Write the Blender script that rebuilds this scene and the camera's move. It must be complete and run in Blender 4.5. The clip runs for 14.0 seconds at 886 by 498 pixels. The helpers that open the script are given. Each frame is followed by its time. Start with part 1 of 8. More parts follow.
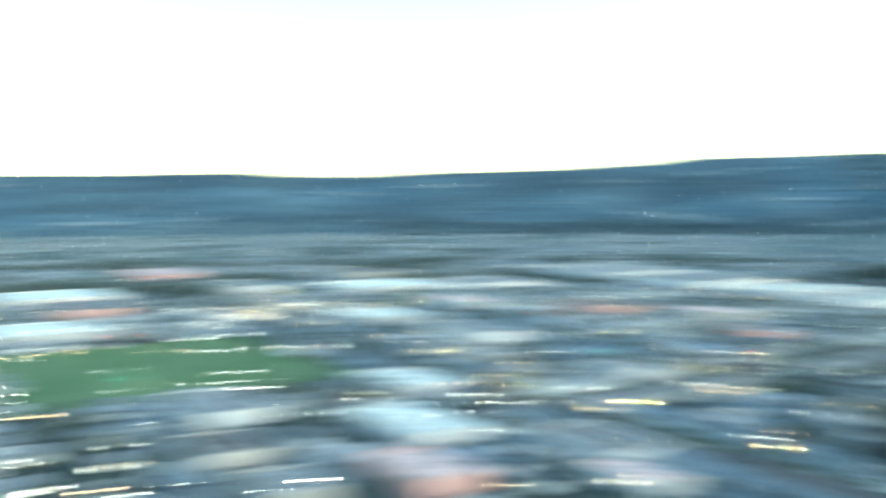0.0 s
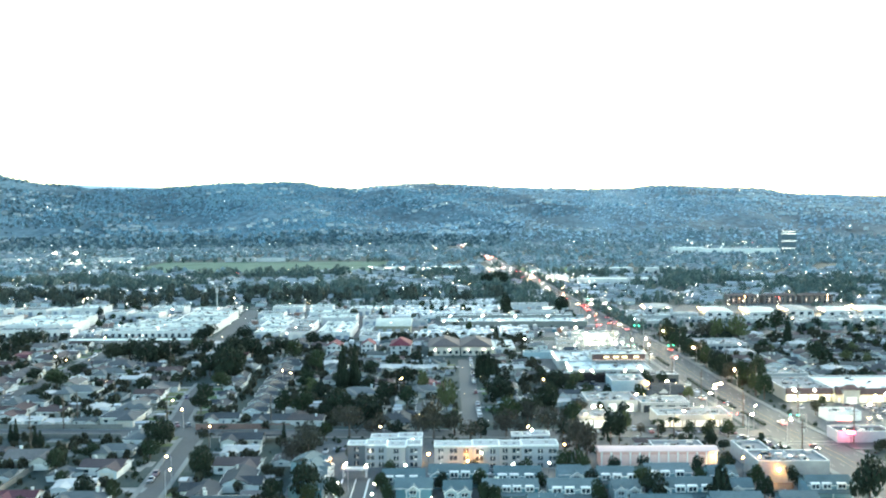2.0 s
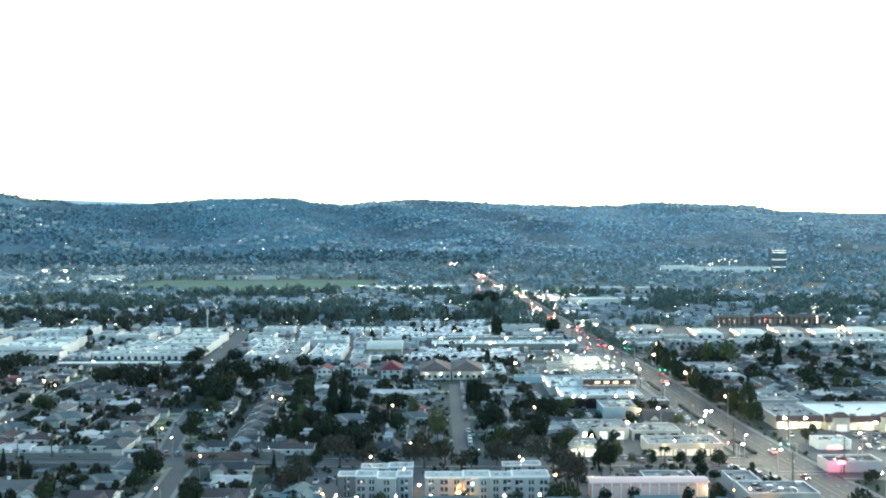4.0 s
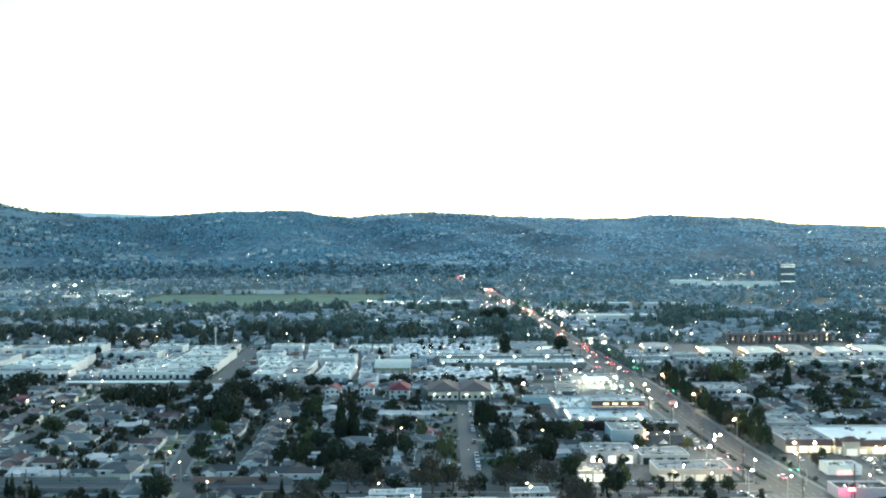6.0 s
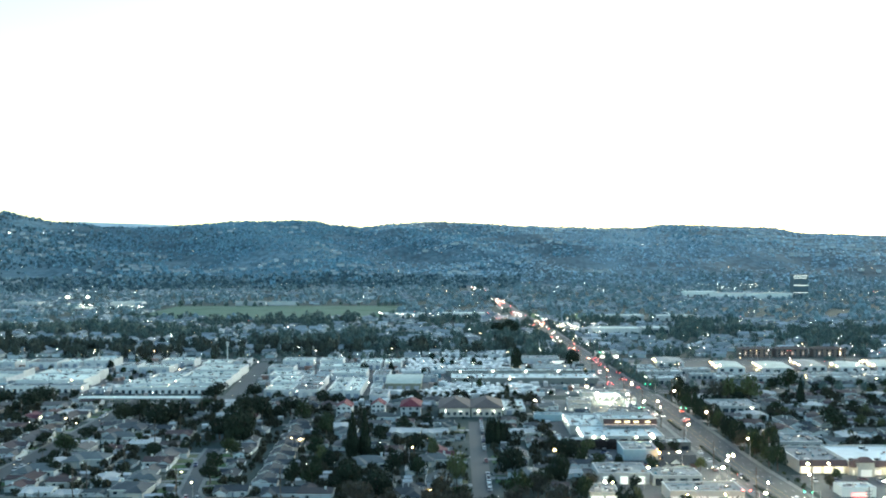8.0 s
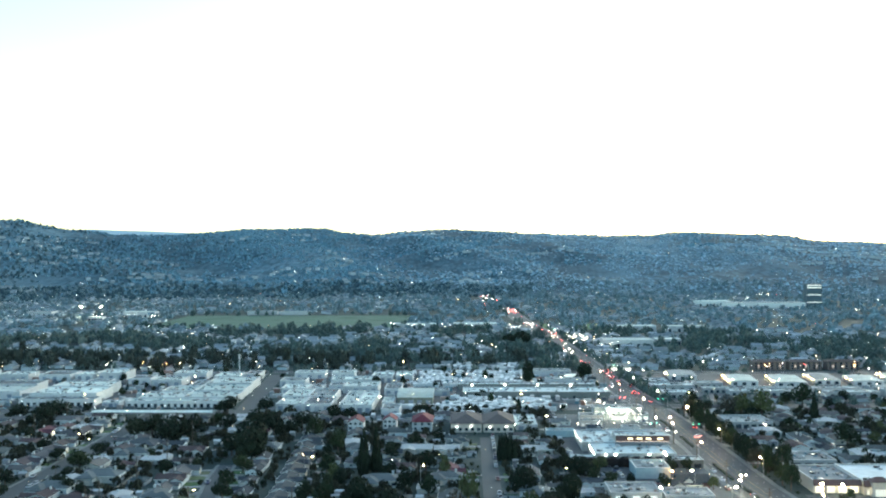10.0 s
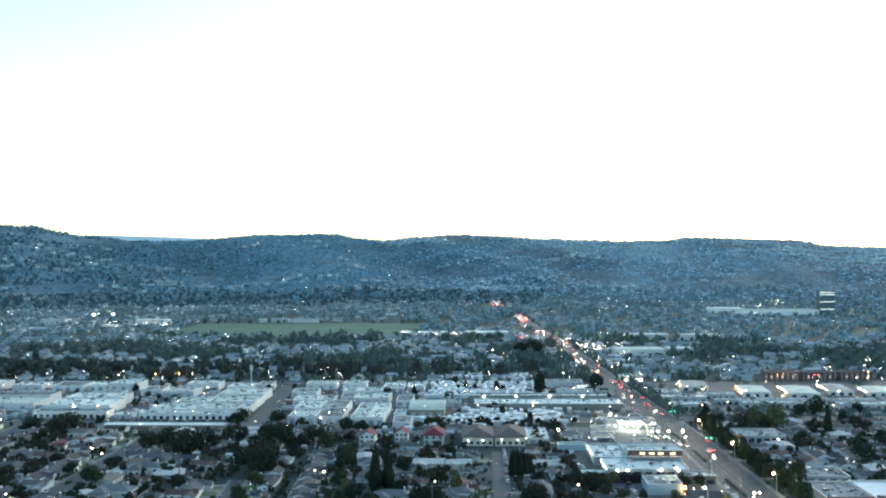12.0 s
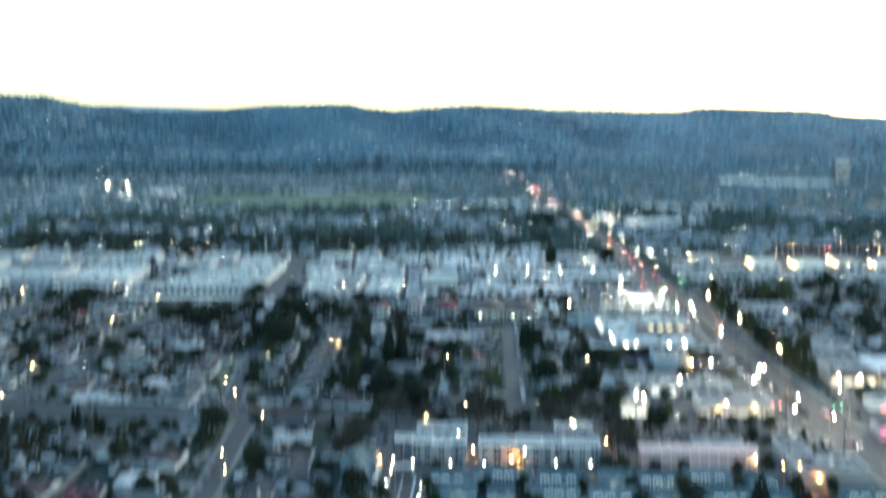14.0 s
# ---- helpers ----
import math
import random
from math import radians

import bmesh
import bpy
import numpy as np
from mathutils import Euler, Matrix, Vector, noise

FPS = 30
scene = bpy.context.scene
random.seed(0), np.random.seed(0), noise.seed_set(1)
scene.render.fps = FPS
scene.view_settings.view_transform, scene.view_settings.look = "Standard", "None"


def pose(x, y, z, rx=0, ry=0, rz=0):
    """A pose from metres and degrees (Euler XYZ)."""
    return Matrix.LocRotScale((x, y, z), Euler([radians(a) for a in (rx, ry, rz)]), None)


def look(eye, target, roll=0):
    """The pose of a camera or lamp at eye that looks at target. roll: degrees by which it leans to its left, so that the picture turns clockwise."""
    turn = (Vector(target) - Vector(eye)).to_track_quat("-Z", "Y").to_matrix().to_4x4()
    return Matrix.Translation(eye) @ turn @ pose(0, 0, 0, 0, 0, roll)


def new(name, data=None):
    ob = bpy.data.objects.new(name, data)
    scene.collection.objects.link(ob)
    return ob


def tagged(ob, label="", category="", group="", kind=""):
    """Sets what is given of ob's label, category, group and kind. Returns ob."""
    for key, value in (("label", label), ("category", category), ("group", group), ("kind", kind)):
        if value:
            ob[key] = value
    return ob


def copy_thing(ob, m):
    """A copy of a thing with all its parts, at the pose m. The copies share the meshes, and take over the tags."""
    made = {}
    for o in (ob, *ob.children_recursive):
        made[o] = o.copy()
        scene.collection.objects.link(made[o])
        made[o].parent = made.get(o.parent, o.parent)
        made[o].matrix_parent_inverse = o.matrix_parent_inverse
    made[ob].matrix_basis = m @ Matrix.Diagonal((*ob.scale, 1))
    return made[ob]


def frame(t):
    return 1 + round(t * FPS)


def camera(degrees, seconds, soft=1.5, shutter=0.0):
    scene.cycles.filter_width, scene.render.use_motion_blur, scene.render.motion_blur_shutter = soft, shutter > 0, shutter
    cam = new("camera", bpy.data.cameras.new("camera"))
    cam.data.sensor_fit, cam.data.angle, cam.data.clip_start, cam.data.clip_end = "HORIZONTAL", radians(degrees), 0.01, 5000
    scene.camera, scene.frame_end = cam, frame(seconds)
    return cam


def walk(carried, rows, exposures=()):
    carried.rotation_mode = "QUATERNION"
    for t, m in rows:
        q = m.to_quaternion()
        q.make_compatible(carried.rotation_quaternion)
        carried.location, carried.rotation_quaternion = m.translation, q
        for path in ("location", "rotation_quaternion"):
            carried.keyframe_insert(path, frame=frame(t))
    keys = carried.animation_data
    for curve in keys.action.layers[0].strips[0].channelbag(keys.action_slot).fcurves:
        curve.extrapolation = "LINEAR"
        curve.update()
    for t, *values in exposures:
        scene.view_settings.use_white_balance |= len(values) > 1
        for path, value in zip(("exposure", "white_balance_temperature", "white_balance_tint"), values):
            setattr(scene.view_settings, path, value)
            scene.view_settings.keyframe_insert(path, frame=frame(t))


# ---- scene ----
from math import atan2, cos, hypot, pi, sin, sqrt

# ---------------------------------------------------------------- camera
cam = camera(50.0, 14.0, soft=2.0, shutter=1.1)
# seconds, height, yaw, pitch, lean: a drone that swings in from the left, rises on the spot and dips at the end
PATH = [
    (0.0, 86.0, 56.70, -3.20, 0.30), (0.1, 86.2, 46.70, -3.22, 0.30), (0.2, 86.5, 37.54, -3.23, 0.30),
    (0.3, 86.7, 29.50, -3.28, 0.36), (0.4, 87.0, 22.60, -3.34, 0.48), (0.5, 87.2, 16.82, -3.40, 0.56),
    (0.6, 87.4, 12.50, -3.38, 0.56), (0.7, 87.6, 9.06, -3.35, 0.52), (0.85, 87.8, 6.10, -3.30, 0.46),
    (1.0, 88.1, 4.07, -3.26, 0.40), (1.25, 88.5, 2.20, -3.13, 0.41), (1.5, 89.03, 1.083, -2.984, 0.41),
    (2.0, 90.01, 0.0, -2.681, 0.30), (2.5, 91.33, -0.444, -2.426, 0.21), (3.0, 92.69, -0.592, -2.203, 0.18),
    (5.5, 99.3, -0.211, -1.237, 0.13), (6.0, 100.62, -0.049, -1.096, 0.15), (6.5, 101.92, 0.126, -0.955, 0.14),
    (7.0, 103.06, 0.287, -0.818, 0.145), (7.5, 104.24, 0.462, -0.700, 0.15), (8.0, 105.5, 0.637, -0.588, 0.16),
    (10.5, 112.21, 1.509, -0.135, 0.19), (11.0, 113.59, 1.683, -0.073, 0.22), (11.5, 114.96, 1.854, -0.011, 0.25),
    (12.0, 116.3, 2.013, 0.050, 0.25), (12.5, 117.65, 2.155, 0.103, 0.26), (13.0, 118.9, 2.328, 0.160, 0.265),
    (13.1, 119.1, 2.365, 0.10, 0.265), (13.2, 119.3, 2.40, -0.10, 0.27), (13.3, 119.5, 2.44, -0.42, 0.27),
    (13.4, 119.7, 2.47, -0.92, 0.27), (13.5, 119.93, 2.508, -1.677, 0.27), (13.6, 120.15, 2.55, -2.55, 0.265),
    (13.7, 120.35, 2.60, -3.66, 0.26), (13.8, 120.55, 2.5, -4.87, 0.26), (13.9, 120.75, 2.70, -6.25, 0.25),
    (14.0, 121.0, 2.759, -7.893, 0.25),
]
EXPOSURES = [(0.0, 2.18, 6400, -9), (0.3, 2.5, 6450, -9), (0.8, 2.65, 6650, -8), (1.5, 2.66, 6850, -8), (2.2, 2.44, 6800, -8), (3.0, 2.22, 6650, -8),
             (5.5, 1.9, 6500, -9), (8.0, 1.8, 6500, -9), (11.0, 1.72, 6350, -6), (13.0, 1.68, 6250, -5), (14.0, 1.74, 6200, -5)]
walk(cam, [(t, pose(0, 0, h, 90 + pitch, lean, yaw)) for t, h, yaw, pitch, lean in PATH], EXPOSURES)

# ---------------------------------------------------------------- sky and sun (just set, ahead to the right)
world = bpy.data.worlds.new("dusk_sky")
scene.world = world
world.use_nodes = True
wn = world.node_tree.nodes
sky = wn.new("ShaderNodeTexSky")
sky.sky_type, sky.sun_disc = "NISHITA", False
sky.sun_elevation, sky.sun_rotation = radians(17.0), radians(36.0)
sky.air_density, sky.dust_density, sky.ozone_density = 1.0, 0.75, 1.5
wn["Background"].inputs["Strength"].default_value = 0.12
world.node_tree.links.new(sky.outputs["Color"], wn["Background"].inputs["Color"])
sun_lamp = bpy.data.lights.new("sun", "SUN")
sun_lamp.energy, sun_lamp.angle, sun_lamp.color = 0.5, radians(40), (1.0, 0.93, 0.86)
sun_ob = new("sun", sun_lamp)
sun_ob.matrix_world = look((sin(radians(36)) * 100, cos(radians(36)) * 100, 31), (0, 0, 0))


# ---------------------------------------------------------------- materials
def shade(name, colors, rough=0.8, per="object", grain=0.25, scale=1.5, coarse=0.05, bump=0.0, metal=0.0, emit=None, spec=0.3):
    """A procedural surface: colours picked object by object or island by island, with grain and larger stains."""
    m = bpy.data.materials.new(name)
    m.use_nodes = True
    nt = m.node_tree
    n, link = nt.nodes, nt.links.new
    b = n["Principled BSDF"]
    b.inputs["Roughness"].default_value, b.inputs["Metallic"].default_value = rough, metal
    b.inputs["Specular IOR Level"].default_value = spec
    ramp = n.new("ShaderNodeValToRGB")
    ramp.color_ramp.interpolation = "LINEAR"
    el = ramp.color_ramp.elements
    while len(el) < len(colors):
        el.new(0.5)
    while len(el) > max(1, len(colors)):
        el.remove(el[-1])
    for i, c in enumerate(colors):
        el[i].position = i / max(1, len(colors) - 1)
        el[i].color = (*c, 1)
    if per == "object":
        link(n.new("ShaderNodeObjectInfo").outputs["Random"], ramp.inputs["Fac"])
    elif per == "island":
        link(n.new("ShaderNodeNewGeometry").outputs["Random Per Island"], ramp.inputs["Fac"])
    geo = n.new("ShaderNodeNewGeometry")
    fine, big = n.new("ShaderNodeTexNoise"), n.new("ShaderNodeTexNoise")
    fine.inputs["Scale"].default_value, big.inputs["Scale"].default_value = scale, coarse
    fine.inputs["Detail"].default_value, big.inputs["Detail"].default_value = 5, 4
    for t in (fine, big):
        link(geo.outputs["Position"], t.inputs["Vector"])
    if per == "noise":
        link(big.outputs["Fac"], ramp.inputs["Fac"])
    add = n.new("ShaderNodeMath")
    add.operation = "ADD"
    link(fine.outputs["Fac"], add.inputs[0])
    link(big.outputs["Fac"], add.inputs[1])
    span = n.new("ShaderNodeMapRange")
    span.inputs["From Min"].default_value, span.inputs["From Max"].default_value = 0.6, 1.4
    span.inputs["To Min"].default_value, span.inputs["To Max"].default_value = 1 - grain, 1 + grain
    link(add.outputs[0], span.inputs["Value"])
    mul = n.new("ShaderNodeVectorMath")
    mul.operation = "SCALE"
    link(ramp.outputs["Color"], mul.inputs[0])
    link(span.outputs[0], mul.inputs["Scale"])
    link(mul.outputs[0], b.inputs["Base Color"])
    if bump:
        bp = n.new("ShaderNodeBump")
        bp.inputs["Strength"].default_value, bp.inputs["Distance"].default_value = bump, 0.1
        link(fine.outputs["Fac"], bp.inputs["Height"])
        link(bp.outputs[0], b.inputs["Normal"])
    if emit:
        b.inputs["Emission Color"].default_value, b.inputs["Emission Strength"].default_value = (*emit[:3], 1), emit[3]
    return m


def glow(name, color, strength):
    m = shade(name, [(0.8, 0.8, 0.8)], 0.4, "none", 0.02, emit=(*color, strength))
    return m


def glass(name, colors, rough=0.08):
    return shade(name, colors, rough, "object", 0.1, spec=0.8)


M = {
    # the soil's blue-green cast is valley haze mixed into its colour
    "soil": shade("ground_soil", [(0.0294, 0.0496, 0.0412), (0.0515, 0.0656, 0.0627), (0.0331, 0.0528, 0.0466), (0.0662, 0.0784, 0.0808), (0.0412, 0.0576, 0.0538)], 0.95, "noise", 0.35, 0.6, 0.035),
    "grass": shade("mown_grass", [(0.06, 0.15, 0.05), (0.085, 0.16, 0.065), (0.115, 0.14, 0.08)], 0.95, "noise", 0.25, 0.8, 0.02),
    "field_grass": shade("dull_field_grass", [(0.04, 0.105, 0.062), (0.055, 0.12, 0.07), (0.085, 0.14, 0.1), (0.045, 0.11, 0.062), (0.065, 0.125, 0.08)], 0.95, "noise", 0.3, 0.3, 0.02),
    "lawn": shade("lawn", [(0.0479, 0.105, 0.0372), (0.0798, 0.123, 0.0479), (0.117, 0.129, 0.0745)], 0.95, "island", 0.25, 1.2, 0.06),
    "asphalt": shade("asphalt", [(0.0497, 0.0538, 0.0564), (0.0712, 0.0761, 0.0776), (0.0591, 0.0633, 0.0649)], 0.75, "noise", 0.22, 0.8, 0.03, 0.1),
    # somewhat paler than the asphalt of the other streets
    "pale_road": shade("pale_road_surface", [(0.069, 0.073, 0.0737), (0.0931, 0.0986, 0.099), (0.0811, 0.0854, 0.0857)], 0.8, "noise", 0.2, 0.8, 0.03, 0.1),
    "shop_lot": shade("patched_car_park_asphalt", [(0.0559, 0.0627, 0.0681), (0.127, 0.138, 0.14), (0.0822, 0.0902, 0.0944), (0.149, 0.163, 0.169)], 0.85, "noise", 0.3, 0.5, 0.06, 0.1),
    "lot": shade("car_park_asphalt", [(0.0605, 0.0648, 0.0694), (0.0951, 0.099, 0.103), (0.13, 0.135, 0.133)], 0.85, "noise", 0.25, 0.7, 0.03, 0.1),
    "concrete": shade("pale_concrete", [(0.141, 0.154, 0.15), (0.203, 0.217, 0.212)], 0.85, "noise", 0.2, 1.0, 0.08, 0.1),
    "drive": shade("driveway_concrete", [(0.168, 0.179, 0.174), (0.268, 0.28, 0.277)], 0.85, "island", 0.2, 1.0, 0.08),
    "paint_white": shade("worn_road_paint", [(0.36, 0.36, 0.35)], 0.6, "none", 0.25, 2.0, 0.3),
    "paint_yellow": shade("yellow_road_paint", [(0.32, 0.26, 0.12)], 0.6, "none", 0.25, 2.0, 0.3),
    "roof": shade("shingle_roof", [(0.082, 0.0697, 0.0656), (0.164, 0.164, 0.172), (0.123, 0.082, 0.0697), (0.246, 0.254, 0.262), (0.0984, 0.107, 0.123), (0.18, 0.123, 0.102), (0.344, 0.353, 0.353), (0.139, 0.139, 0.148), (0.213, 0.221, 0.238), (0.295, 0.303, 0.312)], 0.9, "object", 0.28, 1.2, 0.12, 0.3),
    "roof_grey": shade("grey_shingles", [(0.0497, 0.0552, 0.0611), (0.0547, 0.0753, 0.0795), (0.0796, 0.0852, 0.0929), (0.0695, 0.0602, 0.0611)], 0.9, "object", 0.3, 1.2, 0.12, 0.3),
    "roof_pale": shade("pale_grey_shingles", [(0.093, 0.106, 0.109), (0.138, 0.153, 0.155)], 0.9, "object", 0.25, 1.2, 0.12, 0.3),
    "roof_brown": shade("brown_shingles", [(0.0609, 0.0485, 0.0473), (0.0878, 0.0579, 0.0599), (0.091, 0.0782, 0.0756), (0.0744, 0.0563, 0.063)], 0.9, "object", 0.3, 1.2, 0.12, 0.3),
    "roof_slate": shade("slate_grey_shingles", [(0.0355, 0.0417, 0.0504), (0.0582, 0.066, 0.0738)], 0.9, "object", 0.3, 1.2, 0.12, 0.3),
    "roof_tan": shade("tan_shingles", [(0.102, 0.0966, 0.0942), (0.143, 0.138, 0.134)], 0.9, "object", 0.3, 1.2, 0.12, 0.3),
    "roof_red": shade("dull_red_tiles", [(0.092, 0.0377, 0.0475), (0.115, 0.0459, 0.057)], 0.9, "object", 0.3, 1.2, 0.12, 0.3),
    "roof_white": shade("white_rolled_roofing", [(0.342, 0.356, 0.356), (0.418, 0.427, 0.427)], 0.85, "object", 0.22, 1.0, 0.12, 0.2),
    "block_wall": shade("tan_block_wall", [(0.17, 0.165, 0.15), (0.21, 0.205, 0.185)], 0.9, "noise", 0.2, 1.5, 0.1),
    "wall": shade("stucco_wall", [(0.54, 0.534, 0.486), (0.648, 0.684, 0.691), (0.432, 0.431, 0.389), (0.562, 0.569, 0.548), (0.497, 0.569, 0.606), (0.669, 0.697, 0.669)], 0.9, "object", 0.12, 1.5, 0.2, 0.2),
    "white": shade("white_painted_wall", [(0.6, 0.612, 0.6), (0.48, 0.492, 0.492), (0.648, 0.642, 0.624), (0.42, 0.444, 0.45)], 0.85, "object", 0.16, 0.6, 0.15),
    "pale_wall": shade("weathered_pale_wall", [(0.36, 0.38, 0.375), (0.3, 0.32, 0.32), (0.42, 0.425, 0.41)], 0.85, "object", 0.16, 0.6, 0.15),
    "white_roof": shade("white_flat_roof", [(0.683, 0.743, 0.663), (0.485, 0.529, 0.481), (0.75, 0.799, 0.716), (0.419, 0.462, 0.428), (0.662, 0.709, 0.641), (0.573, 0.619, 0.567)], 0.8, "object", 0.32, 0.3, 0.07, 0.1),
    "weathered_roof": shade("grey_green_weathered_roof", [(0.431, 0.473, 0.427), (0.517, 0.55, 0.501), (0.388, 0.44, 0.405)], 0.85, "object", 0.26, 0.3, 0.06, 0.1),
    "olive_wall": shade("olive_painted_wall", [(0.2, 0.21, 0.17)], 0.85, "none", 0.15, 0.6, 0.1),
    "brick_wall": shade("brown_brick_wall", [(0.13, 0.11, 0.105), (0.155, 0.13, 0.12)], 0.9, "object", 0.15, 1.0, 0.1),
    "teal_wall": shade("pale_blue_painted_wall", [(0.33, 0.43, 0.46)], 0.85, "none", 0.14, 0.6, 0.1),
    "dull_wall": shade("dull_grey_painted_wall", [(0.17, 0.185, 0.175), (0.2, 0.21, 0.2)], 0.85, "object", 0.15, 0.6, 0.1),
    "dark_wall": shade("dark_grey_shop_wall", [(0.11, 0.115, 0.115)], 0.85, "none", 0.16, 0.6, 0.1),
    "bright_roof": shade("bright_white_flat_roof", [(0.495, 0.56, 0.543), (0.574, 0.63, 0.611)], 0.8, "object", 0.25, 0.3, 0.08, 0.1),
    "teal_roof": shade("pale_teal_metal_roof", [(0.204, 0.289, 0.315)], 0.6, "none", 0.14, 0.4, 0.1),
    "mall_roof": shade("bright_membrane_roof", [(0.62, 0.66, 0.66)], 0.8, "none", 0.2, 0.3, 0.05),
    "shop_roof": shade("weathered_pale_roof", [(0.225, 0.239, 0.235), (0.289, 0.303, 0.297), (0.188, 0.206, 0.209), (0.314, 0.323, 0.314)], 0.85, "object", 0.34, 0.3, 0.08, 0.1),
    "grey_roof": shade("grey_gravel_roof", [(0.17, 0.18, 0.185), (0.24, 0.25, 0.255), (0.14, 0.15, 0.155)], 0.9, "object", 0.22, 0.6, 0.1),
    "beige": shade("beige_stucco", [(0.42, 0.40, 0.36), (0.48, 0.455, 0.41)], 0.9, "object", 0.1, 1.2, 0.2, 0.2),
    "grey_wall": shade("grey_stucco", [(0.22, 0.26, 0.29), (0.3, 0.335, 0.36)], 0.9, "object", 0.1, 1.2, 0.2, 0.2),
    "tower_wall": shade("dark_tinted_tower_wall", [(0.09, 0.13, 0.155)], 0.5, "none", 0.1, 0.3, 0.05),
    "warm_wall": shade("pale_beige_stucco", [(0.3, 0.31, 0.31), (0.34, 0.345, 0.34)], 0.9, "object", 0.1, 1.2, 0.2, 0.2),
    "slate_wall": shade("slate_blue_stucco", [(0.1, 0.135, 0.16)], 0.9, "none", 0.1, 1.2, 0.2, 0.2),
    "flat_roof": shade("pale_grey_flat_roof", [(0.36, 0.38, 0.38), (0.42, 0.44, 0.43)], 0.85, "object", 0.2, 0.5, 0.1),
    "blue_roof": shade("blue_grey_shingles", [(0.114, 0.16, 0.168), (0.16, 0.2, 0.204), (0.0836, 0.132, 0.144), (0.137, 0.168, 0.168)], 0.85, "object", 0.22, 1.5, 0.2, 0.3),
    "blue_wall": shade("blue_grey_siding", [(0.11, 0.23, 0.275), (0.18, 0.3, 0.345), (0.27, 0.36, 0.39)], 0.8, "object", 0.1, 1.5, 0.2),
    "coping": shade("pale_metal_coping", [(0.5, 0.52, 0.51), (0.6, 0.61, 0.6), (0.42, 0.43, 0.43)], 0.6, "object", 0.1, 2.0, 0.3),
    "trim": shade("white_trim", [(0.733, 0.75, 0.712)], 0.6, "none", 0.06, 2.0, 0.3),
    "pink": shade("salmon_stucco", [(0.6, 0.37, 0.33)], 0.9, "none", 0.1, 1.2, 0.2),
    "red_roof": shade("red_tile_roof", [(0.14, 0.032, 0.045), (0.12, 0.03, 0.042)], 0.85, "object", 0.25, 1.5, 0.25, 0.4),
    "brown_roof": shade("brown_tile_roof", [(0.12, 0.099, 0.0945), (0.103, 0.09, 0.0882)], 0.9, "object", 0.2, 1.2, 0.2, 0.3),
    "terracotta": shade("terracotta_block", [(0.221, 0.136, 0.112), (0.265, 0.176, 0.147)], 0.9, "noise", 0.2, 1.5, 0.1),
    "panel": shade("pale_pink_panel", [(0.68, 0.5, 0.46)], 0.8, "none", 0.1, 1.2, 0.2),
    "maroon": shade("maroon_roof", [(0.13, 0.085, 0.08)], 0.85, "none", 0.2, 1.2, 0.2),
    "window": glass("window_glass", [(0.03, 0.04, 0.05), (0.06, 0.07, 0.08), (0.02, 0.025, 0.03)]),
    "door": shade("painted_door", [(0.2, 0.12, 0.08), (0.6, 0.58, 0.55), (0.1, 0.14, 0.2), (0.35, 0.33, 0.3)], 0.6, "object", 0.08),
    "garage": shade("garage_door_paint", [(0.799, 0.799, 0.778), (0.648, 0.616, 0.54), (0.54, 0.454, 0.356)], 0.6, "object", 0.08),
    "shutter": shade("roll_shutter", [(0.32, 0.36, 0.42), (0.22, 0.25, 0.3), (0.5, 0.52, 0.55)], 0.5, "object", 0.1, metal=0.3),
    "metal": shade("galvanised_metal", [(0.4, 0.41, 0.42), (0.5, 0.5, 0.5), (0.32, 0.33, 0.34)], 0.5, "object", 0.15, metal=0.5),
    "dark_metal": shade("dark_metal", [(0.05, 0.055, 0.06)], 0.5, "none", 0.1, metal=0.4),
    "wood_pole": shade("weathered_wood", [(0.09, 0.07, 0.055), (0.13, 0.105, 0.085)], 0.9, "object", 0.2, 3, 0.5),
    "bark": shade("bark", [(0.09, 0.07, 0.055), (0.14, 0.115, 0.095)], 0.95, "object", 0.25, 3, 0.5),
    "leaf": shade("broad_leaves", [(0.0176, 0.032, 0.0152), (0.0279, 0.0427, 0.0181), (0.0162, 0.0274, 0.0152), (0.0382, 0.0503, 0.0208), (0.022, 0.0381, 0.0181), (0.0404, 0.0381, 0.0249)], 0.8, "object", 0.4, 0.9, 0.1),
    "leaf_hedge": shade("dark_russet_hedge_leaves", [(0.022, 0.02, 0.02), (0.032, 0.024, 0.024)], 0.9, "none", 0.35, 1.2, 0.2),
    "leaf_dark": shade("dark_evergreen_leaves", [(0.0135, 0.0224, 0.0135), (0.0194, 0.0299, 0.0165)], 0.85, "object", 0.35, 1.2, 0.2),
    "leaf_olive": shade("olive_leaves", [(0.09, 0.10, 0.045), (0.075, 0.09, 0.04)], 0.8, "object", 0.35, 1.0, 0.2),
    "leaf_brown": shade("russet_leaves", [(0.062, 0.055, 0.036), (0.05, 0.048, 0.036)], 0.85, "object", 0.35, 1.0, 0.2),
    "leaf_grey": shade("grey_green_gum_leaves", [(0.0458, 0.0507, 0.0419), (0.0591, 0.0553, 0.0431), (0.0517, 0.0455, 0.0369)], 0.8, "object", 0.35, 0.9, 0.15),
    # leaf colours greyed and brightened to stand in for haze over the town
    "leaf_stuff": shade("hazy_far_leaves", [(0.104, 0.144, 0.132), (0.148, 0.182, 0.151), (0.0918, 0.134, 0.126), (0.175, 0.185, 0.151), (0.148, 0.154, 0.142)], 0.9, "noise", 0.4, 0.4, 0.04),
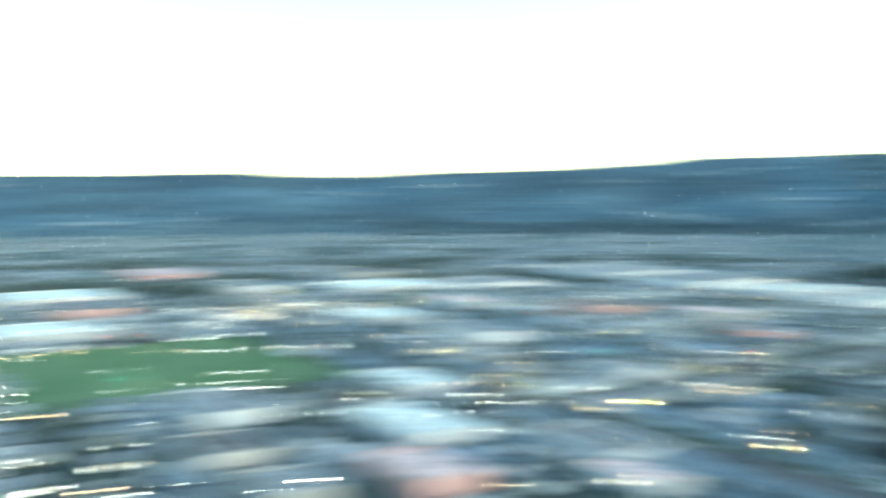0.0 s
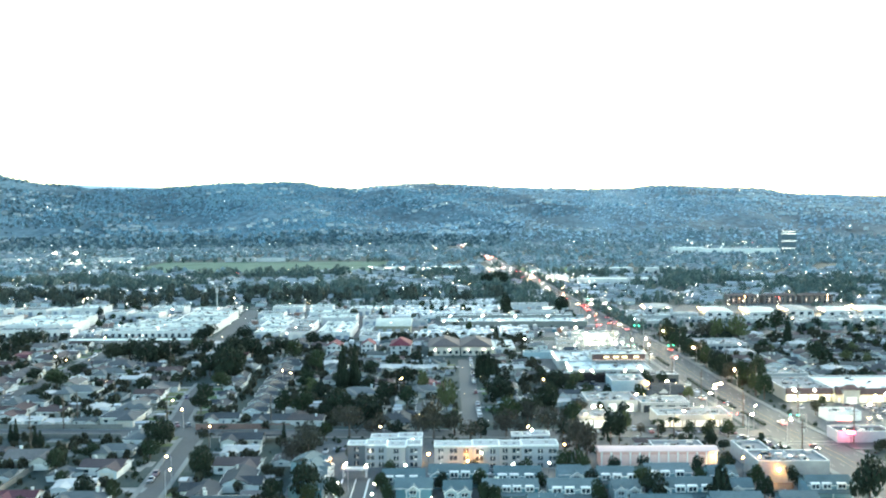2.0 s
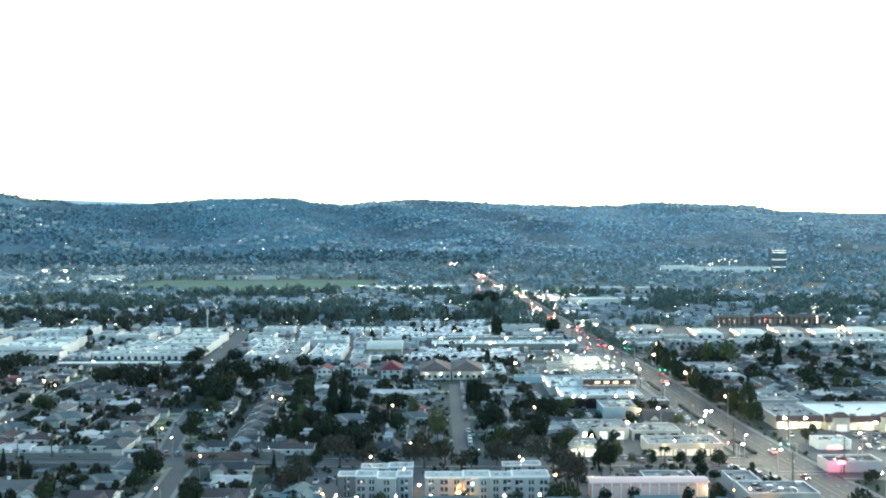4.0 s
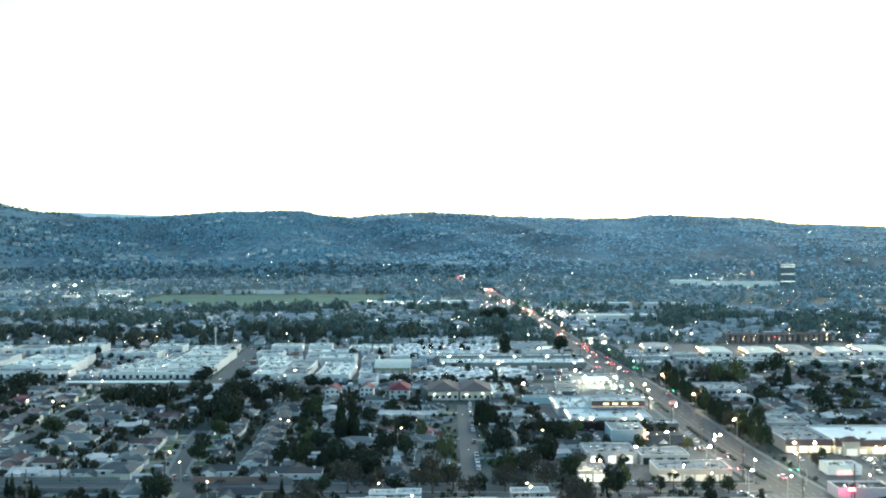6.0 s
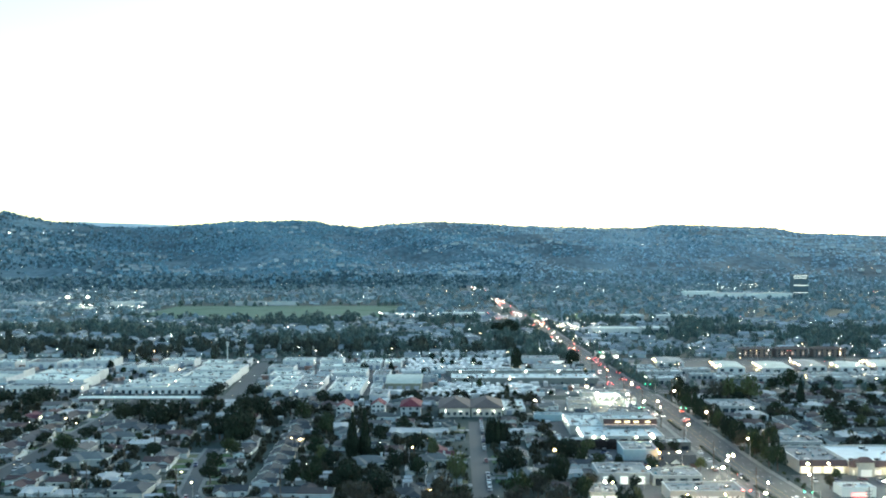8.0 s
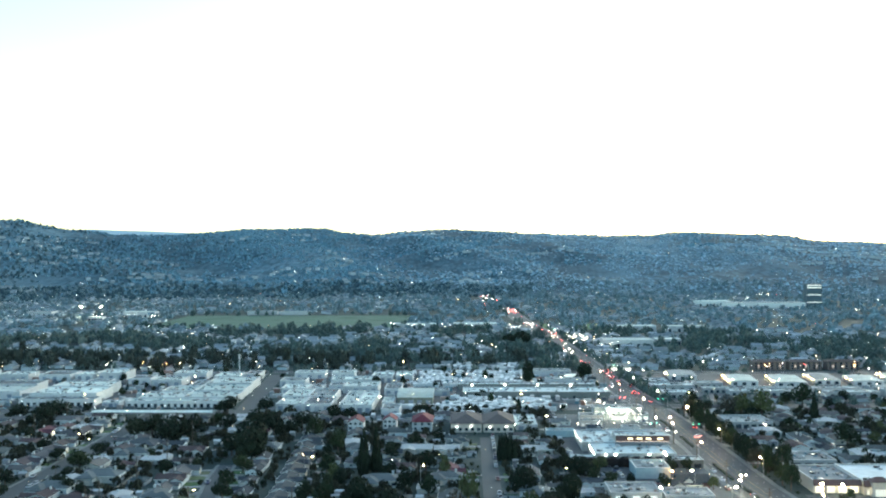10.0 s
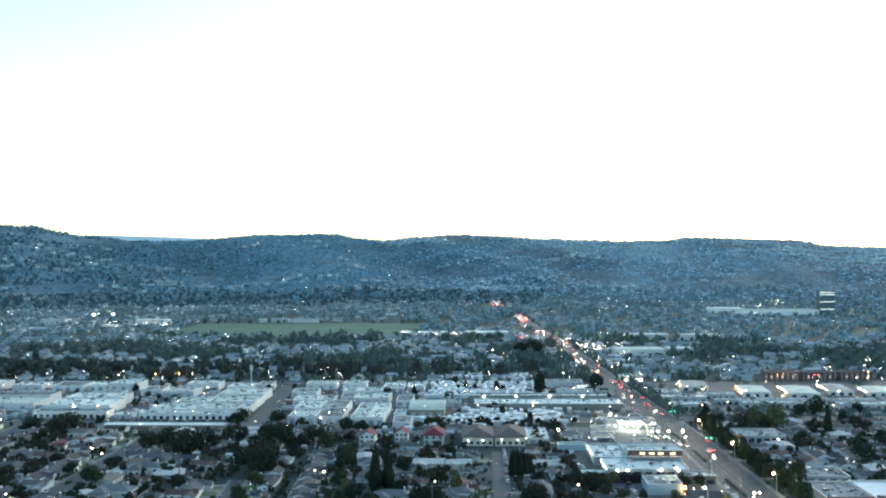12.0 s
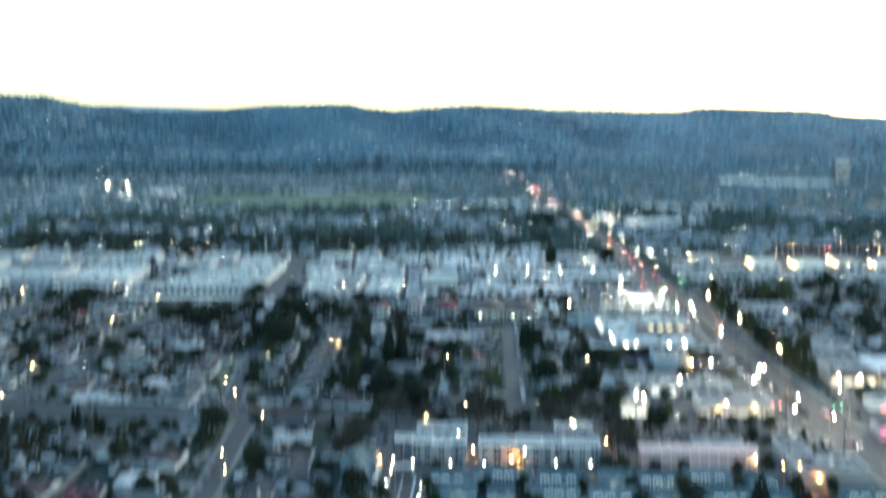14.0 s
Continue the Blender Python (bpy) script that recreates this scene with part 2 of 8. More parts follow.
    "scrub": shade("hazy_hillside_scrub", [(0.08, 0.14, 0.165), (0.10, 0.16, 0.18), (0.07, 0.125, 0.15), (0.14, 0.19, 0.2)], 0.95, "noise", 0.3, 0.06, 0.006),
    # pale blue instead of leaf green: haze painted into the valley trees
    "valley_leaf": shade("hazy_valley_leaves", [(0.199, 0.281, 0.315), (0.257, 0.327, 0.352), (0.178, 0.262, 0.294), (0.286, 0.34, 0.352)], 0.95, "noise", 0.3, 0.1, 0.012),
    # haze is painted into these three blue leaf colours, palest where it is thickest
    "hill_leaf": shade("hazy_hillside_leaves", [(0.354, 0.497, 0.592), (0.496, 0.64, 0.726), (0.393, 0.544, 0.64), (0.536, 0.66, 0.726)], 0.95, "noise", 0.25, 0.08, 0.02),
    "hill_leaf_less_haze": shade("less_hazy_hillside_leaves", [(0.154, 0.287, 0.371), (0.224, 0.371, 0.453), (0.171, 0.305, 0.389), (0.252, 0.379, 0.445)], 0.95, "noise", 0.25, 0.08, 0.02),
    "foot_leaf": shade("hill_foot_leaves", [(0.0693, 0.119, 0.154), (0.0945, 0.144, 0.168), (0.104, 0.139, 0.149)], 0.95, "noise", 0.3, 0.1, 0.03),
    # roof greys shifted to blue, as haze put into the colour
    "far_roof": shade("far_roofs_haze_tint", [(0.13, 0.166, 0.18), (0.201, 0.241, 0.261), (0.15, 0.171, 0.18), (0.251, 0.291, 0.311), (0.161, 0.19, 0.211), (0.422, 0.462, 0.481)], 0.9, "island", 0.2, 0.5, 0.08),
    "belt_leaf": shade("belt_tree_leaves", [(0.04, 0.06, 0.046), (0.062, 0.07, 0.056), (0.05, 0.068, 0.06), (0.075, 0.074, 0.064)], 0.9, "noise", 0.3, 0.4, 0.06),
    # pale blue stands in for the haze before the far range
    "far_range": shade("haze_pale_range", [(0.42, 0.53, 0.57), (0.48, 0.58, 0.62)], 0.95, "noise", 0.1, 0.02, 0.004),
    # walls tinted blue to sit in the haze painted on the hills
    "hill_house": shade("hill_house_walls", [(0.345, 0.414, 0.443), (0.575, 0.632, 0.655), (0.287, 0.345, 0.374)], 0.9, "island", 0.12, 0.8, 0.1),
    "trailer": shade("white_trailer_skins", [(0.66, 0.68, 0.67), (0.5, 0.52, 0.52), (0.74, 0.75, 0.74), (0.4, 0.42, 0.43)], 0.6, "island", 0.1, 0.8, 0.1),
    "shed": shade("mixed_shed_roofs", [(0.14, 0.14, 0.15), (0.3, 0.31, 0.32), (0.6, 0.62, 0.62), (0.18, 0.16, 0.15), (0.42, 0.44, 0.45), (0.1, 0.11, 0.12), (0.68, 0.69, 0.68)], 0.85, "island", 0.2, 1.0, 0.1),
    "clutter": shade("mixed_yard_goods", [(0.5, 0.51, 0.5), (0.08, 0.09, 0.1), (0.3, 0.31, 0.31), (0.1, 0.2, 0.24), (0.62, 0.62, 0.6), (0.22, 0.12, 0.09), (0.4, 0.41, 0.4), (0.05, 0.06, 0.06)], 0.8, "island", 0.15, 1.0, 0.2),
    "tyre": shade("tyre_rubber", [(0.02, 0.02, 0.02)], 0.9, "none", 0.1),
    "car": shade("car_paint", [(0.6, 0.61, 0.62), (0.03, 0.03, 0.035), (0.3, 0.31, 0.33), (0.7, 0.7, 0.69), (0.05, 0.08, 0.16), (0.2, 0.03, 0.03), (0.12, 0.13, 0.14), (0.66, 0.66, 0.66)], 0.3, "object", 0.03, spec=0.6),
    "car_stuff": shade("many_car_paints", [(0.6, 0.61, 0.62), (0.03, 0.03, 0.035), (0.3, 0.31, 0.33), (0.7, 0.7, 0.69), (0.05, 0.08, 0.16), (0.2, 0.03, 0.03), (0.12, 0.13, 0.14), (0.66, 0.66, 0.66)], 0.3, "island", 0.03, spec=0.6),
    "car_glass": glass("car_glass", [(0.02, 0.025, 0.03)]),
    "lens_off": shade("unlit_lamp_lens", [(0.5, 0.5, 0.5)], 0.3, "none", 0.02),
    "head": glow("headlight_beam", (1.0, 0.95, 0.85), 5),
    "tail": glow("tail_light", (1.0, 0.04, 0.03), 3.5),
    "lamp_white": glow("white_street_light", (1.0, 0.88, 0.66), 60),
    "lamp_warm": glow("warm_street_light", (1.0, 0.62, 0.28), 65),
    "lamp_cool": glow("cool_globe_light", (1.0, 0.95, 0.84), 20),
    "lamp_road": glow("boulevard_light", (1.0, 0.66, 0.36), 720),
    "lamp_lot": glow("car_park_light", (1.0, 0.8, 0.56), 140),
    "lamp_orange": glow("sodium_light", (1.0, 0.36, 0.09), 75),
    "lamp_green": glow("green_signal", (0.05, 1.0, 0.55), 5),
    "lamp_red": glow("red_signal", (1.0, 0.05, 0.04), 16),
    "shop": glow("lit_shop_window", (1.0, 0.8, 0.5), 0.09),
    "shop_white": glow("white_lit_front", (0.95, 1.0, 0.92), 0.24),
    "soffit_dim": glow("dim_warm_stair_light", (1.0, 0.55, 0.3), 0.3),
    "tower_band": glow("white_lit_tower_floor", (0.98, 1.0, 0.95), 0.55),
    "soffit": glow("warm_soffit_light", (1.0, 0.82, 0.58), 8),
    # near-white wall; its slight pink is the sign's light put into the colour
    "pink_lit_wall": shade("pink_lit_pale_wall", [(0.5, 0.45, 0.46)], 0.85, "none", 0.12, 0.8, 0.1),
    "pink_sign": shade("pink_lit_sign", [(0.5, 0.06, 0.12)], 0.4, "none", 0.05, emit=(1.0, 0.05, 0.16, 9)),
    "red_sign": glow("red_lit_sign", (1.0, 0.12, 0.09), 0.9),
    "warm_sign": glow("warm_lit_clerestory", (1.0, 0.74, 0.32), 0.8),
    "white_sign": glow("white_lit_sign", (1.0, 0.97, 0.88), 2.0),
    "board_sign": glow("dim_lit_board", (1.0, 0.97, 0.88), 0.16),
    "far_white": glow("far_white_lights", (1.0, 0.96, 0.86), 9.5),
    "far_warm": glow("far_warm_lights", (1.0, 0.66, 0.36), 10),
    "far_red": glow("far_tail_lights", (1.0, 0.08, 0.05), 8),
}


def canopy(name, crowns, scale, patches):
    """Closed scrub and oak canopy seen from afar: rounded crowns of varied tone, shade painted into the gaps and
    ravines, paler open slopes.
    """
    m = bpy.data.materials.new(name)
    m.use_nodes = True
    nt = m.node_tree
    n, link = nt.nodes, nt.links.new
    b = n["Principled BSDF"]
    b.inputs["Roughness"].default_value, b.inputs["Specular IOR Level"].default_value = 0.95, 0.1
    geo = n.new("ShaderNodeNewGeometry")
    cell, patch_noise, tone = n.new("ShaderNodeTexVoronoi"), n.new("ShaderNodeTexNoise"), n.new("ShaderNodeValToRGB")
    cell.inputs["Scale"].default_value, patch_noise.inputs["Scale"].default_value = scale, 0.004
    patch_noise.inputs["Detail"].default_value = 6
    stretched = n.new("ShaderNodeVectorMath")
    stretched.operation = "MULTIPLY"
    # drawn out along y to look right from the camera's grazing angle
    stretched.inputs[1].default_value = (1.0, 0.4, 1.0)
    link(geo.outputs["Position"], stretched.inputs[0])
    for t in (cell, patch_noise):
        link(stretched.outputs[0], t.inputs["Vector"])
    sep = n.new("ShaderNodeSeparateColor")
    link(cell.outputs["Color"], sep.inputs[0])
    link(sep.outputs[0], tone.inputs["Fac"])
    el = tone.color_ramp.elements
    el.new(0.5)
    for i, c in enumerate(crowns):
        el[i].position, el[i].color = i / 2, (*c, 1)
    # shade between the crowns goes into the colour: down to 0.55 in gaps
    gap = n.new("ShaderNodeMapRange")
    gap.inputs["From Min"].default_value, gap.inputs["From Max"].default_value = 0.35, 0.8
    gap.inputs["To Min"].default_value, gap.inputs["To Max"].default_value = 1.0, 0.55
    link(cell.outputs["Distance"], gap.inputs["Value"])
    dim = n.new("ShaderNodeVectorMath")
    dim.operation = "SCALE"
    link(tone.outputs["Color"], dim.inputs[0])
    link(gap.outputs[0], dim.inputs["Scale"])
    bare = n.new("ShaderNodeMapRange")
    bare.inputs["From Min"].default_value, bare.inputs["From Max"].default_value = 0.52, 0.72
    link(patch_noise.outputs["Fac"], bare.inputs["Value"])
    mix = n.new("ShaderNodeMix")
    mix.data_type = "RGBA"
    for sock in mix.inputs:
        if sock.name == "B" and sock.type == "RGBA":
            sock.default_value = (*patches, 1)
        if sock.name == "A" and sock.type == "RGBA":
            link(dim.outputs[0], sock)
        if sock.name == "Factor" and sock.type == "VALUE":
            link(bare.outputs[0], sock)
    for out in mix.outputs:
        if out.type == "RGBA":
            link(out, b.inputs["Base Color"])
    # broad noise on the colour stands in for the shade of ravines
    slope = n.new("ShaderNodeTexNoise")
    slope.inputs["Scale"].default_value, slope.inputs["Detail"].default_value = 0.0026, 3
    link(stretched.outputs[0], slope.inputs["Vector"])
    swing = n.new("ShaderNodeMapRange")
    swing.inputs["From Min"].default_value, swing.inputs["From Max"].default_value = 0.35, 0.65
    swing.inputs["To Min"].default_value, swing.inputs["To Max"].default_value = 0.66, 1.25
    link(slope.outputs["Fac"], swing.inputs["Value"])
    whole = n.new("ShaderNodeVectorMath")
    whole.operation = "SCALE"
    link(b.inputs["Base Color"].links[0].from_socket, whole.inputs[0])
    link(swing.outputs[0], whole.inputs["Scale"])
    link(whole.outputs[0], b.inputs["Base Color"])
    mottle, blend = n.new("ShaderNodeTexNoise"), n.new("ShaderNodeMapRange")
    mottle.inputs["Scale"].default_value, mottle.inputs["Detail"].default_value = 0.016, 7
    link(stretched.outputs[0], mottle.inputs["Vector"])
    blend.inputs["From Min"].default_value, blend.inputs["From Max"].default_value = 0.36, 0.64
    blend.inputs["To Min"].default_value, blend.inputs["To Max"].default_value = 0.92, 1.08
    link(mottle.outputs["Fac"], blend.inputs["Value"])
    both = n.new("ShaderNodeMath")
    both.operation = "MULTIPLY"
    link(swing.outputs[0], both.inputs[0])
    link(blend.outputs[0], both.inputs[1])
    link(both.outputs[0], whole.inputs["Scale"])
    bump = n.new("ShaderNodeBump")
    bump.invert = True
    bump.inputs["Strength"].default_value, bump.inputs["Distance"].default_value = 0.25, 5.0
    link(cell.outputs["Distance"], bump.inputs["Height"])
    link(bump.outputs[0], b.inputs["Normal"])
    return m


# the blue of crowns and patches is distance haze put into the base colour
M["scrub"] = canopy("hazy_hillside_canopy", [(0.08, 0.147, 0.184), (0.097, 0.166, 0.202), (0.113, 0.181, 0.216)], 0.075, (0.119, 0.188, 0.221))
for key in ("lamp_green", "lamp_red", "head", "tail", "far_white", "far_warm", "far_red"):
    M[key].cycles.emission_sampling = "NONE"


# ---------------------------------------------------------------- mesh helpers
class Shape:
    """Collects faces of one mesh."""

    def __init__(self):
        self.v, self.f = [], []

    def face(self, *pts):
        k = len(self.v)
        self.v.extend(pts)
        self.f.append(tuple(range(k, k + len(pts))))
        return self

    def box(self, x0, y0, z0, x1, y1, z1, inset=0.0):
        k, i = len(self.v), inset
        self.v += [(x0, y0, z0), (x1, y0, z0), (x1, y1, z0), (x0, y1, z0), (x0 + i, y0 + i, z1), (x1 - i, y0 + i, z1), (x1 - i, y1 - i, z1), (x0 + i, y1 - i, z1)]
        self.f += [tuple(k + j for j in q) for q in ((3, 2, 1, 0), (4, 5, 6, 7), (0, 1, 5, 4), (1, 2, 6, 5), (2, 3, 7, 6), (3, 0, 4, 7))]
        return self

    def tube(self, a, b, r0, r1, n=8):
        a, b = Vector(a), Vector(b)
        w = (b - a).normalized()
        u = w.orthogonal().normalized()
        s = w.cross(u)
        k = len(self.v)
        for c, r in ((a, r0), (b, r1)):
            for i in range(n):
                t = 2 * pi * i / n
                self.v.append(tuple(c + u * (r * cos(t)) + s * (r * sin(t))))
        self.f += [(k + i, k + (i + 1) % n, k + n + (i + 1) % n, k + n + i) for i in range(n)]
        self.f += [tuple(k + n - 1 - i for i in range(n)), tuple(k + n + i for i in range(n))]
        return self

    def extrude(self, profile, x0, x1):
        """A closed outline of (y, z) drawn out along x."""
        k, n = len(self.v), len(profile)
        self.v += [(x0, y, z) for y, z in profile] + [(x1, y, z) for y, z in profile]
        self.f += [(k + i, k + n + i, k + n + (i + 1) % n, k + (i + 1) % n) for i in range(n)]
        self.f += [tuple(k + i for i in range(n)), tuple(k + 2 * n - 1 - i for i in range(n))]
        return self

    def gable(self, x0, y0, x1, y1, z, rise, over=0.5, thick=0.18, along="x"):
        """A gable roof with thickness; the ridge runs along x or y."""
        if along == "x":
            ym, dz = (y0 + y1) / 2, rise * over / ((y1 - y0) / 2)
            self.extrude([(y0 - over, z - dz), (ym, z + rise), (y1 + over, z - dz), (y1 + over, z - dz + thick), (ym, z + rise + thick), (y0 - over, z - dz + thick)], x0 - over, x1 + over)
        else:
            k = len(self.v)
            self.gable(y0, x0, y1, x1, z, rise, over, thick, "x")
            self.v[k:] = [(b, a, c) for a, b, c in self.v[k:]]
        return self

    def hip(self, x0, y0, x1, y1, z, rise, over=0.6, thick=0.18):
        x0, y0, x1, y1 = x0 - over, y0 - over, x1 + over, y1 + over
        w, d = x1 - x0, y1 - y0
        k = len(self.v)
        if w >= d:
            a, b = (x0 + d / 2, (y0 + y1) / 2), (x1 - d / 2, (y0 + y1) / 2)
        else:
            a, b = ((x0 + x1) / 2, y0 + w / 2), ((x0 + x1) / 2, y1 - w / 2)
        t = z + thick
        self.v += [(x0, y0, z), (x1, y0, z), (x1, y1, z), (x0, y1, z), (x0, y0, t), (x1, y0, t), (x1, y1, t), (x0, y1, t), (*a, t + rise), (*b, t + rise)]
        f = [(3, 2, 1, 0), (0, 1, 5, 4), (1, 2, 6, 5), (2, 3, 7, 6), (3, 0, 4, 7)]
        f += [(4, 5, 9, 8), (5, 6, 9), (6, 7, 8, 9), (7, 4, 8)] if w >= d else [(4, 5, 8), (5, 6, 9, 8), (6, 7, 9), (7, 4, 8, 9)]
        self.f += [tuple(k + i for i in q) for q in f]
        return self

    def mesh(self, name, material):
        me = bpy.data.meshes.new(name)
        me.from_pydata(self.v, [], self.f)
        me.materials.append(material)
        return me


def part(name, shape, material, parent, label=""):
    me = shape if isinstance(shape, bpy.types.Mesh) else shape.mesh(name, material)
    ob = new(name, me)
    ob.parent = parent
    if label:
        ob["label"] = label
    return ob


def thing(name, label, category, group="", kind=""):
    return tagged(new(name), label, category, group, kind)


def solid(name, shape, material, label, category, kind="structure", group=""):
    return tagged(new(name, shape.mesh(name, material)), label, category, group, kind)


def place(ob, x, y, z=0.0, turn=0.0):
    ob.matrix_basis = pose(x, y, z, 0, 0, turn)
    return ob


def bulk(name, verts, quads, material, label, category):
    """One object of kind stuff from arrays of corners and four-cornered faces."""
    me = bpy.data.meshes.new(name)
    me.vertices.add(len(verts))
    me.vertices.foreach_set("co", np.ascontiguousarray(verts, dtype=np.float32).ravel())
    n = len(quads)
    me.loops.add(4 * n)
    me.loops.foreach_set("vertex_index", np.ascontiguousarray(quads, dtype=np.int32).ravel())
    me.polygons.add(n)
    me.polygons.foreach_set("loop_start", np.arange(0, 4 * n, 4, dtype=np.int32))
    me.update(calc_edges=True)
    me.validate()
    me.materials.append(material)
    return tagged(new(name, me), label, category, "", "stuff")


rnd = random.Random(11)

# ---------------------------------------------------------------- ground: one sheet, flat town rising to wooded hills
RIDGE = [(-180, 90), (-110, 120), (-90, 160), (-81.6, 168), (-75.8, 169), (-68.5, 180), (-65.6, 160), (-61.6, 161), (-57.5, 176), (-50, 186), (-47.4, 198), (-45, 203),
         (-42.6, 224), (-36, 230), (-29.5, 229), (-28.2, 213), (-25.3, 209), (-24.3, 195), (-23.1, 176), (-20.4, 152), (-16.9, 151), (-15, 161), (-13.4, 174), (-8.4, 178),
         (-7, 161), (-5.4, 153), (-3.7, 167), (-2.3, 173), (0.1, 170), (5.2, 155), (9.5, 144), (11.3, 140), (12.1, 156), (14.9, 158), (18.6, 146), (20, 126), (25, 112), (40, 120), (180, 90)]
RIDGE_A, RIDGE_Z = np.array([a for a, z in RIDGE], float), np.array([z for a, z in RIDGE], float)
FOOT, CREST = 2150.0, 3900.0


def hill(x, y):
    """Height of the ground."""
    r = hypot(x, y)
    if r < FOOT:
        return 0.0
    a = math.degrees(atan2(x, y))
    top = float(np.interp(a, RIDGE_A, RIDGE_Z))
    s = min(1.0, (r - FOOT) / (CREST - FOOT))
    rise = (0.62 * s + 0.38 * s * s * (3 - 2 * s))
    u = radians(a) * 3000 + 0.4 * r
    bend = 160 * noise.noise(Vector((x / 700, y / 700, 2.7)))
    spur = 1 - 2.4 * abs(noise.noise(Vector(((u + bend) / 430, r / 2400, 0.3))))
    side = 1 - 2.2 * abs(noise.noise(Vector(((u - 0.9 * r + bend) / 230, r / 700, 5.1))))
    fold = spur + 0.42 * side + 0.3 * noise.noise(Vector((x / 120, y / 120, 4.1)))
    z = top * rise + fold * 40 * s * (1 - s) * 2.4
    if r > CREST:
        z -= (r - CREST) * 0.10
    return max(0.0, z)


def make_ground():
    az = [-180 + 4 * i for i in range(21)] + [-96 + 0.4 * i for i in range(330)] + [36 + 4 * i for i in range(36)]
    rr = [0, 60, 150] + [250 + 100 * i for i in range(20)] + [2180 + 30 * i for i in range(64)] + [4160, 4300, 4600, 4900]
    v = [(sin(radians(a)) * r, cos(radians(a)) * r, hill(sin(radians(a)) * r, cos(radians(a)) * r)) for r in rr for a in az]
    n, q = len(az), []
    for i in range(len(rr) - 1):
        for j in range(n):
            k = (j + 1) % n
            q.append((i * n + j, i * n + k, (i + 1) * n + k, (i + 1) * n + j) if i else (j, k, n + k, n + j))
    me = bpy.data.meshes.new("ground")
    me.from_pydata(v, [], q)
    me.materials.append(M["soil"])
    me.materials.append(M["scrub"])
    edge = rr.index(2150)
    # hill faces take the haze-tinted canopy
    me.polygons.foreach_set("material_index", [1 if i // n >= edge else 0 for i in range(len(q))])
    me.shade_smooth()
    tagged(new("ground", me), "soil and dry grass ground rising to haze-tinted scrub hills", "ground", "", "structure")
    # a higher range behind the first ridge, its base colour paled for haze
    s = Shape()
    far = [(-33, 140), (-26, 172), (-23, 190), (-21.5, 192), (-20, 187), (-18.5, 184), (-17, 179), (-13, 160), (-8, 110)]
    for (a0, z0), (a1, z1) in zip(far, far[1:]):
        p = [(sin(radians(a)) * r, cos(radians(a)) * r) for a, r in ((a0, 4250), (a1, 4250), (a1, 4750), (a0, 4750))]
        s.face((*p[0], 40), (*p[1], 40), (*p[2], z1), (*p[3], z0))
    solid("backdrop", s, M["far_range"], "far mountain range behind the ridge, haze-pale base colour", "mountains")


make_ground()

# ---------------------------------------------------------------- roads: (name, width, centre line)
BLVD = [(146, 200), (143, 290), (140, 330), (135, 380), (131, 440), (130, 510), (129, 590), (126, 645), (120, 735), (116, 820), (112, 920), (108, 1020), (102, 1180), (93, 1270), (82, 1430), (70, 1680), (51, 1890), (36, 2080), (25, 2160)]
ROADS = [
    ("boulevard", 20, BLVD),
    ("cross", 11, [(-900, 395), (-500, 386), (-180, 374), (-60, 371), (52, 369)]),
    ("side", 10, [(52, 369), (128.5, 369)]),
    ("a", 7, [(-90, 180), (-92, 290), (-98, 366), (-111, 395), (-119, 450), (-121, 478)]),
    ("d", 10, [(-206, 385), (-204, 450), (-205, 560), (-207, 625)]),
    ("park", 8.5, [(12, 374), (12, 460), (12.5, 548)]),
    ("e", 9.5, [(-300, 200), (-300, 390), (-302, 625)]),
    ("south", 10, [(-700, 255), (-300, 248), (-90, 245), (130, 243)]),
] + [
    ("industrial", 13, [(-900, 640), (-330, 634), (-138, 631)]),
    ("yard", 13, [(-149, 640), (-154, 700), (-162, 815)]),
    ("north", 12, [(-600, 835), (-160, 832), (116, 830), (430, 830), (700, 835)]),
    ("far", 14, [(-900, 1180), (-100, 1185), (102, 1190), (500, 1200), (900, 1215)]),
    ("mall", 11, [(150, 350), (260, 345), (420, 340)]),
    ("east", 11, [(140, 655), (300, 660), (560, 670)]),
    ("f", 9.5, [(-420, 390), (-425, 640)]),
    ("g", 9.5, [(-560, 250), (-565, 640)]),
    ("east_side", 9.5, [(330, 345), (335, 660), (340, 830)]),
]


def sample(line, step=5.0):
    """Points and directions along a line."""
    out = []
    for (x0, y0), (x1, y1) in zip(line, line[1:]):
        d = hypot(x1 - x0, y1 - y0)
        n = max(1, int(d / step))
        out += [(x0 + (x1 - x0) * i / n, y0 + (y1 - y0) * i / n, (x1 - x0) / d, (y1 - y0) / d) for i in range(n)]
    out.append((*line[-1], out[-1][2], out[-1][3]))
    return out


SAMPLES = {name: sample(line) for name, w, line in ROADS}
WIDTH = {name: w for name, w, line in ROADS}
CELLS = {}
for road, pts in SAMPLES.items():
    for x, y, dx, dy in pts:
        CELLS.setdefault((int(x // 25), int(y // 25)), []).append((x, y, road))


def road_gap(x, y, skip=""):
    """How far (x, y) lies outside the nearest road's edge."""
    best, i, j = 30.0, int(x // 25), int(y // 25)
    for a in (i - 1, i, i + 1):
        for b in (j - 1, j, j + 1):
            for px, py, road in CELLS.get((a, b), ()):
                if road != skip:
                    best = min(best, hypot(px - x, py - y) - WIDTH[road] / 2)
    return best


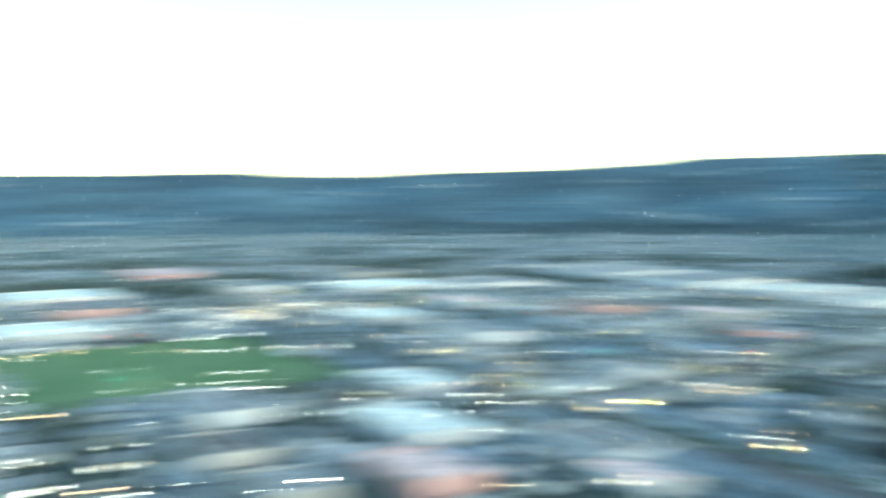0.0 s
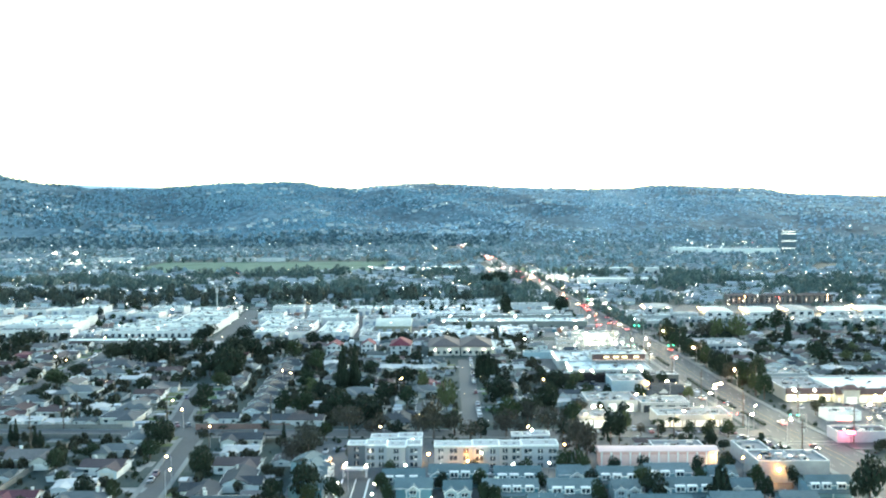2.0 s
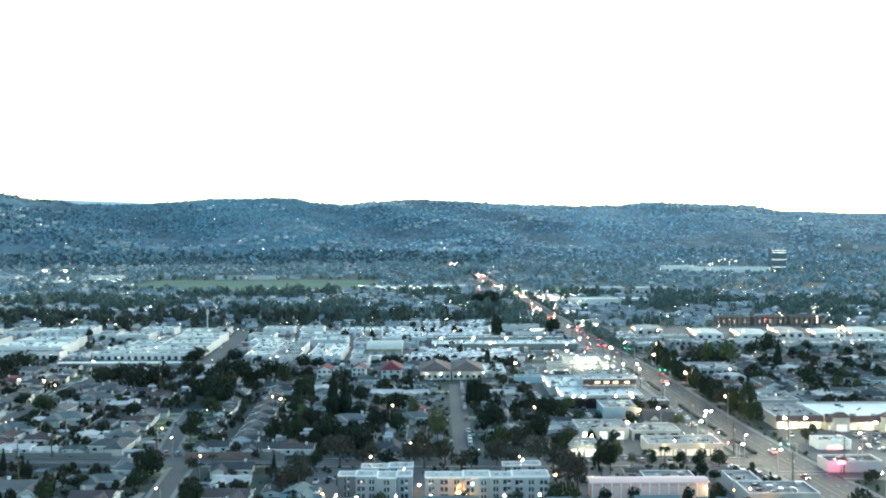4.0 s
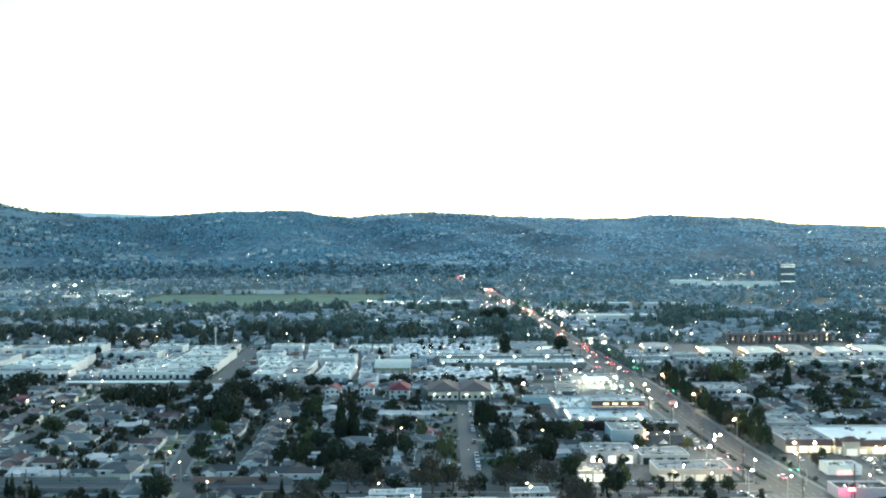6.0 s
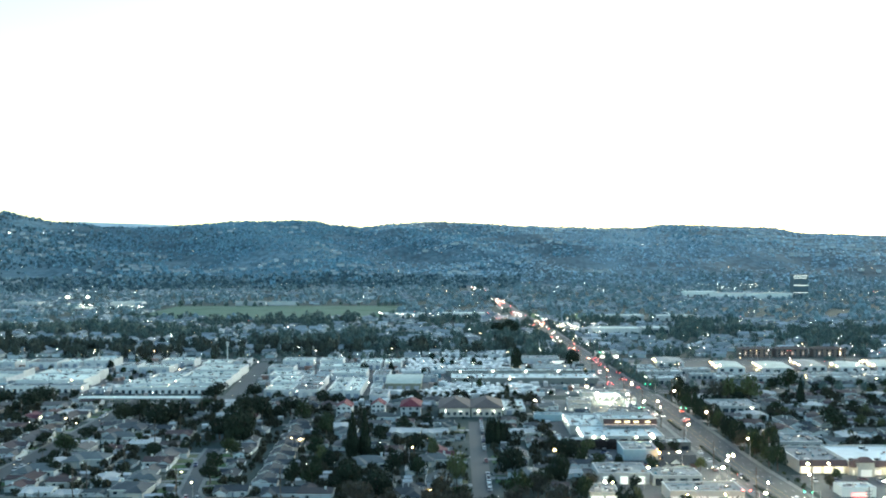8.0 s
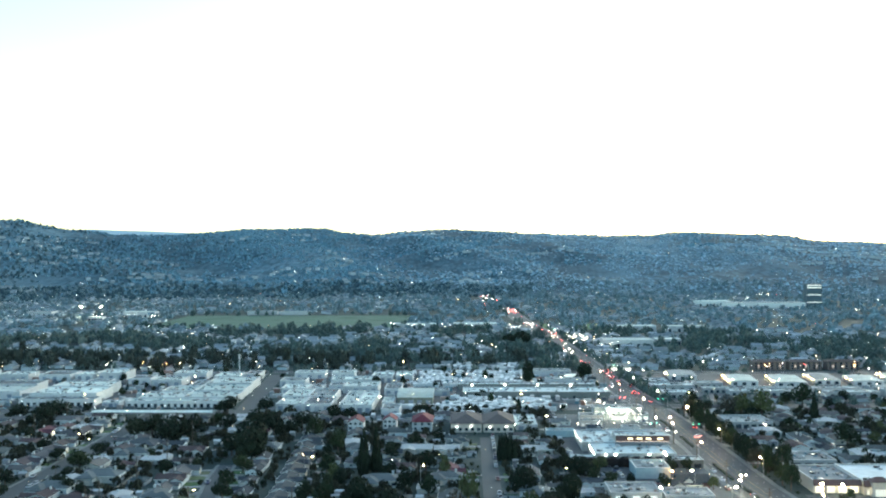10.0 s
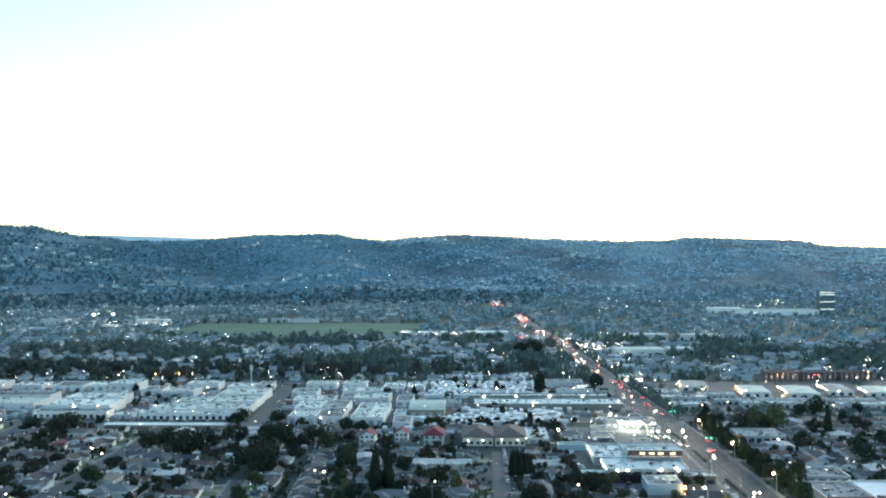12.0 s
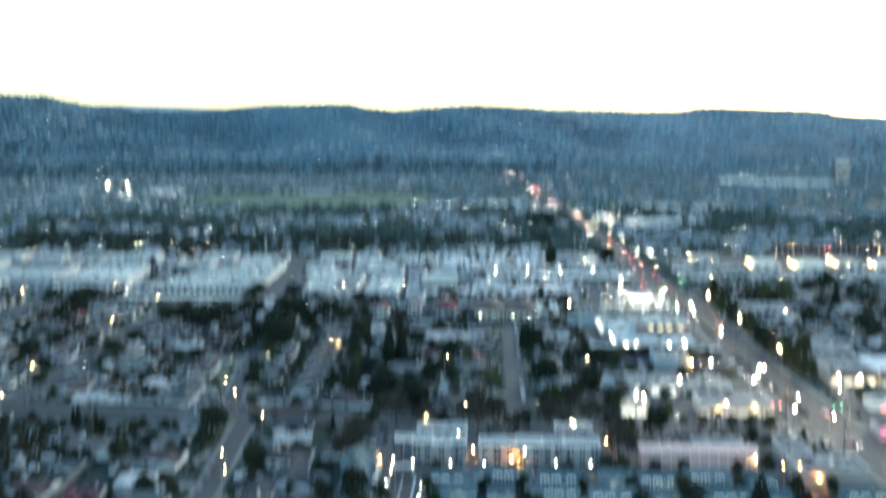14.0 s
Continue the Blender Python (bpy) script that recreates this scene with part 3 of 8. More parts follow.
def make_roads():
    for i, (road, w, line) in enumerate(ROADS):
        pts, s = SAMPLES[road], Shape()
        z = 0.02 + 0.004 * i
        for (x0, y0, dx, dy), (x1, y1, ex, ey) in zip(pts, pts[1:]):
            h = w / 2
            s.face((x0 + dy * h, y0 - dx * h, z), (x1 + ey * h, y1 - ex * h, z), (x1 - ey * h, y1 + ex * h, z), (x0 - dy * h, y0 + dx * h, z))
        solid("road", s, M["pale_road" if road in ("boulevard", "side", "mall") else "asphalt"], "grey asphalt street between pale kerbs", "road", group="streets")
        if road in ("yard", "park"):
            continue
        walk_w = 2.6 if road == "boulevard" else 1.7
        for side in (1, -1):
            s = Shape()
            for (x0, y0, dx, dy), (x1, y1, ex, ey) in zip(pts, pts[1:]):
                c0, c1 = side * w / 2, side * (w / 2 + walk_w)
                p = [(x0 + dy * c0, y0 - dx * c0), (x1 + ey * c0, y1 - ex * c0), (x1 + ey * c1, y1 - ex * c1), (x0 + dy * c1, y0 - dx * c1)]
                if any(road_gap(*q, road) < 0.6 for q in p):
                    continue
                k = len(s.v)
                s.v += [(*q, 0.0) for q in p] + [(*q, 0.16) for q in p]
                s.f += [tuple(k + j for j in q) for q in ((4, 5, 6, 7), (0, 1, 5, 4), (2, 3, 7, 6), (1, 2, 6, 5), (3, 0, 4, 7))]
            if s.f:
                solid("pavement", s, M["concrete"], "pale concrete pavement with a raised kerb", "pavement", group="pavements")
    # lane marks of the boulevard
    pts = sample(BLVD, 3.0)
    s, e = Shape(), Shape()
    for i, (x, y, dx, dy) in enumerate(pts[:-1]):
        if y > 1000:
            break
        for off, sh, every in ((-7.6, s, 4), (-4.2, s, 4), (4.2, s, 4), (7.6, s, 4), (-1.6, e, 1), (1.6, e, 1)):
            if i % every == 0:
                u, ln, hw = off, 3.0, 0.09
                ax, ay = x + dy * u, y - dx * u
                sh.face((ax + dy * hw, ay - dx * hw, 0.11), (ax + dx * ln + dy * hw, ay + dy * ln - dx * hw, 0.11), (ax + dx * ln - dy * hw, ay + dy * ln + dx * hw, 0.11), (ax - dy * hw, ay + dx * hw, 0.11))
    for y in (350, 354):
        s.face((126, y, 0.11), (147, y, 0.11), (147, y + 0.5, 0.11), (126, y + 0.5, 0.11))
    solid("lane_marking", s, M["paint_white"], "worn white lane dashes on the boulevard", "road marking")
    solid("lane_marking", e, M["paint_yellow"], "yellow centre lines on the boulevard", "road marking")


make_roads()
# kerbed planting strips along the boulevard's turning lane
for k, (y0, y1) in enumerate(((378, 402), (408, 440), (446, 480), (520, 548), (566, 600))):
    s, q = Shape(), Shape()
    for (x, y, dx, dy), (x1, y1_, ex, ey) in zip(sample(BLVD, 4.0), sample(BLVD, 4.0)[1:]):
        if y0 < y < y1:
            for sh, hw, za, zb in ((s, 1.0, 0.0, 0.22), (q, 0.7, 0.2, 1.0)):
                a, b = x - 5.6, x1 - 5.6
                n = len(sh.v)
                p = [(a - hw, y), (a + hw, y), (b + hw, y1_), (b - hw, y1_)]
                jig = [rnd.uniform(-0.25, 0.35) if sh is q else 0 for _ in range(4)]
                sh.v += [(*c, za) for c in p] + [(c[0], c[1], zb + j) for c, j in zip(p, jig)]
                sh.f += [tuple(n + j for j in f) for f in ((4, 5, 6, 7), (0, 1, 5, 4), (2, 3, 7, 6), (1, 2, 6, 5), (3, 0, 4, 7))]
    solid("traffic_island", s, M["concrete"], "kerbed concrete island in the boulevard", "kerb", group="islands")
    solid("hedge", q, M["leaf_dark"], "low dark hedge on the traffic island", "hedge", group="hedges", kind="stuff")


def patch(name, material, z, label, category, corners):
    for x0, y0, x1, y1 in corners:
        solid(name, Shape().face((x0, y0, z), (x1, y0, z), (x1, y1, z), (x0, y1, z)), M[material], label, category)


patch("car_park", "lot", 0.012, "worn grey asphalt yards of the works units", "car park", [(-900, 648, -170, 822), (-134, 640, 112, 822)])
patch("car_park", "shop_lot", 0.012, "worn pale yards of the business quarter", "car park", [(148, 672, 420, 740)])
patch("car_park", "lot", 0.015, "grey asphalt yards between the business units", "car park", [(150, 740.2, 420, 822)])
patch("car_park", "shop_lot", 0.014, "worn pale car park of the shops", "car park", [(150, 357, 305, 424), (-56, 604, 58, 661), (54, 380, 120, 545), (56, 552, 118, 624), (-50, 256, 128, 362)])
patch("car_park", "concrete", 0.013, "pale concrete yards of the western quarter", "car park", [(-400, 250, -312, 345), (-520, 400, -440, 470), (-700, 200, -575, 245), (-330, 90, -225, 160), (-800, 380, -600, 460), (-1000, 200, -860, 290)])
patch("sports_field", "field_grass", 0.012, "green mown sports field with bare patches", "field", [(-440, 1275, -85, 1508)])
patch("park_lawn", "grass", 0.014, "bright green park lawn", "lawn", [(-560, 60, -400, 215), (104, 1250, 188, 1345)])


# ---------------------------------------------------------------- trees
def leaf_cloud(lumps, count, size, seed, flat=0.0):
    """Corners and faces of many small leaf clumps on and in a set of ellipsoid lumps (x, y, z, rx, rz)."""
    g = np.random.default_rng(seed)
    lumps = np.array(lumps, float)
    weight = lumps[:, 3] ** 2
    pick = g.choice(len(lumps), count, p=weight / weight.sum())
    u = g.normal(size=(count, 3))
    u /= np.linalg.norm(u, axis=1)[:, None]
    rad = g.uniform(0.62, 1.06, count) ** 0.6
    c = lumps[pick, :3] + u * rad[:, None] * lumps[pick][:, [3, 3, 4]]
    nrm = u + g.normal(scale=0.7, size=(count, 3))
    nrm[:, 2] += flat
    nrm /= np.linalg.norm(nrm, axis=1)[:, None]
    a = np.cross(nrm, g.normal(size=(count, 3)))
    a /= np.linalg.norm(a, axis=1)[:, None]
    b = np.cross(nrm, a)
    s1, s2 = g.uniform(0.6, 1.3, (count, 1)) * size, g.uniform(0.6, 1.3, (count, 1)) * size
    v = np.stack([c - a * s1, c - b * s2 * 0.8 + nrm * s1 * 0.25, c + a * s1, c + b * s2], 1).reshape(-1, 3)
    return v, np.arange(4 * count).reshape(-1, 4)


def cloud_mesh(name, cloud, material):
    me = bpy.data.meshes.new(name)
    me.from_pydata([tuple(p) for p in cloud[0]], [], [tuple(q) for q in cloud[1].tolist()])
    me.materials.append(material)
    return me


def crown_lumps(seed, n=9, spread=0.62):
    g = random.Random(seed)
    out = [(0, 0, 0.62, 0.55, 0.30)]
    for i in range(n):
        t = 2 * pi * (i + g.random()) / n
        d = g.uniform(0.25, spread)
        out.append((cos(t) * d, sin(t) * d, g.uniform(0.42, 0.85) - 0.18 * d, g.uniform(0.28, 0.46), g.uniform(0.11, 0.2)))
    return out


def tree_kind(name, seed, material, label, count=780, size=0.064, lumps=None, trunk_to=0.5):
    """A tree one metre in radius and one metre high, scaled when placed."""
    t = thing(name, label, "tree", "town trees")
    s = Shape().tube((0, 0, -0.01), (0.01, 0, trunk_to), 0.07, 0.045, 7)
    g = random.Random(seed)
    for i in range(5):
        a = 2 * pi * i / 5 + g.random()
        s.tube((0.01, 0, trunk_to * 0.7), (cos(a) * 0.45, sin(a) * 0.45, g.uniform(0.6, 0.8)), 0.035, 0.012, 5)
    part("trunk", s, M["bark"], t)
    part("crown", cloud_mesh("crown", leaf_cloud(lumps or crown_lumps(seed), count, size, seed), M[material]), M[material], t)
    return t


def put_tree(kind, x, y, r, h, z=0.0, turn=None):
    """Places one tree; the first call moves the original, later calls copy it."""
    a = rnd.uniform(0, 360) if turn is None else turn
    ob = kind["ob"] if not kind["used"] else copy_thing(kind["ob"], Matrix())
    kind["used"] = True
    ob.matrix_basis = Matrix.Translation((x, y, z)) @ Matrix.Rotation(radians(a), 4, "Z") @ Matrix.Diagonal((r, r, h, 1))
    return ob


def kind(ob):
    return {"ob": ob, "used": False}


COLUMN = [(0, 0, 0.12 + 0.085 * i, 0.9 - 0.075 * i if i > 2 else 0.75 + 0.06 * i, 0.09) for i in range(10)]
TALL = [(0.25 * cos(i * 2.1), 0.25 * sin(i * 2.1), 0.34 + 0.075 * i, 0.62 - 0.045 * i, 0.1) for i in range(8)]
BROAD = [kind(tree_kind("broadleaf_tree", 20 + i, "leaf", "leafy green street tree with a rounded crown")) for i in range(6)]
DARK = [kind(tree_kind("evergreen_tree", 40 + i, "leaf_dark", "dense dark evergreen tree with a broad crown", 760, 0.066)) for i in range(3)]
OLIVE = [kind(tree_kind("olive_green_tree", 50 + i, "leaf_olive", "tall olive-green tree with loose foliage", 420, 0.085, TALL if i == 0 else None)) for i in range(2)]
RUSSET = [kind(tree_kind("russet_tree", 60, "leaf_brown", "brownish half-bare tree with loose foliage", 300, 0.07))]
ROUND = [kind(tree_kind("clipped_round_tree", 80 + i, "leaf_dark", "dense dark tree with a full round crown", 1300, 0.066, [(0, 0, 0.52, 0.86, 0.42), (0.3, 0.2, 0.5, 0.6, 0.36), (-0.3, -0.15, 0.46, 0.64, 0.36), (0.1, -0.35, 0.36, 0.62, 0.3), (-0.1, 0.3, 0.34, 0.6, 0.28)])) for i in range(2)]
GUM = [kind(tree_kind("gum_tree", 90 + i, "leaf_grey", "tall grey-green gum tree with thin feathery foliage", 900, 0.05, crown_lumps(90 + i, 13, 0.72), 0.55)) for i in range(2)]
CYPRESS = [kind(tree_kind("cypress_tree", 70 + i, "leaf_dark", "tall narrow dark cypress tree", 460, 0.13, COLUMN, 0.3)) for i in range(2)]


def palm_kind(seed):
    t = thing("palm_tree", "fan palm with a slim bare trunk", "palm tree", "town palms")
    s = Shape()
    for i in range(4):
        s.tube((0.02 * i, 0, i * 0.22), (0.02 * (i + 1), 0, (i + 1) * 0.22), 0.085 - 0.01 * i, 0.075 - 0.01 * i, 7)
    part("trunk", s, M["bark"], t)
    g, c = random.Random(seed), Shape()
    for i in range(30):
        a, el = 2 * pi * i / 30 + g.uniform(-0.1, 0.1), g.uniform(-0.5, 1.0)
        p = Vector((0.08, 0, 0.88))
        d = Vector((cos(a) * cos(el), sin(a) * cos(el), sin(el) * 0.16))
        side = Vector((-sin(a), cos(a), 0)) * 0.12
        q, e = p + d * 0.6, p + d * 1.0 + Vector((0, 0, -0.09))
        c.face(tuple(p), tuple(q - side), tuple(e), tuple(q + side))
    part("crown", c, M["leaf"], t)
    return t


PALM = [kind(palm_kind(5)), kind(palm_kind(6))]
TAKEN = {}


def claim(x, y, r):
    TAKEN.setdefault((int(x // 20), int(y // 20)), []).append((x, y, r))


def clear(x, y, r):
    i, j = int(x // 20), int(y // 20)
    for a in (i - 2, i - 1, i, i + 1, i + 2):
        for b in (j - 2, j - 1, j, j + 1, j + 2):
            for px, py, pr in TAKEN.get((a, b), ()):
                if hypot(px - x, py - y) < r + pr:
                    return False
    return True


def claim_box(x0, y0, x1, y1):
    nx, ny = max(1, int((x1 - x0) / 8)), max(1, int((y1 - y0) / 8))
    for i in range(nx + 1):
        for j in range(ny + 1):
            claim(x0 + (x1 - x0) * i / nx, y0 + (y1 - y0) * j / ny, 4.5)


# trees that stand out: x, y, crown radius, height
ROUND_TREES = [(-107.3, 355.1, 6.4, 10.9), (-81.7, 314.7, 4.7, 10.6), (-117.3, 517.4, 10, 17.5), (-111.6, 491.5, 9, 17), (-167.3, 537.3, 10.5, 15.5), (26, 425.2, 7.6, 13.5), (-31.6, 387.6, 7.5, 12.5), (54.7, 457.1, 7.2, 10.5), (-45.6, 409.3, 6.5, 11.5), (45.7, 412.8, 5.2, 13)]
WEST_TREES = [(-105, 335, 5, 7.2), (-126.3, 335.5, 4.5, 6.2), (-131.8, 319, 4.7, 8.8), (-123.3, 302.6, 2.7, 5.6), (-100.8, 284.8, 3, 7.9),
              (-190.5, 463.6, 6.9, 11.4), (-193.2, 502.4, 4.5, 7.7), (-230, 511.9, 3.3, 6.9), (-191.5, 547.9, 8.1, 11.7), (-131.7, 462, 2.7, 8.5), (-108.6, 428.5, 5.1, 10.5), (-108.8, 461.5, 5.5, 9.9),
              (-152.2, 578.1, 6, 10.6), (-69.3, 404.3, 4.2, 12.4), (-86.4, 544.6, 6.5, 13.3), (-68.4, 507.2, 6, 14)]
WEST_DARK = [(-251.4, 540.5, 5, 8), (-211.3, 485.4, 5, 8), (-185.8, 429.6, 5.5, 8), (-198.4, 564.8, 6, 9), (-142.7, 571.7, 5, 9), (-132.8, 630.1, 8, 11), (-116.4, 623.1, 4, 7), (-83.9, 603.2, 6, 11), (-264.8, 588.5, 9, 13), (-265.8, 576.7, 7, 9), (-259.5, 604.9, 7, 10), (-159.5, 541.4, 6, 9), (-252.0, 626.7, 4, 7), (-73.1, 603.1, 5, 9), (-198.9, 479.4, 4.6, 8.5), (-194.4, 497, 4.4, 7.5), (-166.2, 452, 4.2, 9), (-180, 423, 4.6, 8), (-170, 416, 4, 7), (-228, 511, 3.6, 7.5), (-105.6, 409, 5.4, 11), (-134, 326, 4.5, 7.5), (-214, 436, 5, 8.5), (-205, 412, 4, 7.5), (-240, 470, 5, 9), (-190, 448, 3.6, 7), (-156.8, 546.8, 8.1, 15.1), (-110.7, 545.4, 8.1, 16.7), (-124, 500, 7, 13), (-128, 575, 8, 13), (-156.6, 622, 9.3, 13.4), (-268.3, 618, 12.9, 11.4), (-287.4, 602.9, 9, 11.1), (-183.8, 552.9, 8.2, 13.5), (-98.5, 570.4, 8.5, 12.2)]
MID_TREES = [(-67.7, 460.3, 5.5, 11.3), (-60.7, 404, 6, 11.1), (-16.5, 420.1, 5, 10.3), (-38.2, 489.7, 5.8, 10.5), (-28.3, 523.7, 5.5, 8),
             (3, 379.5, 5, 8), (36.3, 391.2, 5.8, 12), (25.9, 382, 6.7, 13.8), (49.4, 471.8, 4.2, 8.7), (51.8, 380, 5, 11.5), (39.4, 306, 3.6, 11.2), (44.9, 305.9, 3.6, 11.2), (46.7, 503.8, 4.5, 9.3), (-33.6, 283.7, 4.2, 8.7), (15, 280.2, 3.3, 6.9)]
MID_DARK = [(-27, 426.4, 5.7, 11.8), (-19.6, 466.2, 6.2, 11.4), (-42.6, 286.6, 6.8, 13.2), (126.1, 278, 6.7, 16.4), (63.6, 282.1, 5, 10.4), (102, 343, 3.2, 4.1), (99.7, 352, 2.5, 4.7), (61.8, 349, 3.6, 16.5), (65.5, 352, 3.3, 15)]
EAST_TREES = [(93.9, 361, 3, 7.8), (101.5, 361, 3.5, 7.8), (109.1, 361, 3.5, 7.8), (144.3, 518.6, 4.6, 12.7), (146.1, 492.6, 5.1, 12.1), (149.8, 454.7, 6.8, 16.7), (155, 466, 5.4, 16.7), (143.4, 537.5, 4.8, 11.5), (145, 555, 5, 12),
              (148.3, 628, 5.5, 10), (160, 634, 4.5, 8), (228.7, 650, 7.9, 18.2), (150, 480, 6, 12), (208.3, 523, 9.3, 14.4), (144, 588, 5, 11)]
for rows, kinds in ((ROUND_TREES, ROUND), (WEST_TREES, BROAD), (MID_TREES, BROAD), (EAST_TREES, BROAD), (WEST_DARK, DARK), (MID_DARK, DARK)):
    for i, (x, y, r, h) in enumerate(rows):
        put_tree(kinds[i % len(kinds)], x, y, r, h)
        claim(x, y, r * 0.55)
for x, y, r, h in ((62, 1058, 11, 17), (48, 1066, 8, 13), (50, 762, 5, 20), (100, 800, 7, 13), (-70, 742, 4, 10)):
    put_tree(ROUND[0], x, y, r, h)
    claim(x, y, r * 0.5)
for i, (x, y, r, h) in enumerate([(-48, 332, 6.5, 14.5), (-53, 327, 4.5, 11), (46.5, 331, 6, 16), (51, 336, 4.5, 12), (-37, 367, 6.5, 13), (-28, 365, 4, 8), (-10, 365, 5, 10), (24, 364, 5.5, 12), (40, 362, 6, 13.5), (34, 384, 5, 11)]):
    put_tree(GUM[i % 2], x, y, r, h)
    claim(x, y, r * 0.5)
for x, y, r, h in ((-4, 362, 6.5, 13), (4, 366, 5, 11)):
    put_tree(RUSSET[0], x, y, r, h)
for x, y, r, h in ((168, 612, 8, 17), (179, 622, 6, 13)):
    put_tree(RUSSET[0], x, y, r, h)
    claim(x, y, r * 0.5)
for i, (x, y, r, h) in enumerate([(190.5, 616, 10, 18), (1.1, 402.6, 4.8, 17.3), (-10, 452, 4, 12), (178, 616, 7, 17), (72, 372, 3, 9)]):
    put_tree(OLIVE[i % 2], x, y, r, h)
    claim(x, y, r * 0.5)
for x, y, r, h in ((-4.7, 379, 5.6, 15), (10, 356, 6.5, 9.2), (142.5, 474, 4.2, 11.5), (-25, 372, 5, 9)):
    put_tree(RUSSET[0], x, y, r, h)
for i, (x, y, r, h) in enumerate([(-49.1, 457, 4.2, 22.4), (-43.4, 459.7, 3.8, 23.9), (18.7, 491.4, 1.9, 13.5), (21.2, 491.3, 2, 14.4), (23.8, 491.2, 1.9, 13.8), (26.2, 491.1, 1.7, 12), (17.3, 489.4, 1.8, 12.8), (19.9, 489.2, 2, 13.6), (22.5, 489, 2, 14), (25, 489.2, 1.9, 12.6),
                                  (-163.8, 359.6, 1.5, 8.8), (-165.9, 359.7, 1.3, 7.9), (-152.7, 351, 1.5, 7.3), (-150, 349, 1.6, 7.5), (221.9, 610, 3.3, 16.8), (-60, 352, 1.4, 9)]):
    put_tree(CYPRESS[i % 2], x, y, r, h)
    claim(x, y, r)
for i, (x, y, r, h) in enumerate([(87.8, 359, 3.2, 8.9), (79.5, 348.7, 3, 10.7), (-85.5, 363, 2.2, 5.6), (-86, 344, 2.5, 7.4), (-22.8, 445.4, 2.6, 12.3), (12.2, 660, 2.6, 11), (3, 428, 2, 9), (20, 436, 2, 8), (-215, 520, 2.4, 11), (-192, 440, 2.2, 9)]):
    put_tree(PALM[i % 2], x, y, r, h)
    claim(x, y, 1)


# ---------------------------------------------------------------- dwellings
ROOFS = [("roof_grey", "hipped grey shingle roof"), ("roof_pale", "pale grey hipped roof"), ("roof_brown", "brown shingle gable roof"), ("roof_slate", "dark slate-grey gable roof"),
         ("roof_tan", "tan shingle gable roof"), ("roof_red", "dull red tiled gable roof"), ("roof_grey", "grey shingle gable roof"), ("roof_white", "low white gable roof")]


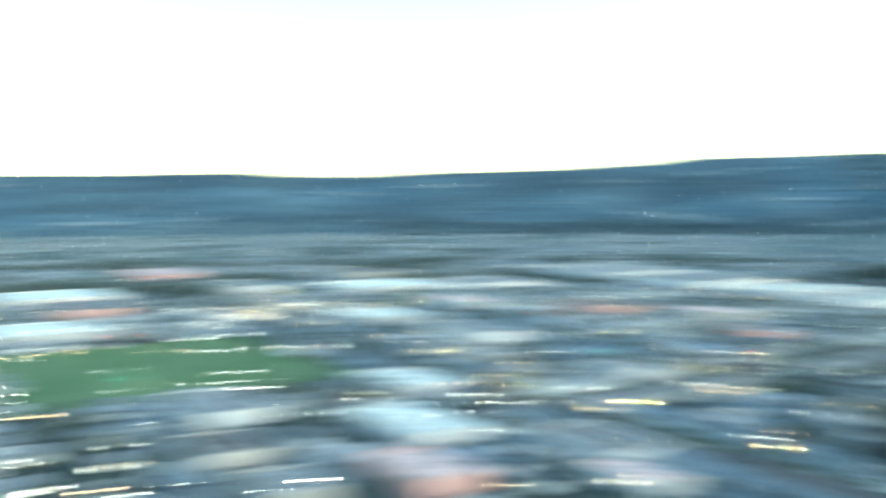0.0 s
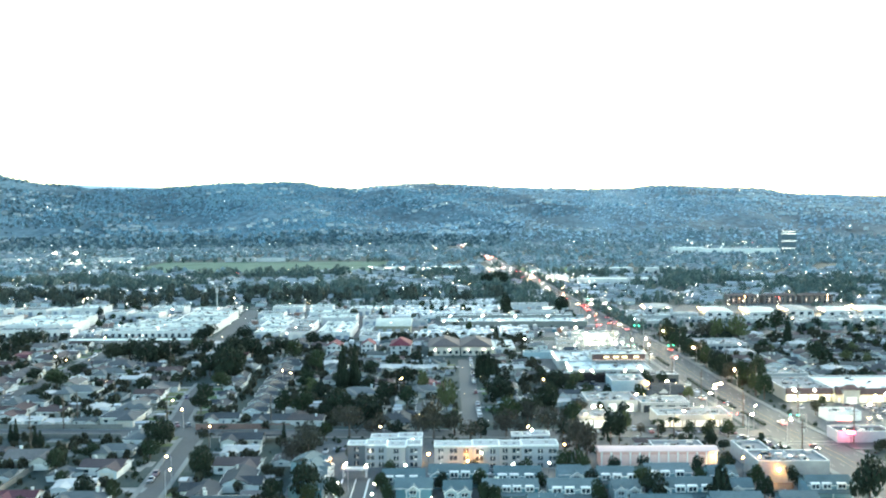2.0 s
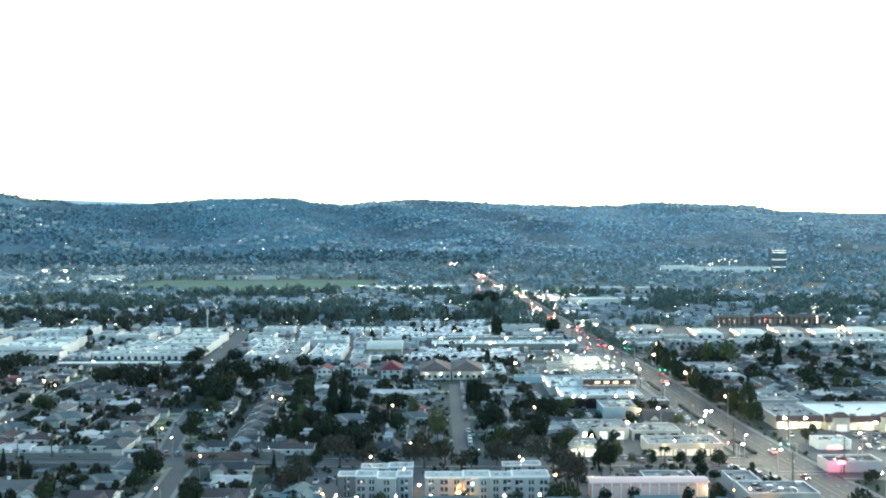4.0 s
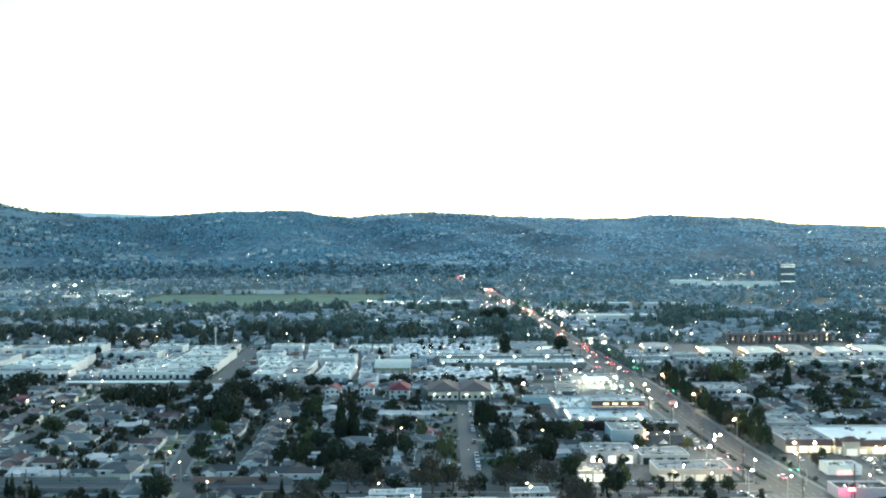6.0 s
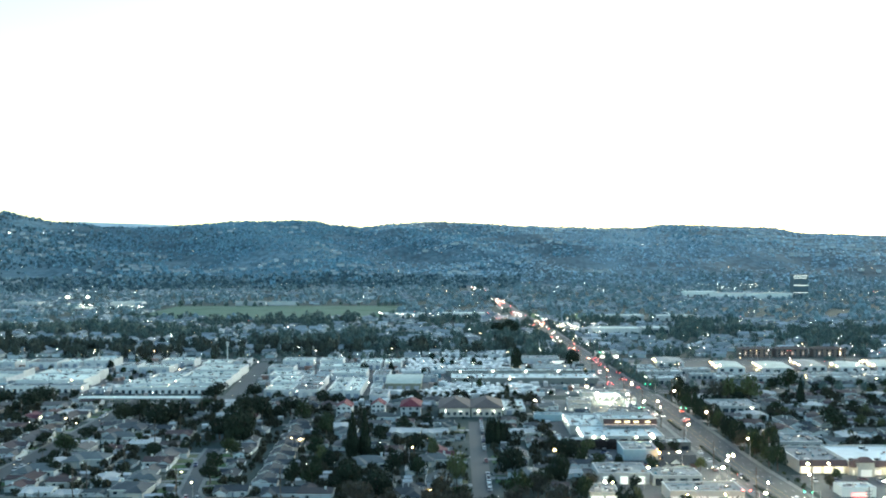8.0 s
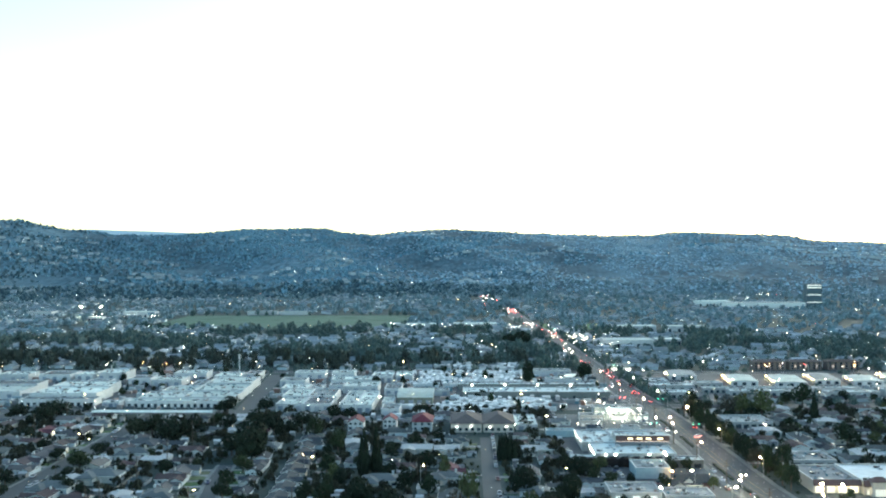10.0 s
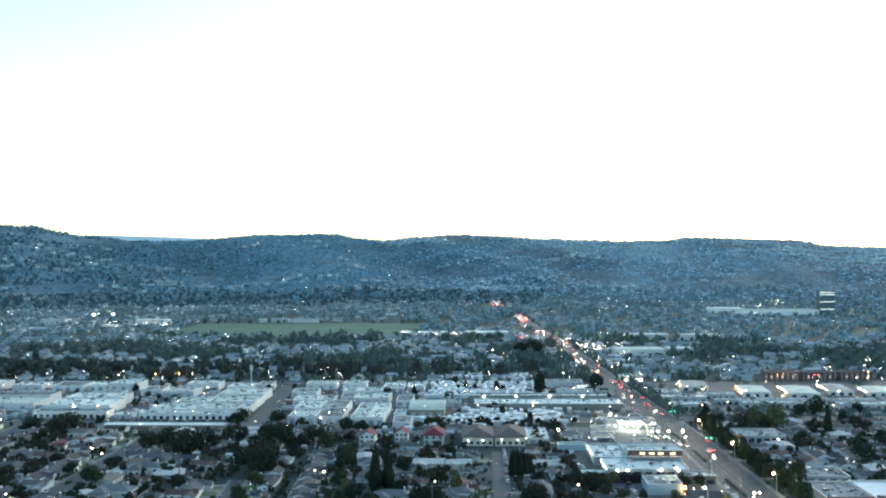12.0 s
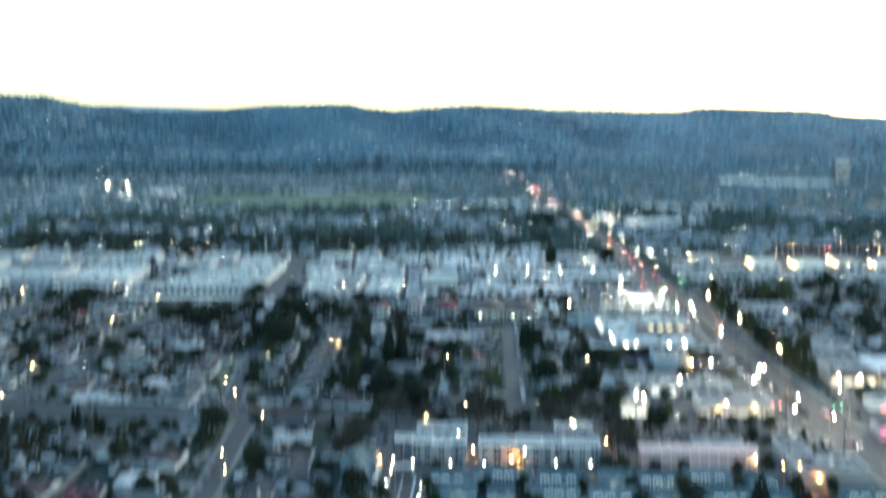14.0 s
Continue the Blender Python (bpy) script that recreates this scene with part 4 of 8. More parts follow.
def house_kind(i):
    """A single-storey house with a cross wing, garage, windows, door and chimney; the front faces -y."""
    g = random.Random(100 + i)
    w, d = g.uniform(14.5, 17), g.uniform(9.5, 11.5)
    h, rise, wing = 2.8, g.uniform(1.6, 2.2), g.uniform(6.2, 7.2)
    out = g.uniform(3.0, 5.0)
    flip = 1 if i % 2 else -1
    if i == 7:
        rise = 1.0
    t = thing("house", "single-storey stucco house with a " + ROOFS[i][1], "house", "houses")
    x0, x1, y0, y1 = -w / 2, w / 2, -d / 2, d / 2
    wx0, wx1 = (x0 + 0.01, x0 + wing) if flip > 0 else (x1 - wing, x1 - 0.01)
    walls = Shape().box(x0, y0, -0.3, x1, y1, h).box(wx0, y0 - out, -0.3, wx1, y0 + 1.0, h)
    roof = Shape()
    if i < 2:
        roof.hip(x0, y0, x1, y1, h, rise).hip(wx0, y0 - out, wx1, y0 + d * 0.5, h + 0.02, rise * 0.9)
    else:
        roof.gable(x0, y0, x1, y1, h, rise).gable(wx0, y0 - out, wx1, 0, h + 0.02, rise * 0.85, along="y")
        walls.face((x0, y0, h), (x0, y1, h), (x0, 0, h + rise)).face((x1, y0, h), (x1, 0, h + rise), (x1, y1, h))
        walls.face((wx0, y0 - out, h), (wx1, y0 - out, h), ((wx0 + wx1) / 2, y0 - out, h + rise * 0.85))
    part("wall", walls, M["wall"], t)
    part("roof", roof, M[ROOFS[i][0]], t)
    fa, o, e = Shape(), 0.64, h - (0 if i < 2 else rise * 0.5 / (d / 2))
    fa.v = [(sx * (w / 2 + q), sy * (d / 2 + q), z) for z in (e - 0.06, e + 0.2) for q in (o, o - 0.12) for sx, sy in ((-1, -1), (1, -1), (1, 1), (-1, 1))]
    for k in range(4):
        n = (k + 1) % 4
        fa.f += [(k, n, 8 + n, 8 + k), (4 + n, 4 + k, 12 + k, 12 + n), (8 + k, 8 + n, 12 + n, 12 + k), (n, k, 4 + k, 4 + n)]
    part("fascia", fa, M["trim"], t, "white painted fascia board")
    gm = (wx0 + wx1) / 2
    gs = Shape()
    for k in range(4):
        gs.box(gm - 2.4, y0 - out - 0.06 + 0.006 * k, 0.02 + 0.53 * k, gm + 2.4, y0 - out + 0.05, 0.5 + 0.53 * k)
    part("garage_door", gs, M["garage"], t)
    dx = flip * 1.0
    part("front_door", Shape().box(dx - 0.5, y0 - 0.06, 0.02, dx + 0.5, y0 + 0.04, 2.1), M["door"], t)
    win = Shape().box(-0.9, -0.04, 0, 0.9, 0.04, 1.2).box(-1.02, -0.07, -0.12, 1.02, 0.03, 0).box(-1.02, -0.07, 1.2, 1.02, 0.03, 1.3).box(-1.02, -0.06, 0, -0.9, 0.03, 1.2).box(0.9, -0.06, 0, 1.02, 0.03, 1.2).mesh("window", M["window"])
    win.materials.append(M["trim"])
    for p in win.polygons[6:]:
        p.material_index = 1
    for px, py, turn in ((flip * (w / 2 - 2.4), y0, 0), (-flip * w * 0.2, y1, 180), (flip * x1, 0.5, 90 * flip)):
        wob = part("window", win, M["window"], t)
        wob.matrix_basis = pose(px, py, 1.0, 0, 0, turn)
    cx = flip * w * 0.3
    part("chimney", Shape().box(cx - 0.45, 1.2, h, cx + 0.45, 1.9, h + rise + 0.7).box(cx - 0.55, 1.1, h + rise + 0.7, cx + 0.55, 2.0, h + rise + 0.9), M["wall"], t)
    return t


HOUSES = [kind(house_kind(i)) for i in range(8)]
LAWN, DRIVE = Shape(), Shape()
NEAR_HOUSES = 0
OUTER = []


def put(k, x, y, turn=0.0, z=0.0, scale=1.0):
    ob = k["ob"] if not k["used"] else copy_thing(k["ob"], Matrix())
    k["used"] = True
    ob.matrix_basis = Matrix.Translation((x, y, z)) @ Matrix.Rotation(radians(turn), 4, "Z") @ Matrix.Scale(scale, 4)
    return ob


def flat_quad(sh, x, y, ux, uy, l0, l1, w0, w1, z):
    """A strip on the ground: l along (ux, uy), w across it."""
    p = [(l0, w0), (l1, w0), (l1, w1), (l0, w1)]
    sh.face(*[(x + ux * l - uy * w, y + uy * l + ux * w, z) for l, w in p])


def claim_plot(x, y):
    for a, b in ((-4, -3), (4, -3), (-4, 3), (4, 3), (0, 0)):
        claim(x + a, y + b, 4)


def houses_along(road, y0, y1, sides=(1, -1), step=17.5, skip=()):
    """Rows of houses that face a street, each with its lawn and driveway."""
    global NEAR_HOUSES
    for side in sides:
        run = 0.0
        last = None
        for x, y, dx, dy in sample(dict((n, l) for n, w, l in ROADS)[road], 1.0):
            if last:
                run += hypot(x - last[0], y - last[1])
            last = (x, y)
            if run < step:
                continue
            if not (y0 < (y if abs(dy) > 0.5 else x) < y1):
                continue
            nx, ny = side * dy, -side * dx
            off = WIDTH[road] / 2 + 14.5 + rnd.uniform(-1, 1.5)
            hx, hy = x + nx * off, y + ny * off
            if road_gap(hx, hy) < 8 or not clear(hx, hy, 5.2):
                continue
            run = rnd.uniform(-1.5, 1.0)
            turn = math.degrees(atan2(-nx, ny)) + rnd.choice((0, 0, 0, 180)) * 0
            if abs(hx) > hy * 0.54 + 25 or NEAR_HOUSES >= 275:
                OUTER.append((hx, hy, 0, radians(turn), rnd.uniform(13, 18), rnd.uniform(10, 12), 2.9))
            else:
                put(HOUSES[rnd.choice((0, 0, 1, 2, 2, 3, 3, 4, 6, 6, 7, 5))], hx, hy, turn, 0, rnd.uniform(0.8, 0.95))
                NEAR_HOUSES += 1
            claim_plot(hx, hy)
            edge = WIDTH[road] / 2 + 1.8
            for a, b in ((-8, -2.0), (3.2, 7.5)):
                flat_quad(LAWN, x, y, nx, ny, edge, edge + 6.5, a, b, 0.035 + 0.002 * side)
            flat_quad(DRIVE, x, y, nx, ny, edge - 1.8, edge + 7.0, -1.9, 3.0, 0.045)


# ---------------------------------------------------------------- flat-roofed works units, shops and flats
def unit_windows(t, w, y, z, n, size, material, name="window", step=None):
    me = Shape().box(-size[0] / 2, -0.05, 0, size[0] / 2, 0.05, size[1]).mesh(name, material)
    for i in range(n):
        ob = part(name, me, material, t)
        ob.location = (-w / 2 + w * (i + 0.5) / n, y, z)


BLOCKS = []


def flat_block(x0, y0, x1, y1, h, wall="white", roof="white_roof", doors=4, vents=5, label="white flat-roofed works building with roller doors", name="warehouse", category="warehouse", front="shutter", fsize=(3.2, 3.6), bands=False, seed=0):
    """A parapet building: walls, recessed roof, openings in the front, plant on the roof."""
    g = random.Random(int(abs(x0) * 7 + y0 * 3) + seed)
    if roof == "white_roof" and g.random() < 0.22:
        roof = "grey_roof"
    if wall == "white" and name in ("shop_block", "store", "office", "restaurant"):
        wall = "pale_wall"
    if roof == "white_roof" and name not in ("warehouse", "large_building", "shopping_centre"):
        roof = "shop_roof"
    t = thing(name, label, category, name + "s")
    w, d = x1 - x0, y1 - y0
    a, b, p = w / 2, d / 2, 0.35
    s = Shape()
    for q in ((-a, -b, a, -b + p), (-a, b - p, a, b), (-a, -b + p, -a + p, b - p), (a - p, -b + p, a, b - p)):
        s.box(q[0], q[1], -0.3, q[2], q[3], h)
    part("wall", s, M[wall], t)
    part("roof", Shape().box(-a + p, -b + p, h - 1.0, a - p, b - p, h - 0.55), M[roof], t)
    c = Shape()
    for q in ((-a - 0.08, -b - 0.08, a + 0.08, -b + p + 0.06), (-a - 0.08, b - p - 0.06, a + 0.08, b + 0.08), (-a - 0.08, -b + p + 0.06, -a + p + 0.06, b - p - 0.06), (a - p - 0.06, -b + p + 0.06, a + 0.08, b - p - 0.06)):
        c.box(q[0], q[1], h, q[2], q[3], h + 0.12)
    part("coping", c, M["coping"], t)
    if doors:
        fs = (min(fsize[0], w / doors * (0.7 if front == "shutter" else 0.86)), min(fsize[1], h * 0.7))
        unit_windows(t, w, -b - 0.03, 0.05, doors, fs, M[front], "roller_door" if front == "shutter" else "shop_window")
    if bands:
        part("mansard", Shape().extrude([(-b - 2.2, h * 0.64), (-b - 0.02, h * 0.64), (-b - 0.02, h + 0.5), (-b - 0.5, h + 0.5), (-b - 2.2, h * 0.64 + 0.35)], -a - 0.2, a + 0.2), M["maroon"], t)
        part("soffit_light", Shape().box(-a + 0.5, -b - 1.5, h * 0.64 - 0.12, a - 0.5, -b - 1.2, h * 0.64 - 0.01), M["soffit"], t)
    if vents:
        ac = Shape().box(-1.1, -0.9, 0, 1.1, 0.9, 1.0, 0.08).tube((0, 0, 1.0), (0, 0, 1.15), 0.6, 0.6, 10).mesh("roof_unit", M["metal"])
        dark_ac = Shape().box(-0.9, -0.7, 0, 0.9, 0.7, 0.8, 0.06).tube((1.6, 0, 0), (1.6, 0, 1.1), 0.25, 0.2, 8).mesh("roof_unit", M["dark_metal"])
        for i in range(vents):
            ob = part("roof_unit", ac if i % 2 else dark_ac, M["metal"], t)
            ob.location = (g.uniform(-a + 2.5, a - 2.5), g.uniform(-b + 2.0, b - 2.0), h - 0.55)
        for i in range(int(vents / 2)):
            ob = part("skylight", Shape().box(-0.7, -1.3, 0, 0.7, 1.3, 0.3, 0.15), M["window"], t)
            ob.location = (g.uniform(-a + 2.5, a - 2.5), g.uniform(-b + 2.5, b - 2.5), h - 0.55)
    place(t, (x0 + x1) / 2, (y0 + y1) / 2)
    claim_box(x0, y0, x1, y1)
    BLOCKS.append((x0, y0, x1, y1, h))
    return t


# works units west of the yard street: x0, y0, x1, y1, height, openings, roof
for x0, y0, x1, y1, h, n, top in ((-311, 654, -258, 668, 4.8, 12, "white_roof"), (-310, 668.4, -262, 700, 6.8, 0, "white_roof"), (-309, 700.4, -266, 728, 7.0, 0, "white_roof"), (-251, 650, -239, 660, 3.4, 3, "white_roof"),
                                  (-234, 649, -161, 661, 4.4, 16, "weathered_roof"), (-230, 661.4, -199, 688, 5.0, 0, "weathered_roof"), (-198.6, 661.4, -161.5, 690, 5.3, 0, "weathered_roof"), (-222, 688.4, -199, 714, 5.4, 0, "weathered_roof"),
                                  (-198.6, 690.4, -162.5, 722, 5.8, 0, "weathered_roof"), (-210, 714.4, -199, 740, 5.6, 2, "white_roof"), (-198.6, 722.4, -164, 757, 6.3, 0, "weathered_roof"),
                                  (-269, 752, -252, 772, 5.6, 2, "white_roof"), (-306, 781, -282, 806, 6.2, 3, "white_roof"), (-248, 744, -224, 768, 5.4, 3, "weathered_roof"), (-242, 784, -215, 804, 5.8, 4, "white_roof"), (-204, 766, -184, 790, 5.6, 3, "white_roof"),
                                  (-183, 784, -171, 806, 5.0, 2, "grey_roof"), (-300, 742, -282, 760, 4.4, 2, "grey_roof")):
    flat_block(x0, y0, x1, y1, h, roof=top, doors=n, vents=3 if x1 - x0 > 25 else 2, front="window" if n > 10 else "shutter", fsize=(2.2, 2.4) if n > 10 else (3.2, 3.6))
for x0, y0, x1, y1, h, n, top in ((-386, 683, -324, 714, 5.6, 8, "weathered_roof"), (-386, 776, -361, 797, 5.6, 3, "white_roof"), (-352, 776, -326, 800, 5.4, 3, "grey_roof"), (-323, 779, -309, 800, 5.0, 2, "white_roof"), (-386, 724, -330, 744, 5.2, 5, "grey_roof"), (-386, 652, -352, 672, 5.0, 4, "weathered_roof"),
                                  (-470, 650, -436, 700, 6, 5, "shop_roof"), (-434, 650, -400, 720, 6.5, 4, "weathered_roof"), (-470, 706, -436, 760, 6, 0, "shop_roof"), (-434, 728, -398, 764, 5.6, 4, "grey_roof"), (-560, 655, -525, 720, 6, 4, "white_roof"), (-522, 655, -485, 750, 6.5, 4, "weathered_roof"),
                                  (-680, 660, -580, 760, 7, 6, "shop_roof"), (-820, 660, -700, 770, 7, 6, "shop_roof"), (-790, 380, -720, 470, 7, 5, "white_roof"), (-860, 110, -790, 200, 7, 4, "white_roof"), (-650, 80, -590, 140, 6, 4, "white_roof"), (-385, 205, -340, 235, 5, 4, "white_roof"),
                                  (-320, 165, -270, 195, 5, 4, "white_roof"), (-255, 205, -215, 232, 5, 4, "white_roof"), (-600, 300, -545, 340, 6, 4, "white_roof"), (-760, 480, -690, 560, 7, 4, "white_roof"), (-430, 782, -398, 806, 6, 3, "white_roof")):
    flat_block(x0, y0, x1, y1, h, roof=top, doors=min(n, 4), vents=1)
flat_block(-300, 784, -291, 795, 5.2, wall="terracotta", roof="grey_roof", doors=1, vents=1, label="small rust-coloured works building", name="warehouse")
# units and yards east of the yard street
for x0, y0, x1, y1, h, n, top in ((-127, 633, -109, 664, 5.2, 3, "white_roof"), (-108.6, 632, -90, 664, 5.4, 3, "white_roof"), (-129, 664.4, -111, 697, 5.6, 0, "white_roof"), (-110.6, 664.4, -92, 699, 5.8, 0, "shop_roof"), (-137, 703, -118, 726, 5.2, 3, "white_roof"), (-117, 705, -107, 728, 4.8, 2, "shop_roof"),
                                  (-146, 744, -126, 764, 5.0, 3, "grey_roof"), (-142, 786, -117, 804, 5.6, 3, "white_roof"), (-111, 787, -92, 803, 5.8, 3, "white_roof"), (-106, 745, -69, 764, 5.8, 7, "white_roof"), (-92, 711, -66, 739, 5.4, 4, "white_roof"), (-104, 722, -94, 738, 4.6, 2, "grey_roof"),
                                  (-84, 626, -73, 690, 5.6, 2, "white_roof"), (-72.6, 626, -62, 688, 5.8, 2, "white_roof"), (-55, 616, -43, 638, 4.8, 2, "shop_roof"), (-57, 645, -49, 668, 4.4, 1, "white_roof"), (-76, 768, -59, 792, 5.6, 3, "white_roof"), (-57, 772, -43, 796, 5.4, 2, "white_roof"), (-60, 702, -48, 730, 5.0, 2, "grey_roof"),
                                  (58, 804, 89, 818, 5, 6, "white_roof"), (-40, 700, -12, 712, 4.2, 4, "shop_roof"), (64, 757, 92, 768, 4.4, 4, "shop_roof")):
    flat_block(x0, y0, x1, y1, h, roof=top, doors=n, vents=2)
for x0, y0, x1, y1, h, top in ((-6, 727, 46, 739, 4.8, "bright_roof"), (46.5, 727, 98, 739, 4.8, "bright_roof"), (-2, 690, 52, 715, 4.6, "bright_roof"), (52.5, 690, 105, 715, 4.6, "bright_roof")):
    flat_block(x0, y0, x1, y1, h, wall="dull_wall", roof=top, doors=3, vents=3, front="window", fsize=(1.4, 1.6), label="long low unit with a plain dull grey wall", name="long_unit")
t = thing("works_hall", "large pale works hall with a curved roof and olive end wall", "warehouse", "warehouses")
part("wall", Shape().box(-12, -17, -0.3, 12, 17, 5.6), M["olive_wall"], t)
arch = [(-17.6, 5.6), (-17.6, 5.9)] + [(17.6 * sin(radians(a)), 5.9 + 3.0 * (cos(radians(a)) - cos(radians(75))) / (1 - cos(radians(75)))) for a in range(-70, 71, 14)] + [(17.6, 5.9), (17.6, 5.6)]
part("roof", Shape().extrude(arch, -12.5, 12.5), M["weathered_roof"], t)
unit_windows(t, 24, -17.04, 0.05, 4, (3.4, 3.8), M["shutter"], "roller_door")
place(t, -35, 674)
claim_box(-48, 656, -22, 692)
t = thing("billboard", "white lit billboard on two posts", "sign")
part("board", Shape().box(-4.5, -0.25, 2.4, 4.5, 0.25, 5.8), M["board_sign"], t)
for x in (-3.2, 3.2):
    part("post", Shape().box(x - 0.15, 0.26, -0.1, x + 0.15, 0.55, 5.6), M["dark_metal"], t)
place(t, 86, 777)
# long white carport roof before the works units
cp = thing("carport", "long white metal carport roof on posts", "carport")
part("roof", Shape().gable(-40, -4, 40, 4, 3.4, 0.5, 0.2, 0.15), M["white_roof"], cp)
for i in range(9):
    for s in (-3.5, 3.5):
        part("post", Shape().box(-39 + 9.75 * i - 0.1, s - 0.1, -0.05, -39 + 9.75 * i + 0.1, s + 0.1, 3.5), M["metal"], cp)
place(cp, -203, 614)
claim_box(-243, 608, -163, 620)

# shops and offices by the boulevard
flat_block(66, 484, 107, 511.6, 5.0, roof="bright_roof", doors=7, vents=3, front="window", label="white flat-roofed shop centre with lamps along its walls", name="shop_block", category="shops")
flat_block(62.6, 512, 80.2, 546, 5.0, roof="bright_roof", doors=0, vents=3, label="white flat-roofed shop wing", name="shop_block", category="shops")
flat_block(80.6, 525, 111, 547, 5.4, roof="bright_roof", doors=0, vents=5, label="white flat-roofed shop wing with plant on its roof", name="shop_block", category="shops")
rest = flat_block(80.6, 512, 109, 524.6, 8.6, wall="beige", roof="bright_roof", doors=0, vents=2, label="restaurant with warm lit windows under a dark fascia", name="restaurant", category="restaurant")
part("fascia", Shape().box(-14.3, -6.9, 5.6, 14.3, -6.32, 8.5), M["maroon"], rest)
part("eave", Shape().box(-14.8, -7.6, 8.72, 14.8, -5.9, 9.0), M["coping"], rest)
part("canopy", Shape().box(-14.2, -13.2, 5.16, 14.2, -6.95, 5.42, 0.05), M["grey_roof"], rest)
part("light_strip", Shape().box(-14.0, -7.06, 5.44, 14.0, -6.92, 5.6), M["soffit_dim"], rest, "dim amber strip light under the windows")
lit = Shape().box(-1.4, -0.08, 0, 1.4, 0.08, 1.0).mesh("lit_window", M["warm_sign"])
for x in (-6.6, -1.6, 3.2, 9.4):
    part("lit_window", lit, M["warm_sign"], rest).location = (x, -6.98, 6.5)
flat_block(80.6, 452, 97, 470, 5.2, wall="teal_wall", doors=0, vents=2, label="blank pale blue flat-roofed office block", name="office", category="office")
flat_block(101, 474, 118, 483.6, 4.0, wall="dark_wall", roof="bright_roof", doors=3, vents=1, front="window", fsize=(3.4, 2.0), label="white-roofed shop with a dark front", name="shop_block", category="shops")
for x0, y0, x1, y1 in ((50.6, 484, 58.8, 490.5), (60, 485, 65.4, 490)):
    t = thing("garden_shed", "low white-roofed shed behind a hedge", "shed", "white sheds")
    a, b = (x1 - x0) / 2, (y1 - y0) / 2
    part("wall", Shape().box(-a, -b, -0.1, a, b, 2.9), M["pale_wall"], t)
    part("roof", Shape().gable(-a, -b, a, b, 2.9, 0.5, 0.35, 0.12), M["bright_roof"], t)
    place(t, (x0 + x1) / 2, (y0 + y1) / 2)
    claim_box(x0, y0, x1, y1)
t = thing("restaurant", "dark maroon gabled house with a white dormer", "restaurant")
part("wall", Shape().box(-7.2, -4, -0.3, 7.2, 4, 3.0), M["maroon"], t)
part("roof", Shape().gable(-7.2, -4, 7.2, 4, 3.0, 2.6, 0.5, 0.2), M["roof_slate"], t)
dormer = part("dormer", Shape().box(-4.6, -5.0, -0.1, -0.6, -1.2, 3.4).face((-4.6, -5.0, 3.4), (-0.6, -5.0, 3.4), (-2.6, -5.0, 5.0)), M["white"], t, "white gabled front bay")
part("dormer_roof", Shape().gable(-4.6, -5.0, -0.6, -1.2, 3.4, 1.6, 0.35, 0.15, "y"), M["roof_slate"], dormer)
part("window", Shape().box(-3.6, -5.08, 1.0, -1.6, -4.96, 2.8), M["window"], dormer)
place(t, 103.6, 438)
claim_box(96, 433, 111, 442.4)
flat_block(62, 408, 84, 427, 4.8, doors=3, vents=6, front="shop_white", label="white shop with brightly lit front", name="shop_block", category="shops")
flat_block(85, 406, 106, 420, 4.2, doors=4, vents=5, front="window", label="low white shop with plant on its roof", name="shop_block", category="shops")
flat_block(46.6, 550, 63, 557.5, 3.8, wall="teal_wall", roof="teal_roof", doors=0, vents=0, label="low pale blue flat-roofed building", name="office", category="office")
patch("car_park", "lot", 0.02, "dark asphalt parking strip beside the shops", "car park", [(49.4, 500, 62, 548)])
flat_block(30, 570, 43, 604, 3.4, doors=2, vents=2, label="white flat-roofed unit with lamps along its side", name="warehouse", roof="white_roof")
flat_block(86, 379, 116, 394, 4.8, wall="beige", doors=6, vents=3, front="shop", fsize=(4.2, 2.6), label="cream shop with warm lit front windows", name="shop_block", category="shops")
flat_block(54, 378, 66, 392, 4.5, doors=2, vents=2, front="shop_white", fsize=(5, 3), label="small white shop with a glaring lit front", name="shop_block", category="shops")
flat_block(101, 302, 124, 316, 7, wall="white", roof="grey_roof", doors=0, vents=6, label="tall white flat-roofed store with plant on its roof", name="store", category="shop")
flat_block(103, 325, 113, 338, 4.8, doors=2, vents=1, front="window", label="small white flat-roofed kiosk building", name="store", category="shop")
flat_block(74, 333, 92, 341, 4.2, roof="grey_roof", doors=3, vents=2, front="window", label="low grey-roofed commercial building", name="shop_block", category="shops")
mall = flat_block(176, 424, 300, 458, 6.0, wall="beige", roof="mall_roof", doors=16, vents=9, front="shop", fsize=(5, 2.2), bands=True, label="long cream shopping centre with lit fronts and maroon eaves", name="shopping_centre", category="shops")
for x in (-56, -34, -8, 18, 46):
    bay = part("entrance_bay", Shape().box(x - 3.6, -20.5, -0.2, x + 3.6, -17.02, 6.4), M["beige"], mall)
    part("bay_roof", Shape().hip(x - 3.6, -20.5, x + 3.6, -16.5, 6.4, 1.9, 0.6), M["maroon"], bay)
    part("entrance", Shape().box(x - 2.4, -20.62, 0.05, x + 2.4, -20.48, 3.2), M["shop"], bay)
flat_block(155, 427, 175.5, 458, 5.6, wall="beige", roof="grey_roof", doors=4, vents=3, front="shop", fsize=(3.6, 3), bands=True, label="grey-roofed corner shop with lit fronts", name="shop_block", category="shops")
flat_block(158, 388, 172, 397, 3.8, wall="trim", roof="bright_roof", doors=1, vents=2, front="red_sign", fsize=(6.0, 1.6), label="white drive-in with a red lit sign", name="restaurant", category="restaurant")
